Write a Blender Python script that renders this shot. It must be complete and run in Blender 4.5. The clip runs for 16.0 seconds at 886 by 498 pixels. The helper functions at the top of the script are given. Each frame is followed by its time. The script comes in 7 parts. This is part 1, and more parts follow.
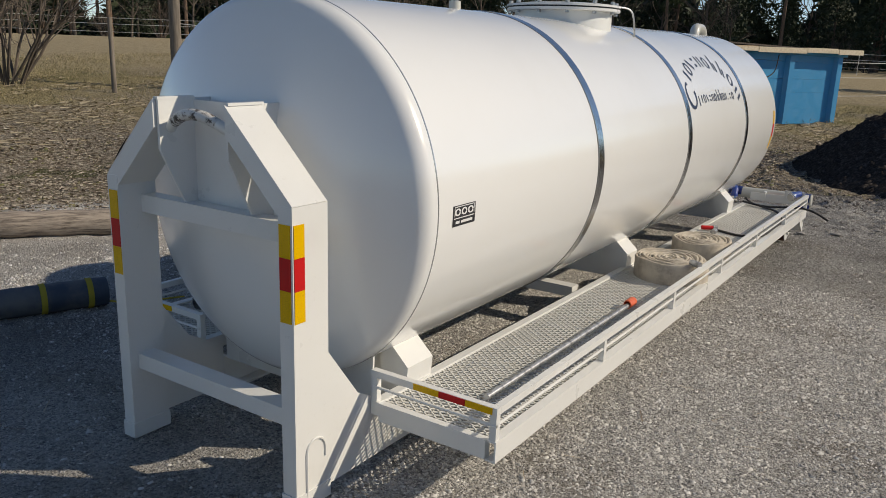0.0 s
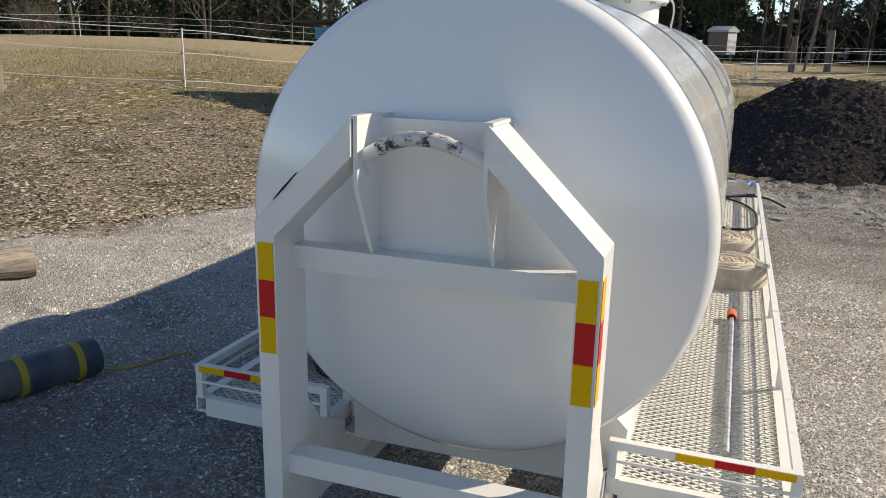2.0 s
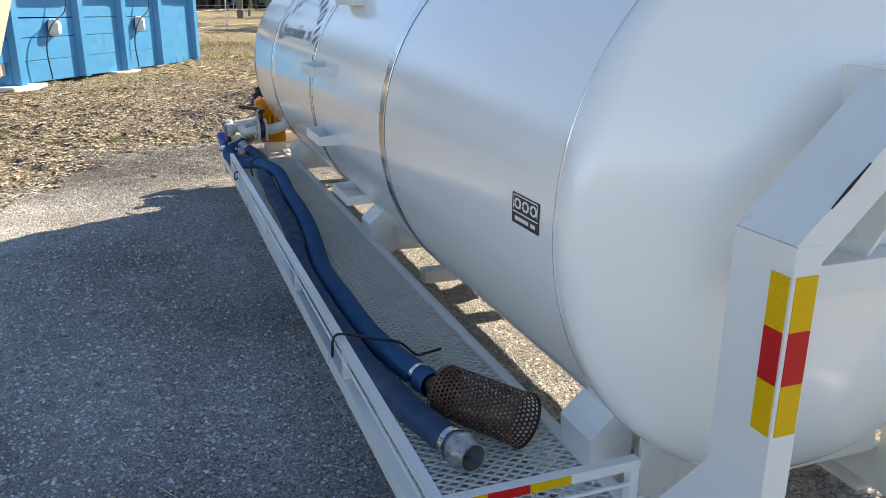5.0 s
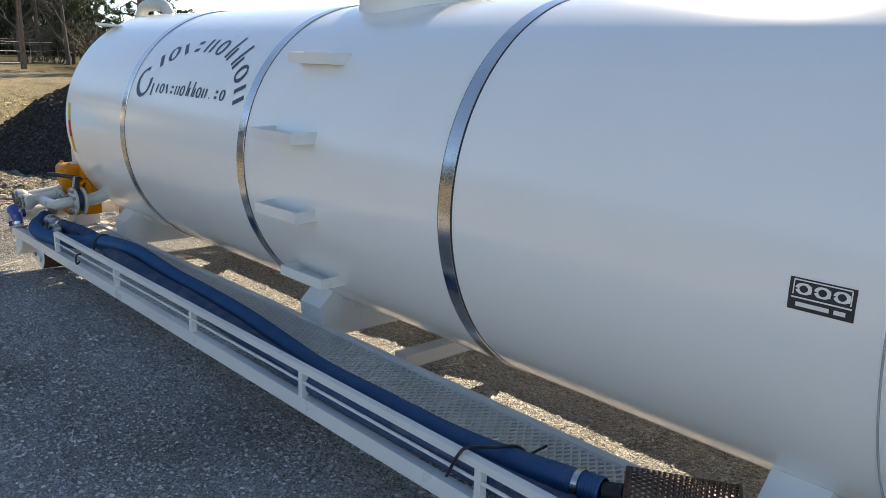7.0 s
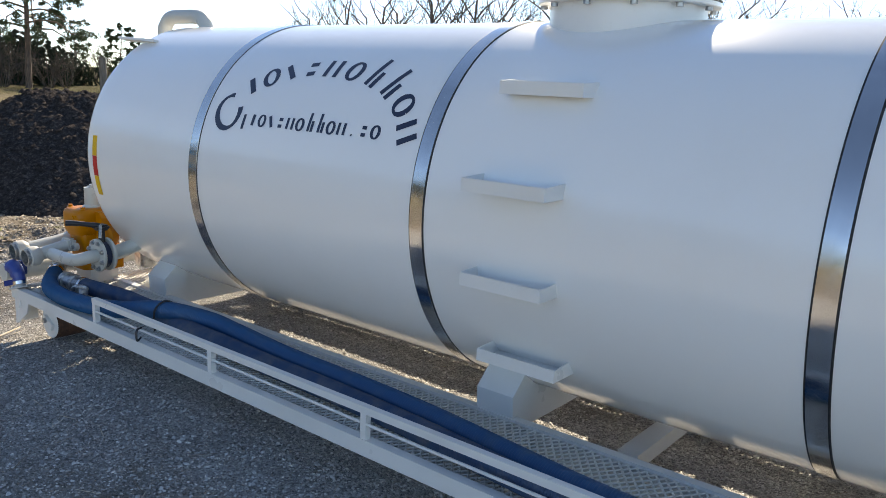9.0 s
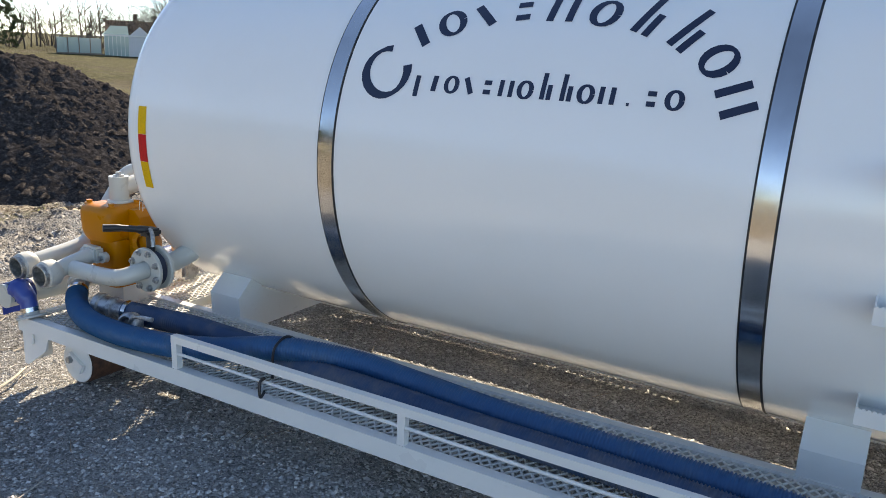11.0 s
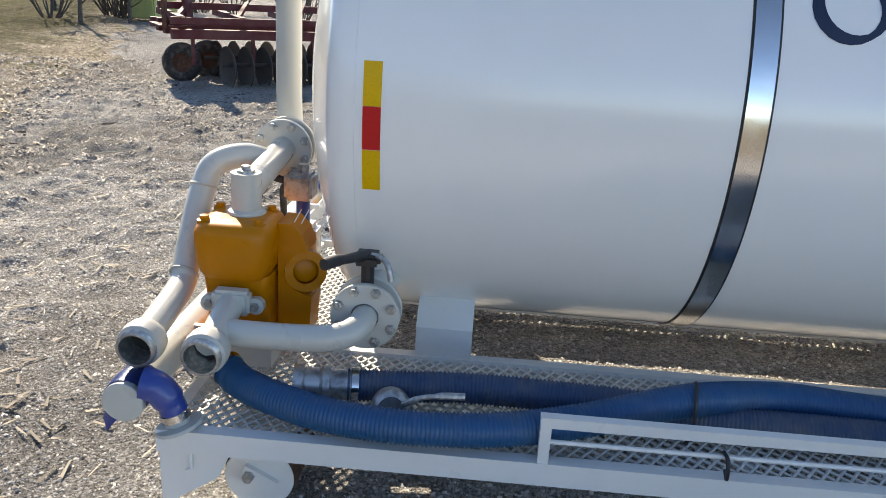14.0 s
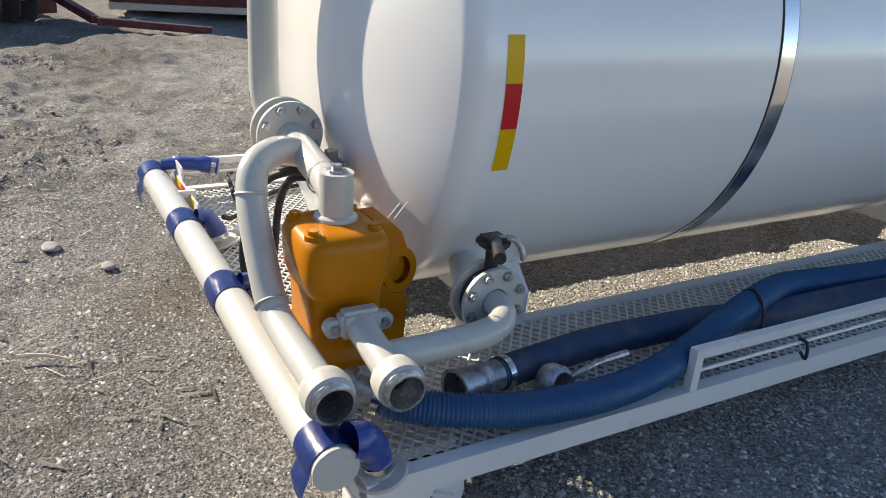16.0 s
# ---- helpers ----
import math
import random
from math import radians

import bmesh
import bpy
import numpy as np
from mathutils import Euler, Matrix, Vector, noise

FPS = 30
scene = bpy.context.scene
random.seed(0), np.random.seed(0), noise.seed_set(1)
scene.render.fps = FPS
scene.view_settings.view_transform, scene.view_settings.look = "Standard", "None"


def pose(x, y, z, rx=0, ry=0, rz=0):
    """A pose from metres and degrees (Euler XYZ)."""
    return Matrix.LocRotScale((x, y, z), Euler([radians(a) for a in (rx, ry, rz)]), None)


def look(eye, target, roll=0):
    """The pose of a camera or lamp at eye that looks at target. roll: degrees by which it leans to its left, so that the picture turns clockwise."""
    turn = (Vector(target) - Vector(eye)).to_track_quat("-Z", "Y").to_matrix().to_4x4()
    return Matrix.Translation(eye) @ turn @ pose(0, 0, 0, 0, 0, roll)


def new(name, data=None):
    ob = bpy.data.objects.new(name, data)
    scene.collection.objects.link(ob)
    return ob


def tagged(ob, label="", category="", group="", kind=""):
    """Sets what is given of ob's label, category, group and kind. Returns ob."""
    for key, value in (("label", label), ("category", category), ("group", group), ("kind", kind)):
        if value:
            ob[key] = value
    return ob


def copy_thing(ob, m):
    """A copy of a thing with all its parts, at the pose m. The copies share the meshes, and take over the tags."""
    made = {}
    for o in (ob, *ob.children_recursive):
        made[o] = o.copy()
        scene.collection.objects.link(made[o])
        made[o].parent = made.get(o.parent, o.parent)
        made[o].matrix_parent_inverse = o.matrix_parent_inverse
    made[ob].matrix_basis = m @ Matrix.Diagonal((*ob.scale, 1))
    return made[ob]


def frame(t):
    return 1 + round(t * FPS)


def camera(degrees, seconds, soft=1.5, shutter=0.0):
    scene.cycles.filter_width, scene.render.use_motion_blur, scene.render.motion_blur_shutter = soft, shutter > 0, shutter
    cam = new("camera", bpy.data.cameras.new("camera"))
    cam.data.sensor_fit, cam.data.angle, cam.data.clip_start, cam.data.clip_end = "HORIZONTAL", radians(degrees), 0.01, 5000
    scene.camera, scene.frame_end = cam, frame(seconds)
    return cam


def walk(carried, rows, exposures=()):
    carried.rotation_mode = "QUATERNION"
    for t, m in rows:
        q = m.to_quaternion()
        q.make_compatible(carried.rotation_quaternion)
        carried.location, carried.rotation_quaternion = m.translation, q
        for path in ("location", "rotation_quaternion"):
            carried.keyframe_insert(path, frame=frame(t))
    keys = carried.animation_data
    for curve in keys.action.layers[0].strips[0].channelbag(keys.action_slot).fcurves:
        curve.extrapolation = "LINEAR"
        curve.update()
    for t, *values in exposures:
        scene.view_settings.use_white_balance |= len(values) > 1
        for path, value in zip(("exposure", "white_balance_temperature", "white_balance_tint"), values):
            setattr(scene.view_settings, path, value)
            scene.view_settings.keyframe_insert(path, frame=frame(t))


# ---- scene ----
cam = camera(58.9, 16.0, soft=0.45)
PATH = [
    (0, (2.638, -2.056, 1.876), (1.558, -0.446, 1.382), 1.8),
    (0.5, (2.252, -2.146, 1.89), (1.252, -0.49, 1.383), 1.7),
    (1, (1.79, -2.225, 1.881), (0.885, -0.518, 1.366), 1.7),
    (1.5, (1.339, -2.2, 1.858), (0.547, -0.435, 1.35), 1.5),
    (2, (0.876, -2.173, 1.859), (0.218, -0.352, 1.359), 1.2),
    (2.5, (0.349, -2.149, 1.871), (-0.14, -0.274, 1.375), 0.9),
    (3, (-0.149, -2.033, 1.823), (-0.429, -0.116, 1.328), 0.6),
    (3.2, (-0.356, -1.981, 1.837), (-0.539, -0.058, 1.319), 0.3),
    (5.3, (-2.045, -1.072, 1.754), (-1.261, 0.665, 1.146), 0.7),
    (5.5, (-2.175, -0.952, 1.732), (-1.308, 0.746, 1.129), 1.0),
    (6, (-2.376, -0.617, 1.759), (-1.316, 0.978, 1.184), 1.6),
    (6.5, (-2.599, -0.392, 1.763), (-1.367, 1.097, 1.248), 2.3),
    (7, (-2.992, -0.084, 1.791), (-1.66, 1.335, 1.329), 2.2),
    (7.5, (-3.188, 0.24, 1.8), (-1.796, 1.61, 1.367), 2.3),
    (8, (-3.289, 0.664, 1.811), (-1.849, 1.991, 1.404), 2.3),
    (8.5, (-3.398, 1.139, 1.795), (-1.916, 2.421, 1.394), 2.4),
    (9, (-3.404, 1.63, 1.799), (-1.878, 2.855, 1.382), 2.5),
    (9.2, (-3.368, 1.814, 1.79), (-1.829, 3.027, 1.386), 2.6),
    (11.3, (-3.331, 3.745, 1.673), (-1.632, 4.67, 1.168), 2.6),
    (11.5, (-3.32, 3.924, 1.681), (-1.604, 4.814, 1.168), 2.5),
    (12, (-3.28, 4.378, 1.652), (-1.517, 5.159, 1.121), 2.3),
    (12.5, (-3.27, 4.826, 1.615), (-1.462, 5.487, 1.074), 2.5),
    (13, (-3.255, 5.312, 1.604), (-1.406, 5.817, 1.033), 2.7),
    (13.5, (-3.161, 5.761, 1.607), (-1.282, 6.082, 1.003), 3.1),
    (14, (-3.155, 6.209, 1.591), (-1.264, 6.313, 0.948), 3.5),
    (14.5, (-3.087, 6.623, 1.612), (-1.214, 6.478, 0.925), 4.0),
    (15, (-2.93, 7.007, 1.631), (-1.106, 6.602, 0.917), 4.2),
    (15.5, (-2.842, 7.444, 1.632), (-1.11, 6.772, 0.892), 4.3),
    (16, (-2.669, 7.792, 1.624), (-1.072, 6.861, 0.862), 4.4),
]
EXPOSURES = [(0, -0.44, 7600, 10), (1.0, -0.12, 7750, 10), (1.8, 0.18, 7850, 10), (2.5, 0.46, 8000, 10), (3.2, 0.76, 8050, 10), (5.3, 1.16, 8250, 10), (6.5, 1.10, 8550, 10), (7.2, 1.01, 8300, 10), (9.0, 1.02, 8000, 10), (11.5, 1.30, 8050, 10), (13.0, 1.30, 7950, 10), (14.5, 1.05, 7850, 10), (16, 0.77, 7700, 10)]
walk(cam, [(t, look(eye, target, roll)) for t, eye, target, roll in PATH], EXPOSURES)

# ---- light ----
SUN = Vector((2.87, 1.75, 2.05)).normalized()
world = bpy.data.worlds.new("world")
scene.world = world
world.use_nodes = True
wn = world.node_tree.nodes
sky = wn.new("ShaderNodeTexSky")
sky.sky_type = "NISHITA"
sky.sun_disc = False
sky.sun_elevation = math.asin(SUN.z)
sky.sun_rotation = math.atan2(SUN.x, SUN.y)
sky.air_density, sky.dust_density, sky.ozone_density = 0.6, 0.0, 2.8
world.node_tree.links.new(sky.outputs[0], wn["Background"].inputs[0])
wn["Background"].inputs[1].default_value = 0.15
sun_data = bpy.data.lights.new("sun", "SUN")
sun_data.energy, sun_data.angle, sun_data.color = 4.6, radians(0.5), (1.0, 0.95, 0.87)
sun = new("sun", sun_data)
sun.matrix_world = look(SUN * 40, (0, 0, 0))
scene.view_settings.exposure = 0.0


# ---- materials ----
def material(name, color, rough=0.5, metal=0.0, coat=0.0, spec=0.5):
    m = bpy.data.materials.new(name)
    m.use_nodes = True
    b = m.node_tree.nodes["Principled BSDF"]
    b.inputs["Base Color"].default_value = (*color, 1)
    b.inputs["Roughness"].default_value = rough
    b.inputs["Metallic"].default_value = metal
    b.inputs["Coat Weight"].default_value = coat
    b.inputs["Coat Roughness"].default_value = 0.06
    b.inputs["Specular IOR Level"].default_value = spec
    return m


class Nodes:
    """Short hand for wiring a material."""

    def __init__(self, m):
        self.m, self.t = m, m.node_tree
        self.b = self.t.nodes["Principled BSDF"]
        self.pos = self.t.nodes.new("ShaderNodeTexCoord").outputs["Object"]

    def put(self, node, socket, value):
        if isinstance(value, bpy.types.NodeSocket):
            self.t.links.new(value, node.inputs[socket])
        else:
            node.inputs[socket].default_value = value

    def noise(self, scale, detail=4, rough=0.55, vec=None, dist=0.0):
        n = self.t.nodes.new("ShaderNodeTexNoise")
        self.put(n, "Vector", vec or self.pos)
        self.put(n, "Scale", scale), self.put(n, "Detail", detail), self.put(n, "Roughness", rough), self.put(n, "Distortion", dist)
        return n.outputs[0]

    def voronoi(self, scale, feature="F1", out=0, vec=None, metric="EUCLIDEAN"):
        n = self.t.nodes.new("ShaderNodeTexVoronoi")
        n.feature, n.distance = feature, metric
        self.put(n, "Vector", vec or self.pos), self.put(n, "Scale", scale)
        return n.outputs[out]

    def ramp(self, fac, stops):
        n = self.t.nodes.new("ShaderNodeValToRGB")
        self.put(n, 0, fac)
        e = n.color_ramp.elements
        while len(e) < len(stops):
            e.new(0.5)
        for el, (p, c) in zip(e, stops):
            el.position, el.color = p, (*c, 1) if len(c) == 3 else c
        return n.outputs[0]

    def step(self, fac, lo, hi, a=0.0, b=1.0):
        n = self.t.nodes.new("ShaderNodeMapRange")
        n.interpolation_type = "SMOOTHSTEP"
        for i, v in enumerate((fac, lo, hi, a, b)):
            self.put(n, i, v)
        return n.outputs[0]

    def mix(self, fac, a, b, blend="MIX"):
        n = self.t.nodes.new("ShaderNodeMix")
        n.data_type, n.blend_type = "RGBA", blend
        self.put(n, 0, fac)
        self.put(n, 6, a if isinstance(a, bpy.types.NodeSocket) else (*a, 1))
        self.put(n, 7, b if isinstance(b, bpy.types.NodeSocket) else (*b, 1))
        return n.outputs[2]

    def math(self, op, a, b=0.0):
        n = self.t.nodes.new("ShaderNodeMath")
        n.operation = op
        self.put(n, 0, a), self.put(n, 1, b)
        return n.outputs[0]

    def bump(self, height, strength, distance):
        n = self.t.nodes.new("ShaderNodeBump")
        self.put(n, "Height", height), self.put(n, "Strength", strength), self.put(n, "Distance", distance)
        if self.b.inputs["Normal"].links:
            self.put(n, "Normal", self.b.inputs["Normal"].links[0].from_socket)
        self.put(self.b, "Normal", n.outputs[0])

    def attr(self, name):
        n = self.t.nodes.new("ShaderNodeAttribute")
        n.attribute_name = name
        return n.outputs["Fac"]

    def island(self):
        return self.t.nodes.new("ShaderNodeNewGeometry").outputs["Random Per Island"]

    def color(self, v):
        self.put(self.b, "Base Color", v)

    def rough(self, v):
        self.put(self.b, "Roughness", v)


def painted(name, color, rough, grime=(0.42, 0.38, 0.30), amount=0.25, coat=0.3):
    m = material(name, color, rough, coat=coat)
    n = Nodes(m)
    big = n.step(n.noise(2.3, 5), 0.48, 0.78, 0, amount)
    fine = n.step(n.noise(38, 5, 0.7), 0.56, 0.76, 0, amount * 0.8)
    n.color(n.mix(n.math("MAXIMUM", big, fine), color, tuple(0.55 * c + 0.45 * g for c, g in zip(color, grime))))
    n.rough(n.step(n.noise(6, 4), 0.3, 0.8, rough * 0.8, rough * 1.5))
    n.bump(n.noise(120, 2), 0.05, 0.001)
    return m


WHITE = painted("off_white_paint", (0.76, 0.76, 0.735), 0.34, amount=0.30, coat=0.25)
PIPE_WHITE = painted("cream_pipe_paint", (0.54, 0.54, 0.495), 0.32, amount=0.28, coat=0.3)

TANK = material("gloss_tank_paint", (0.80, 0.80, 0.775), 0.28, coat=0.8)
TANK.node_tree.nodes["Principled BSDF"].inputs["Coat Roughness"].default_value = 0.14
n = Nodes(TANK)
n.color(n.mix(n.step(n.noise(1.4, 6, 0.6), 0.45, 0.8, 0, 0.35), (0.86, 0.86, 0.84), (0.79, 0.785, 0.75)))
n.rough(n.step(n.noise(1.2, 2), 0.3, 0.8, 0.21, 0.27))
n.bump(n.noise(1.1, 2), 0.10, 0.012)
n.bump(n.noise(160, 2), 0.03, 0.001)

STEEL = material("brushed_stainless", (0.62, 0.62, 0.62), 0.16, metal=1.0)
n = Nodes(STEEL)
n.rough(n.step(n.noise(9, 5), 0.3, 0.75, 0.10, 0.26))
n.color(n.mix(n.step(n.noise(4, 4), 0.4, 0.8), (0.66, 0.66, 0.66), (0.5, 0.5, 0.51)))
SEAM = material("painted_weld_bead", (0.70, 0.70, 0.68), 0.12, metal=0.55)
ZINC = material("galvanised_steel", (0.48, 0.49, 0.49), 0.45, metal=0.85)
n = Nodes(ZINC)
n.color(n.mix(n.step(n.voronoi(60), 0.1, 0.7), (0.55, 0.56, 0.56), (0.36, 0.37, 0.37)))
n.rough(n.step(n.noise(20), 0.3, 0.8, 0.32, 0.6))
ALU = material("cast_aluminium", (0.46, 0.47, 0.48), 0.42, metal=0.8)
n = Nodes(ALU)
n.color(n.mix(n.step(n.noise(30, 5), 0.4, 0.7), (0.52, 0.53, 0.54), (0.25, 0.25, 0.26)))
n.bump(n.noise(140), 0.2, 0.001)
RUBBER = material("black_rubber", (0.018, 0.018, 0.020), 0.6)
n = Nodes(RUBBER)
n.color(n.mix(n.step(n.noise(25, 5), 0.45, 0.75), (0.016, 0.016, 0.018), (0.06, 0.055, 0.05)))
BLACK = material("black_plastic", (0.022, 0.022, 0.025), 0.42)
NAVY = material("navy_vinyl", (0.012, 0.022, 0.055), 0.35)
STICKER_WHITE = material("white_vinyl", (0.78, 0.78, 0.76), 0.35)
def tape(name, color):
    m = material(name, color, 0.38, coat=0.0, spec=0.3)
    k = Nodes(m)
    k.color(k.mix(k.step(k.voronoi(150, "DISTANCE_TO_EDGE"), 0.0, 0.10), tuple(c * 0.8 for c in color), color))
    return m
YELLOW = tape("yellow_reflective_tape", (0.80, 0.46, 0.0))
RED = tape("red_reflective_tape", (0.60, 0.010, 0.012))
ORANGE = painted("orange_pump_enamel", (0.52, 0.175, 0.0), 0.33, (0.20, 0.055, 0.0), 0.35, 0.0)
ORANGE.node_tree.nodes["Principled BSDF"].inputs["Specular IOR Level"].default_value = 0.28
HOSE = material("blue_ribbed_hose", (0.02, 0.119, 0.338), 0.36)
n = Nodes(HOSE)
n.color(n.mix(n.step(n.noise(7, 6, 0.65), 0.45, 0.8, 0, 0.6), (0.011, 0.098, 0.235), (0.07, 0.135, 0.20)))
n.rough(n.step(n.noise(18), 0.3, 0.8, 0.34, 0.6))
GREYHOSE = material("greyish_blue_hose", (0.03, 0.10, 0.24), 0.55)
n = Nodes(GREYHOSE)
n.color(n.mix(n.step(n.noise(7, 6, 0.65), 0.40, 0.75, 0, 0.8), (0.028, 0.075, 0.165), (0.13, 0.145, 0.175)))
BLUEWRAP = material("blue_flat_hose", (0.095, 0.13, 0.385), 0.34, coat=0.3)
n = Nodes(BLUEWRAP)
n.color(n.mix(n.step(n.noise(14, 5), 0.45, 0.75, 0, 0.5), (0.022, 0.058, 0.28), (0.09, 0.13, 0.30)))
n.bump(n.noise(22, 4), 0.4, 0.006)
CANVAS = material("cream_canvas_hose", (0.52, 0.46, 0.37), 0.85)
n = Nodes(CANVAS)
n.color(n.mix(n.step(n.noise(9, 6, 0.7), 0.4, 0.75), (0.58, 0.52, 0.43), (0.36, 0.31, 0.25)))
n.bump(n.noise(260, 2), 0.5, 0.002)
RUST = material("rusted_steel", (0.10, 0.045, 0.028), 0.8)
n = Nodes(RUST)
n.color(n.ramp(n.noise(22, 6, 0.7), [(0.3, (0.045, 0.022, 0.016)), (0.55, (0.11, 0.05, 0.03)), (0.8, (0.22, 0.10, 0.05))]))
n.bump(n.noise(70, 5), 0.5, 0.003)
DARK = material("dark_bore", (0.02, 0.019, 0.018), 0.7)
WORN = material("worn_hook_bar", (0.5, 0.5, 0.48), 0.5)
n = Nodes(WORN)
n.color(n.ramp(n.noise(22, 6, 0.75, dist=0.4), [(0.36, (0.03, 0.026, 0.024)), (0.44, (0.10, 0.075, 0.06)), (0.49, (0.62, 0.61, 0.58)), (0.8, (0.72, 0.71, 0.68))]))
SCUFFED = painted("scuffed_paint", (0.52, 0.51, 0.47), 0.5, (0.1, 0.09, 0.08), 0.9, 0.0)
CORAL = material("orange_rubber_nozzle", (0.72, 0.13, 0.05), 0.45)
BLUEBOX = painted("sky_blue_container_paint", (0.035, 0.29, 0.56), 0.42, (0.2, 0.3, 0.35), 0.3, 0.15)
REDPAINT = painted("faded_red_machine_paint", (0.105, 0.020, 0.02), 0.65, (0.09, 0.06, 0.05), 0.6, 0.0)
TYRE = material("dusty_tyre", (0.095, 0.082, 0.072), 0.9)
n = Nodes(TYRE)
n.color(n.mix(n.step(n.noise(9, 5), 0.4, 0.7), (0.03, 0.03, 0.03), (0.14, 0.13, 0.115)))
DISC = material("worn_disc_steel", (0.09, 0.083, 0.078), 0.55, metal=0.3)

def wood(name, a, b, stretch=(1, 1, 12)):
    m = material(name, a, 0.8)
    k = Nodes(m)
    mp = k.t.nodes.new("ShaderNodeMapping")
    k.put(mp, "Vector", k.pos)
    mp.inputs["Scale"].default_value = stretch
    f = k.noise(3, 6, 0.65, mp.outputs[0])
    k.color(k.mix(k.step(f, 0.35, 0.7), a, b))
    k.bump(f, 0.6, 0.01)
    return m
LOGWOOD = wood("weathered_log", (0.442, 0.37, 0.299), (0.117, 0.0936, 0.0754), (1.6, 15, 15))
GREYWOOD = wood("grey_post_wood", (0.24, 0.20, 0.16), (0.12, 0.10, 0.08), (9, 9, 0.6))
PLANK = wood("new_pine_plank", (0.50, 0.38, 0.24), (0.36, 0.25, 0.15), (2, 14, 14))
OLDPLANK = wood("old_grey_plank", (0.60, 0.54, 0.47), (0.40, 0.35, 0.30), (0.7, 7, 12))
PALEPLANK = wood("pale_pine_plank", (0.74, 0.64, 0.48), (0.62, 0.50, 0.35), (1.5, 7, 7))
LIDWOOD = wood("dark_lid_board", (0.10, 0.08, 0.065), (0.045, 0.036, 0.03), (2, 14, 14))
BARK = wood("tree_bark", (0.14, 0.11, 0.085), (0.055, 0.045, 0.038), (6, 6, 1))
PINEBARK = wood("pine_bark", (0.20, 0.13, 0.085), (0.07, 0.05, 0.04), (5, 5, 1))
CULVERT = material("grey_blue_pipe", (0.055, 0.075, 0.105), 0.55)
n = Nodes(CULVERT)
n.color(n.mix(n.step(n.noise(5, 5), 0.4, 0.7), (0.045, 0.062, 0.09), (0.13, 0.13, 0.13)))
ROPE = material("yellow_rope", (0.40, 0.31, 0.03), 0.8)
TAPEWIRE = material("white_fence_tape", (0.72, 0.71, 0.68), 0.6)
FOAM = material("white_support_block", (0.72, 0.72, 0.70), 0.7)
ROCK = material("grey_rock", (0.46, 0.44, 0.41), 0.9)
n = Nodes(ROCK)
n.color(n.mix(n.step(n.noise(12, 6, 0.7), 0.35, 0.7), (0.42, 0.40, 0.37), (0.24, 0.228, 0.21)))
n.bump(n.noise(40, 5), 0.6, 0.01)

def foliage(name, a, b):
    m = material(name, a, 0.75)
    k = Nodes(m)
    k.color(k.mix(k.island(), a, b))
    return m
NEEDLE = foliage("pine_needles", (0.030, 0.052, 0.020), (0.075, 0.095, 0.032))
SPRUCE = foliage("spruce_needles", (0.016, 0.030, 0.014), (0.04, 0.058, 0.025))
BLADE = foliage("dry_grass", (0.504, 0.408, 0.24), (0.192, 0.174, 0.072))
LITTER = foliage("leaf_litter", (0.167, 0.115, 0.0773), (0.75, 0.644, 0.489))
CHUNK = material("litter_lump", (0.2, 0.16, 0.1), 0.95, spec=0.1)
n = Nodes(CHUNK)
n.color(n.ramp(n.island(), [(0.0, (0.045, 0.034, 0.024)), (0.35, (0.15, 0.118, 0.08)), (0.55, (0.20, 0.20, 0.085)), (0.8, (0.36, 0.30, 0.225)), (1.0, (0.60, 0.53, 0.43))]))
CLOD = foliage("trodden_earth", (0.045, 0.038, 0.034), (0.21, 0.19, 0.175))
CHIP = foliage("wood_chip", (0.05, 0.038, 0.028), (0.36, 0.31, 0.24))
STRAW = foliage("lying_straw", (0.20, 0.155, 0.09), (0.62, 0.52, 0.36))
PALEROCK = material("pale_rock", (0.5, 0.48, 0.44), 0.9)
STONE = material("gravel_stone", (0.3, 0.28, 0.25), 0.9)
n = Nodes(STONE)
pale = n.ramp(n.island(), [(0.0, (0.24, 0.23, 0.215)), (0.3, (0.46, 0.44, 0.41)), (0.6, (0.60, 0.575, 0.54)), (0.92, (0.70, 0.675, 0.635)), (1.0, (0.82, 0.80, 0.76))])
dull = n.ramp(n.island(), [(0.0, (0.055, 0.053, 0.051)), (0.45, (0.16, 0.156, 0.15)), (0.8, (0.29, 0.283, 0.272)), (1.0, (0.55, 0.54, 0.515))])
axes = n.t.nodes.new("ShaderNodeSeparateXYZ")
n.put(axes, 0, n.pos)
sandy = n.ramp(n.island(), [(0.0, (0.206, 0.194, 0.178)), (0.3, (0.484, 0.454, 0.414)), (0.7, (0.762, 0.726, 0.665)), (1.0, (0.88, 0.88, 0.88))])
pale = n.mix(n.step(axes.outputs[0], -1.6, -2.6, 0, 1), pale, sandy)
n.color(n.mix(n.attr("dirt_shade"), pale, dull))
n.bump(n.noise(220, 2), 0.4, 0.002)

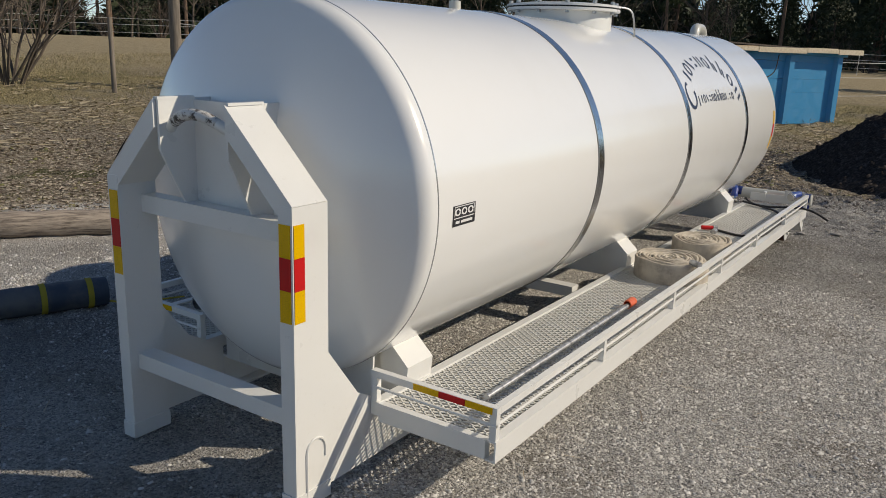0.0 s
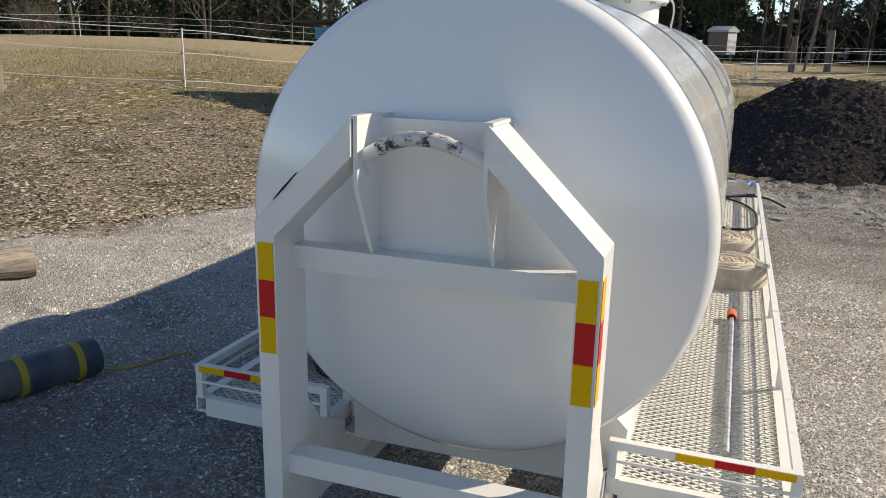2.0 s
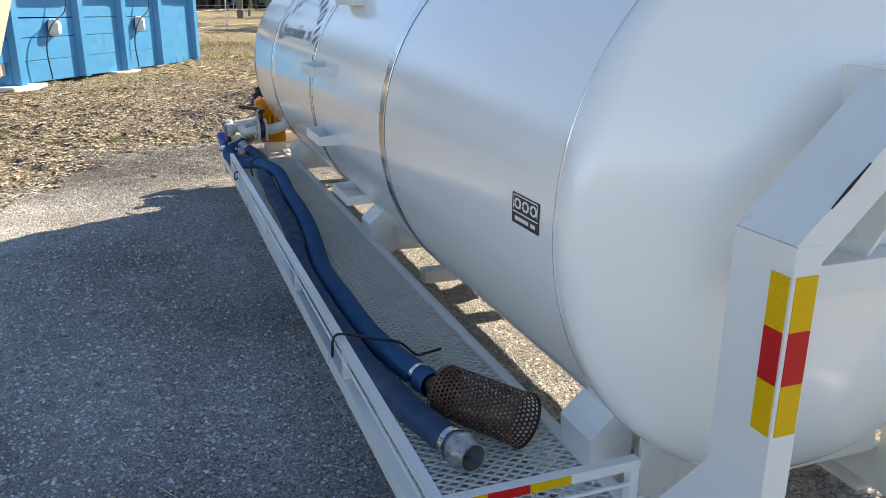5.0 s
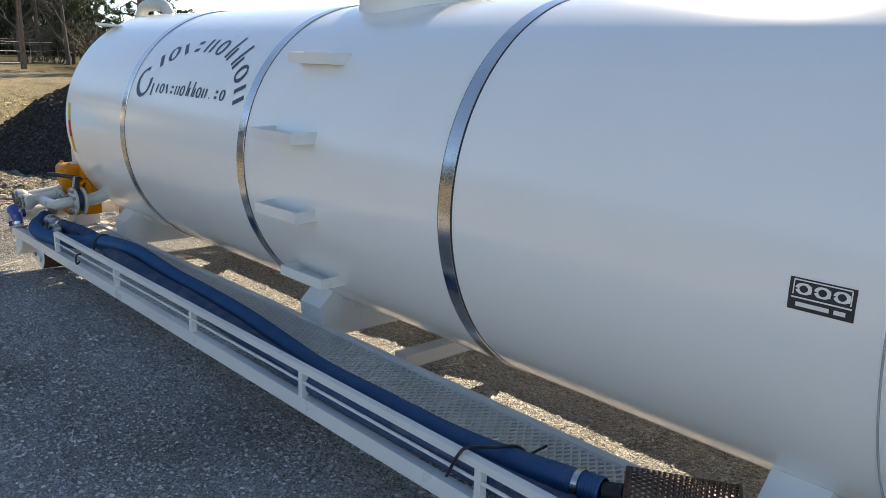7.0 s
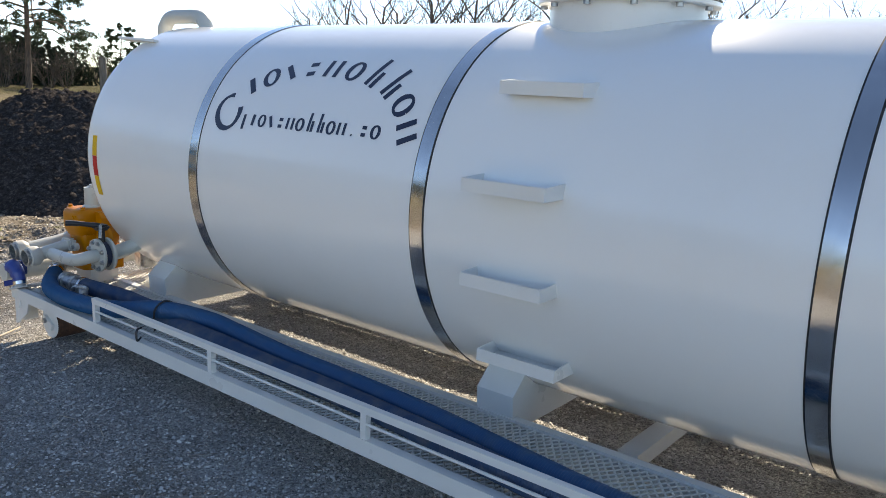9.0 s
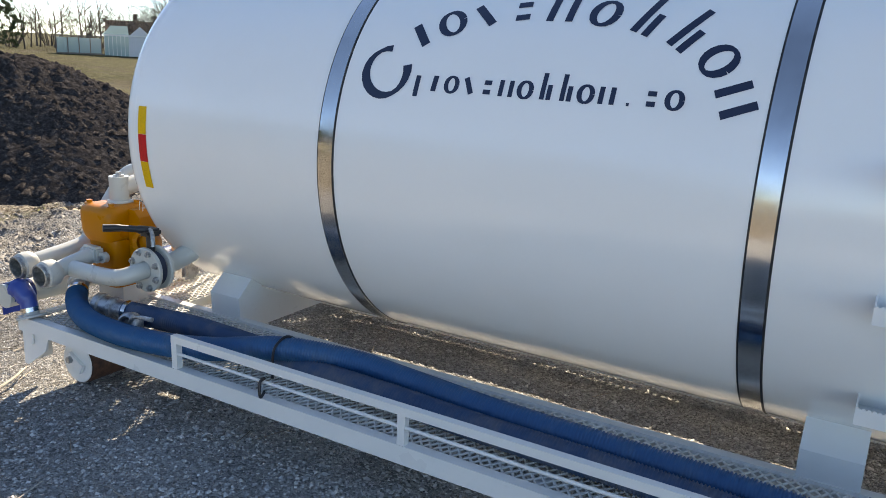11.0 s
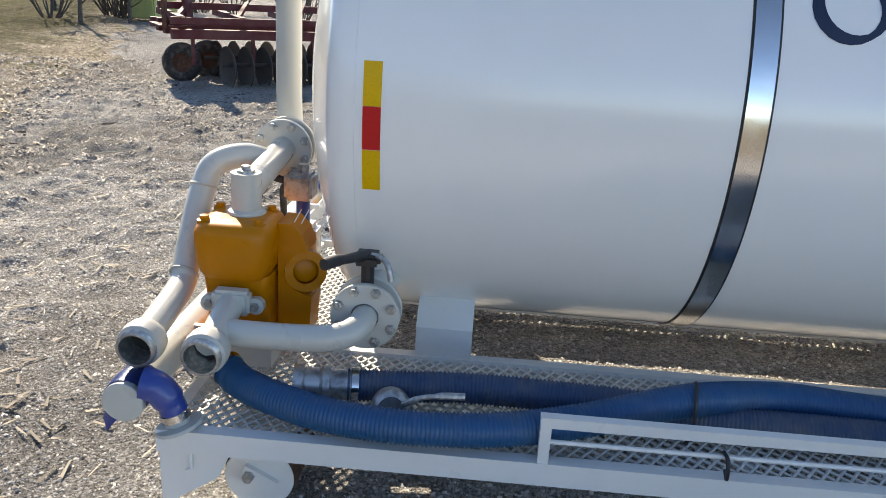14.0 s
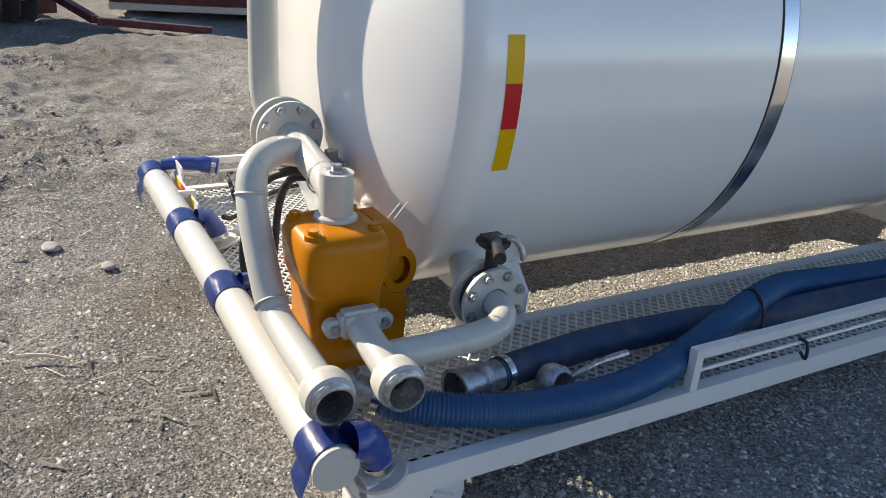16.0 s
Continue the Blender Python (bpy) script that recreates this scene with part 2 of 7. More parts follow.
# gravel yard, litter strip and dry field in one sheet
GROUND = material("ground_cover", (0.35, 0.32, 0.29), 1.0, spec=0.08)
n = Nodes(GROUND)
d = n.attr("edge")
w = n.math("ADD", d, n.math("MULTIPLY", n.math("SUBTRACT", n.noise(0.9, 6, 0.6), 0.5), 2.6))
cells = n.voronoi(92, "F1", 1, None, "MANHATTAN")
grit = n.ramp(cells, [(0.0, (0.22, 0.211, 0.198)), (0.3, (0.46, 0.441, 0.414)), (0.65, (0.68, 0.655, 0.615)), (1.0, (0.82, 0.795, 0.75))])
soiled_shaded = n.ramp(cells, [(0.0, (0.045, 0.0435, 0.0415)), (0.5, (0.145, 0.14, 0.134)), (1.0, (0.34, 0.33, 0.314))])
axes = n.t.nodes.new("ShaderNodeSeparateXYZ")
n.put(axes, 0, n.pos)
sand = n.ramp(n.noise(60, 6, 0.75), [(0.3, (0.444, 0.413, 0.376)), (0.5, (0.764, 0.72, 0.66)), (0.7, (0.88, 0.88, 0.85))])
grit = n.mix(n.step(axes.outputs[0], -1.6, -2.6, 0, 0.75), grit, sand)
# rear mud, and the tank's shadow on its left deepened in the colour
grit = n.mix(n.attr("dirt_shade"), grit, soiled_shaded)
grit = n.mix(n.step(n.noise(0.8, 6, 0.65), 0.45, 0.72, 0, 0.6), grit, (0.25, 0.21, 0.16))
grit = n.mix(n.step(n.noise(5.5, 5, 0.7), 0.57, 0.70, 0, 0.5), grit, (0.11, 0.10, 0.088))
grit = n.mix(n.step(n.noise(140, 3, 0.7), 0.3, 0.5, 0.40, 0.0), grit, (0.10, 0.095, 0.085))
mulch = n.ramp(n.noise(15, 8, 0.8), [(0.34, (0.066, 0.0515, 0.0396)), (0.48, (0.277, 0.224, 0.165)), (0.62, (0.72, 0.647, 0.515))])
turf = n.ramp(n.noise(17, 7, 0.75), [(0.3, (0.132, 0.11, 0.054)), (0.5, (0.36, 0.3, 0.162)), (0.7, (0.624, 0.528, 0.336))])
turf = n.mix(n.step(n.noise(0.45, 5, 0.6), 0.50, 0.66, 0, 0.75), turf, (0.115, 0.125, 0.045))
straw = n.ramp(n.noise(5, 7, 0.75), [(0.3, (0.281, 0.232, 0.144)), (0.5, (0.439, 0.36, 0.232)), (0.75, (0.61, 0.512, 0.354))])
turf = n.mix(n.step(n.noise(0.33, 5), 0.46, 0.62, 0, 0.8), turf, mulch)
mulch = n.mix(n.step(n.noise(1.1, 6, 0.7), 0.52, 0.64, 0, 0.7), mulch, (0.10, 0.115, 0.04))
c = n.mix(n.step(w, -0.15, 0.25), grit, mulch)
c = n.mix(n.step(w, 4.5, 9.0), c, turf)
c = n.mix(n.step(w, 14.0, 21.0), c, straw)
lawn = n.ramp(n.noise(4.5, 8, 0.78), [(0.32, (0.026, 0.027, 0.010)), (0.5, (0.085, 0.080, 0.032)), (0.7, (0.21, 0.18, 0.09))])
lawn = n.mix(n.step(n.noise(0.55, 6, 0.7), 0.46, 0.62, 0, 0.7), lawn, n.ramp(n.noise(9, 7, 0.75), [(0.35, (0.035, 0.027, 0.018)), (0.65, (0.17, 0.135, 0.09))]))
c = n.mix(n.math("MULTIPLY", n.step(axes.outputs[0], 5.0, 13.0), n.step(w, 0.6, 2.4)), c, lawn)
n.color(c)
n.bump(n.voronoi(92, "F1", 0, None, "MANHATTAN"), 1.0, 0.013)
n.bump(n.noise(32, 6, 0.7), 0.9, 0.032)
SOIL = material("dark_bark_soil", (0.06, 0.042, 0.03), 1.0, spec=0.0)
n = Nodes(SOIL)
n.color(n.ramp(n.noise(18, 7, 0.75), [(0.3, (0.012, 0.010, 0.0095)), (0.52, (0.046, 0.041, 0.039)), (0.75, (0.16, 0.14, 0.13))]))
n.bump(n.noise(14, 7, 0.75), 0.6, 0.03)


# ---- mesh helpers ----
def bulk(name, verts, faces, mat, smooth=False):
    """A mesh from arrays: verts (n, 3), faces (m, k)."""
    verts, faces = np.asarray(verts, np.float32), np.asarray(faces, np.int32)
    me = bpy.data.meshes.new(name)
    k = faces.shape[1]
    me.vertices.add(len(verts)), me.loops.add(faces.size), me.polygons.add(len(faces))
    me.vertices.foreach_set("co", verts.ravel())
    me.loops.foreach_set("vertex_index", faces.ravel())
    me.polygons.foreach_set("loop_start", np.arange(0, faces.size, k, dtype=np.int32))
    me.update(calc_edges=True)
    me.materials.append(mat)
    if smooth:
        me.shade_smooth()
    return me


def part(name, bm, mat, parent=None, label="", smooth=False, bevel=0.0):
    """One bmesh, or ready mesh, as ONE object under a thing or a part."""
    if isinstance(bm, bmesh.types.BMesh):
        if bevel:
            edges = [e for e in bm.edges if len(e.link_faces) == 2 and e.calc_face_angle(0) > 0.5]
            bmesh.ops.bevel(bm, geom=edges, offset=bevel, segments=2, affect="EDGES", clamp_overlap=True)
        bmesh.ops.recalc_face_normals(bm, faces=bm.faces)
        me = bpy.data.meshes.new(name)
        bm.to_mesh(me)
        bm.free()
        me.materials.append(mat)
        if smooth:
            me.shade_smooth()
            me.set_sharp_from_angle(angle=radians(38))
    else:
        me = bm
    ob = new(name, me)
    if parent is not None:
        ob.parent = parent
    if label:
        tagged(ob, label)
    return ob


def thing(name, label, category, at=(0, 0, 0), group="", kind=""):
    ob = new(name)
    ob.empty_display_size = 0.1
    ob.location = at
    return tagged(ob, label, category, group, kind)


def box(bm, x0, x1, y0, y1, z0, z1, m=None):
    vs = [bm.verts.new((m @ Vector(p)) if m else p) for p in
          ((x0, y0, z0), (x1, y0, z0), (x1, y1, z0), (x0, y1, z0), (x0, y0, z1), (x1, y0, z1), (x1, y1, z1), (x0, y1, z1))]
    for f in ((3, 2, 1, 0), (4, 5, 6, 7), (0, 1, 5, 4), (1, 2, 6, 5), (2, 3, 7, 6), (3, 0, 4, 7)):
        bm.faces.new([vs[i] for i in f])
    return bm


def boxed(*a, **k):
    return box(bmesh.new(), *a, **k)


def prism(bm, outline, axis, lo, hi):
    """A flat outline pushed along an axis from lo to hi. Outline pairs are the other two axes in x, y, z order."""
    def at(p, v):
        q = list(p)
        q.insert("xyz".index(axis), v)
        return bm.verts.new(q)
    a, b = [at(p, lo) for p in outline], [at(p, hi) for p in outline]
    bm.faces.new(a), bm.faces.new(b[::-1])
    for i in range(len(a)):
        j = (i + 1) % len(a)
        bm.faces.new((a[j], a[i], b[i], b[j]))
    return bm


def prismed(*a):
    return prism(bmesh.new(), *a)


def frames_along(points):
    pts = [Vector(p) for p in points]
    out, up = [], None
    for i, p in enumerate(pts):
        t = (pts[min(i + 1, len(pts) - 1)] - pts[max(i - 1, 0)]).normalized()
        if up is None:
            up = t.orthogonal().normalized()
        up = (up - t * up.dot(t)).normalized()
        out.append((p, t, up, t.cross(up)))
    return out


def tube(bm, points, radius, sides=16, caps=True):
    """A round bar or pipe along points; radius: one number or one a point."""
    fr = frames_along(points)
    rad = radius if isinstance(radius, (list, tuple, np.ndarray)) else [radius] * len(fr)
    rings = []
    for (p, t, u, v), r in zip(fr, rad):
        rings.append([bm.verts.new(p + (u * math.cos(2 * math.pi * k / sides) + v * math.sin(2 * math.pi * k / sides)) * r) for k in range(sides)])
    for a, b in zip(rings, rings[1:]):
        for k in range(sides):
            j = (k + 1) % sides
            bm.faces.new((a[k], a[j], b[j], b[k]))
    if caps:
        bm.faces.new(rings[0][::-1]), bm.faces.new(rings[-1])
    return bm


def tubed(*a, **k):
    return tube(bmesh.new(), *a, **k)


def spline(ctrl, per=10):
    """Catmull-Rom through the control points."""
    c = [Vector(p) for p in ctrl]
    c = [c[0] * 2 - c[1]] + c + [c[-1] * 2 - c[-2]]
    out = []
    for i in range(1, len(c) - 2):
        for s in range(per):
            t = s / per
            a, b, d, e = c[i - 1], c[i], c[i + 1], c[i + 2]
            out.append(0.5 * ((2 * b) + (d - a) * t + (2 * a - 5 * b + 4 * d - e) * t * t + (3 * b - a - 3 * d + e) * t ** 3))
    out.append(c[-2])
    return out


def even(points, step):
    """The same line with points at even steps."""
    pts = [Vector(p) for p in points]
    s = [0.0]
    for a, b in zip(pts, pts[1:]):
        s.append(s[-1] + (b - a).length)
    k = max(2, int(s[-1] / step))
    at = np.linspace(0, s[-1], k + 1)
    xyz = np.array(pts)
    return [Vector((np.interp(q, s, xyz[:, 0]), np.interp(q, s, xyz[:, 1]), np.interp(q, s, xyz[:, 2]))) for q in at]


def lathe(bm, profile, m, sides=24):
    """Turn (radius, height) pairs round the z axis of the pose m."""
    rings = []
    for r, h in profile:
        if r < 1e-6:
            rings.append([bm.verts.new(m @ Vector((0, 0, h)))] * sides)
        else:
            rings.append([bm.verts.new(m @ Vector((r * math.cos(2 * math.pi * k / sides), r * math.sin(2 * math.pi * k / sides), h))) for k in range(sides)])
    for a, b in zip(rings, rings[1:]):
        for k in range(sides):
            j = (k + 1) % sides
            q = []
            for v in (a[k], a[j], b[j], b[k]):
                if v not in q:
                    q.append(v)
            if len(q) > 2:
                bm.faces.new(q)
    return bm


def lathed(profile, m, sides=24):
    return lathe(bmesh.new(), profile, m, sides)


def facing(at, way):
    """A pose whose z axis runs along way."""
    return Matrix.Translation(at) @ Vector(way).to_track_quat("Z", "Y").to_matrix().to_4x4()

# ---- ground ----
EDGE_X = [-90, -9, -6.3, -5.6, -4.8, -4.4, -2.5, -1.0, 1.5, 4.8, 6.2, 8.4, 11.4, 14.5, 20.6, 40, 120]
EDGE_Y = [-90, -2, 2.3, 3.2, 4.3, 5.5, 8.9, 9.9, 10.8, 11.5, 11.9, 12.4, 13.3, 14.6, 16.6, 24, 40]


def edge_distance(x, y):
    """How far inside the field a place lies; below zero on the gravel yard."""
    x, y = np.asarray(x, float), np.asarray(y, float)
    best = np.full(x.shape, 1e9)
    for (ax, ay), (bx, by) in zip(zip(EDGE_X, EDGE_Y), zip(EDGE_X[1:], EDGE_Y[1:])):
        k = np.clip(((x - ax) * (bx - ax) + (y - ay) * (by - ay)) / ((bx - ax) ** 2 + (by - ay) ** 2), 0, 1)
        best = np.minimum(best, np.hypot(x - ax - k * (bx - ax), y - ay - k * (by - ay)))
    return np.where(y > np.interp(x, EDGE_X, EDGE_Y), best, -best)


def axis_steps(lo, hi, step, far, grow=1.13):
    mid = list(np.arange(lo, hi + step / 2, step))
    s, a = step, hi
    while a < far:
        s *= grow
        a += s
        mid.append(a)
    s, a = step, lo
    while a > -far:
        s *= grow
        a -= s
        mid.insert(0, a)
    return np.array(mid)


def patchy(x, y, seed=0):
    """Soft value noise between -1 and 1 on a unit grid."""
    x, y = np.asarray(x, float), np.asarray(y, float)
    i, j = np.floor(x), np.floor(y)
    u, v = x - i, y - j
    u, v = u * u * (3 - 2 * u), v * v * (3 - 2 * v)

    def h(a, b):
        s = np.sin(a * 127.1 + b * 311.7 + seed * 74.7) * 43758.5453
        return 2 * (s - np.floor(s)) - 1
    return (h(i, j) * (1 - u) + h(i + 1, j) * u) * (1 - v) + (h(i, j + 1) * (1 - u) + h(i + 1, j + 1) * u) * v


def dirt_and_shade(x, y):
    """Clean pale gravel before the tank, trodden and muddy towards the rear; painted shade along its left."""
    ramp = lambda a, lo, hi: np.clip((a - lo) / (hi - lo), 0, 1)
    # first term: painted darkening where the tank's shadow falls, x -3.8 to -0.9
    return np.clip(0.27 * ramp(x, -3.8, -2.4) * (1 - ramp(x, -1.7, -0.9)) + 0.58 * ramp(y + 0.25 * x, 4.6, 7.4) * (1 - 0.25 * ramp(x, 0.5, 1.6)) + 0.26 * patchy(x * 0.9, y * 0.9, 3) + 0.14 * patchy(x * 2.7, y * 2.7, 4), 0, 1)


def rise(x, y):
    """The field climbs gently away from the yard, most of all to the west; the yard dips a little behind the tank."""
    x, y = np.asarray(x, float), np.asarray(y, float)
    yaw = np.degrees(np.arctan2(-x, y + 2))
    climb = np.interp(yaw, [-95, -70, -40, -5, 12, 20, 25, 34, 40, 48, 180], [-0.3, -0.1, 0.75, 0.75, 0.85, 1.0, 1.2, 1.85, 1.8, 1.5, 1.45])
    dip = np.clip((y - 5.8) / 1.6, 0, 1) * np.clip((7.0 - x) / 3.0, 0, 1)
    far = np.interp(yaw, [32, 46], [0.15, 0.6]) * np.clip((edge_distance(x, y) - 15) / 55, 0, 1)
    return far + climb * (1 - np.exp(-np.clip(edge_distance(x, y) - 1.5, 0, None) / 16)) - 0.04 * dip * dip * (3 - 2 * dip)


def relief(x, y):
    """Gentle unevenness of the yard and the field."""
    d = edge_distance(x, y)
    r = 0.012 * np.sin(1.7 * x + 0.6) * np.sin(1.3 * y + 1.1) + 0.008 * np.sin(4.1 * x - 2.2 * y)
    out = np.clip((np.abs(x) - 1.4) / 1.5, 0, 1)
    far = np.maximum(out, np.maximum(np.clip((y - 7.3) / 1.5, 0, 1), np.clip((-0.2 - y) / 1.0, 0, 1)))
    churn = 0.45 + 0.9 * np.clip((y + 0.25 * x - 6.0) / 2.5, 0, 1)
    r = r + churn * (0.020 * patchy(x * 1.6, y * 2.4, 5) + 0.026 * np.abs(patchy(x * 3.6 + 3, y * 4.4, 6)) + 0.022 * patchy(x * 8.1, y * 8.9, 7))
    return rise(x, y) + r * far + 0.004 * patchy(x * 7.0, y * 7.0, 8) - 0.008 + np.clip(d, 0, 4) * (0.004 + 0.018 * np.sin(2.3 * x + y) * np.sin(1.9 * y - 0.7 * x) * np.clip(1.6 - 0.2 * d, 0, 1))


gx, gy = axis_steps(-5, 7.5, 0.05, 900), axis_steps(-2, 12.5, 0.05, 900)
GX, GY = np.meshgrid(gx, gy, indexing="ij")
GZ = relief(GX, GY)
idx = np.arange(GX.size).reshape(GX.shape)
quads = np.stack([idx[:-1, :-1], idx[1:, :-1], idx[1:, 1:], idx[:-1, 1:]], -1).reshape(-1, 4)
me = bulk("ground", np.stack([GX, GY, GZ], -1).reshape(-1, 3), quads, GROUND, True)
a = me.attributes.new("edge", "FLOAT", "POINT")
a.data.foreach_set("value", edge_distance(GX, GY).ravel().astype(np.float32))
a = me.attributes.new("dirt_shade", "FLOAT", "POINT")
a.data.foreach_set("value", dirt_and_shade(GX, GY).ravel().astype(np.float32))
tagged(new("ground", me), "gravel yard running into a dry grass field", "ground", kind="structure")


# ---- the tank on its hook-lift frame ----
R, ZC = 0.883, 1.220
Y0, Y1 = 0.52, 6.618          # straight shell


def head_profile(y, sign):
    """Radius and y of a dished end that starts at y."""
    k, crown = 0.082, 2.0
    flat = 0.02
    rows = [(R, y), (R, y + sign * flat)]
    a1 = math.asin((R - k) / (crown - k))
    for i in range(1, 9):
        a = math.pi / 2 - (math.pi / 2 - a1) * i / 8
        rows.append((R - k + k * math.sin(a), y + sign * (flat + k * math.cos(a))))
    base = y + sign * (flat + k * math.cos(a1)) - sign * crown * math.cos(a1)
    for i in range(1, 9):
        a = a1 * (1 - i / 8)
        rows.append((crown * math.sin(a), base + sign * crown * math.cos(a)))
    return rows


def on_shell(y, s, lift=0.0, side=-1):
    """A place on the shell: s metres of arc above mid height."""
    a = s / R
    return Vector((side * (R + lift) * math.cos(a), y, ZC + (R + lift) * math.sin(a)))


tanker = thing("tank_module", "off-white painted water tank on a hook-lift frame, parked on gravel", "tank")
AXIS = facing((0, 0, ZC), (0, 1, 0))
shell = part("shell", lathed([(R, Y0), (R, 2.0), (R, 3.6), (R, 5.2), (R, Y1)], AXIS, 128), TANK, tanker, "glossy off-white cylindrical tank shell", True)
part("front_head", lathed(head_profile(Y0 - 0.004, -1), AXIS, 128), TANK, tanker, "dished tank end", True)
part("rear_head", lathed(head_profile(Y1 + 0.0004, 1), AXIS, 128), TANK, tanker, "dished tank end", True)
for y in (Y0,):
    part("weld_seam", lathed([(R - 0.004, y - 0.0045), (R + 0.0022, y - 0.0022), (R + 0.0022, y + 0.0022), (R - 0.004, y + 0.0045)], AXIS, 128), SEAM, tanker, "", True)
for y in (2.161, 3.809, 5.472):
    w = 0.036
    part("rubber_strip", lathed([(R - 0.004, y - w - 0.007), (R + 0.0015, y - w - 0.006), (R + 0.0015, y + w + 0.006), (R - 0.004, y + w + 0.007)], AXIS, 128), RUBBER, tanker, "black rubber under the steel band", True)
    band = part("tank_band", lathed([(R, y - w), (R + 0.005, y - w + 0.001), (R + 0.005, y + w - 0.001), (R, y + w)], AXIS, 128), STEEL, tanker, "stainless steel band round the shell", True)
    part("clasp", boxed(-0.035, 0.035, y - 0.05, y + 0.05, ZC - R - 0.035, ZC - R - 0.002), ZINC, band, "", bevel=0.004)

# hook frame: two posts, slanting shoulders, plates, cross bars, hook bar
for s in (-1, 1):
    def mx(pts):
        return [(s * p[0], p[1]) for p in pts]
    post = part("post", boxed(*sorted((s * 0.502, s * 0.577)), 0.0, 0.195, 0.045, 1.285), WHITE, tanker, "", bevel=0.005)
    part("foot", boxed(*sorted((s * 0.498, s * 0.582)), -0.006, 0.20, 0.0, 0.075), WHITE, post, "", bevel=0.006)
    sh = prismed(mx([(0.577, 1.288), (0.222, 1.640), (0.222, 1.520), (0.504, 1.240)]), "y", 0.002, 0.193)
    # prism outlines along y hold x and z
    part("shoulder", sh, WHITE, tanker, "", bevel=0.005)
    pl = bmesh.new()
    prism(pl, [(0.018, 1.640), (0.30, 1.640), (0.30, 1.13), (0.135, 1.13), (0.135, 1.185), (0.018, 1.425)], "x", *sorted((s * 0.205, s * 0.219)))
    part("hook_plate", pl, WHITE, tanker, "", bevel=0.003)
    cap = boxed(*sorted((s * 0.203, s * 0.232)), 0.014, 0.20, 1.637, 1.648)
    part("top_lip", cap, WHITE, tanker, "", bevel=0.003)
    # side gusset, frame rail and stiffening rib
    g = prismed([(0.196, 0.05), (0.196, 0.655), (0.385, 0.405), (0.60, 0.29), (0.60, 0.05)], "x", *sorted((s * 0.560, s * 0.575)))
    part("gusset", g, WHITE, tanker, "", bevel=0.003)
    sec = [(0.570, 0.045), (0.570, 0.235), (0.49, 0.235), (0.49, 0.222), (0.557, 0.222), (0.557, 0.058), (0.49, 0.058), (0.49, 0.045)]
    part("frame_rail", prismed([(s * x, z) for x, z in sec], "y", 0.60, 6.72), WHITE, tanker)
    rib = []
    for k in range(9):
        a = math.pi * k / 8
        rib.append((s * 0.579, 0.115 - 0.055 * math.cos(a), 0.245 + 0.055 * math.sin(a)))
    part("rib", tubed([(s * 0.579, 0.06, 0.055)] + rib + [(s * 0.579, 0.17, 0.20)], 0.006, 6), WHITE, tanker, "", True)
    # reflective stripes on the post's front and side
    for k, mat in enumerate((YELLOW, RED, YELLOW)):
        z = 1.217 - 0.131 * k
        part("reflective_stripe", boxed(*sorted((s * 0.508, s * 0.567)), -0.003, 0.0, z - 0.130, z), mat, post, ("yellow" if k != 1 else "red") + " reflective tape")
        part("reflective_stripe", boxed(*sorted((s * 0.5775, s * 0.580)), 0.006, 0.062, z - 0.130, z), mat, post, ("yellow" if k != 1 else "red") + " reflective tape")
part("cross_bar", boxed(-0.503, 0.503, 0.115, 0.194, 1.104, 1.186), WHITE, tanker, "", bevel=0.005)
part("cross_bar", boxed(-0.503, 0.503, 0.045, 0.135, 0.35, 0.425), WHITE, tanker, "scuffed lower cross bar", bevel=0.005)
part("face_plate", boxed(-0.206, 0.206, 0.20, 0.212, 1.13, 1.63), WHITE, tanker)
arch = spline([(-0.204, 0.075, 1.518), (-0.155, 0.055, 1.544), (-0.08, 0.040, 1.576), (0.0, 0.034, 1.588), (0.08, 0.040, 1.576), (0.155, 0.055, 1.544), (0.204, 0.075, 1.518)], 8)
bar_ = part("hook_bar", tubed(arch, 0.023, 14), WHITE, tanker, "arched white hook bar", True)
part("worn_middle", tubed(arch[9:38], 0.0238, 14), WORN, bar_, "chipped black and white worn middle", True)

part("paint_chip", tubed([(-0.50, -0.001, 1.366), (-0.46, -0.001, 1.408), (-0.41, -0.001, 1.460)], [0.002, 0.004, 0.002], 5), DARK, tanker, "dark chipped paint edge")

# saddles under the shell and beams between the rails
for y in (0.79, 3.527, 6.327):
    for s in (-1, 1):
        o = [(s * 0.46, 0.235), (s * 0.46, 0.53), (s * 0.53, 0.515), (s * 0.62, 0.43), (s * 0.61, 0.30), (s * 0.53, 0.235)]
        part("saddle", prismed(o, "y", y - 0.10, y + 0.10), WHITE, tanker, "", bevel=0.004)
    web = [(-0.5, 0.235)] + [(R * math.sin(t), ZC - R * math.cos(t) - 0.002) for t in np.linspace(-0.608, 0.608, 15)] + [(0.5, 0.235)]
    part("cross_web", prismed(web, "y", y - 0.075, y - 0.060), WHITE, tanker)
for y in (2.947,):
    tube_beam = boxed(-0.43, 0.43, y - 0.05, y + 0.045, 0.19, 0.265)
    ends = [f for f in tube_beam.faces if abs(f.normal.x) > 0.9]
    bmesh.ops.inset_individual(tube_beam, faces=ends, thickness=0.007, depth=0.0)
    bmesh.ops.inset_individual(tube_beam, faces=ends, thickness=0.0002, depth=-0.40)
    part("cross_beam", tube_beam, WHITE, tanker, "open box beam")
part("front_apron", prismed([(-0.5, 0.235)] + [(R * math.sin(t), ZC - R * math.cos(t) - 0.002) for t in np.linspace(-0.608, 0.608, 15)] + [(0.5, 0.235)], "y", 0.575, 0.587), WHITE, tanker)


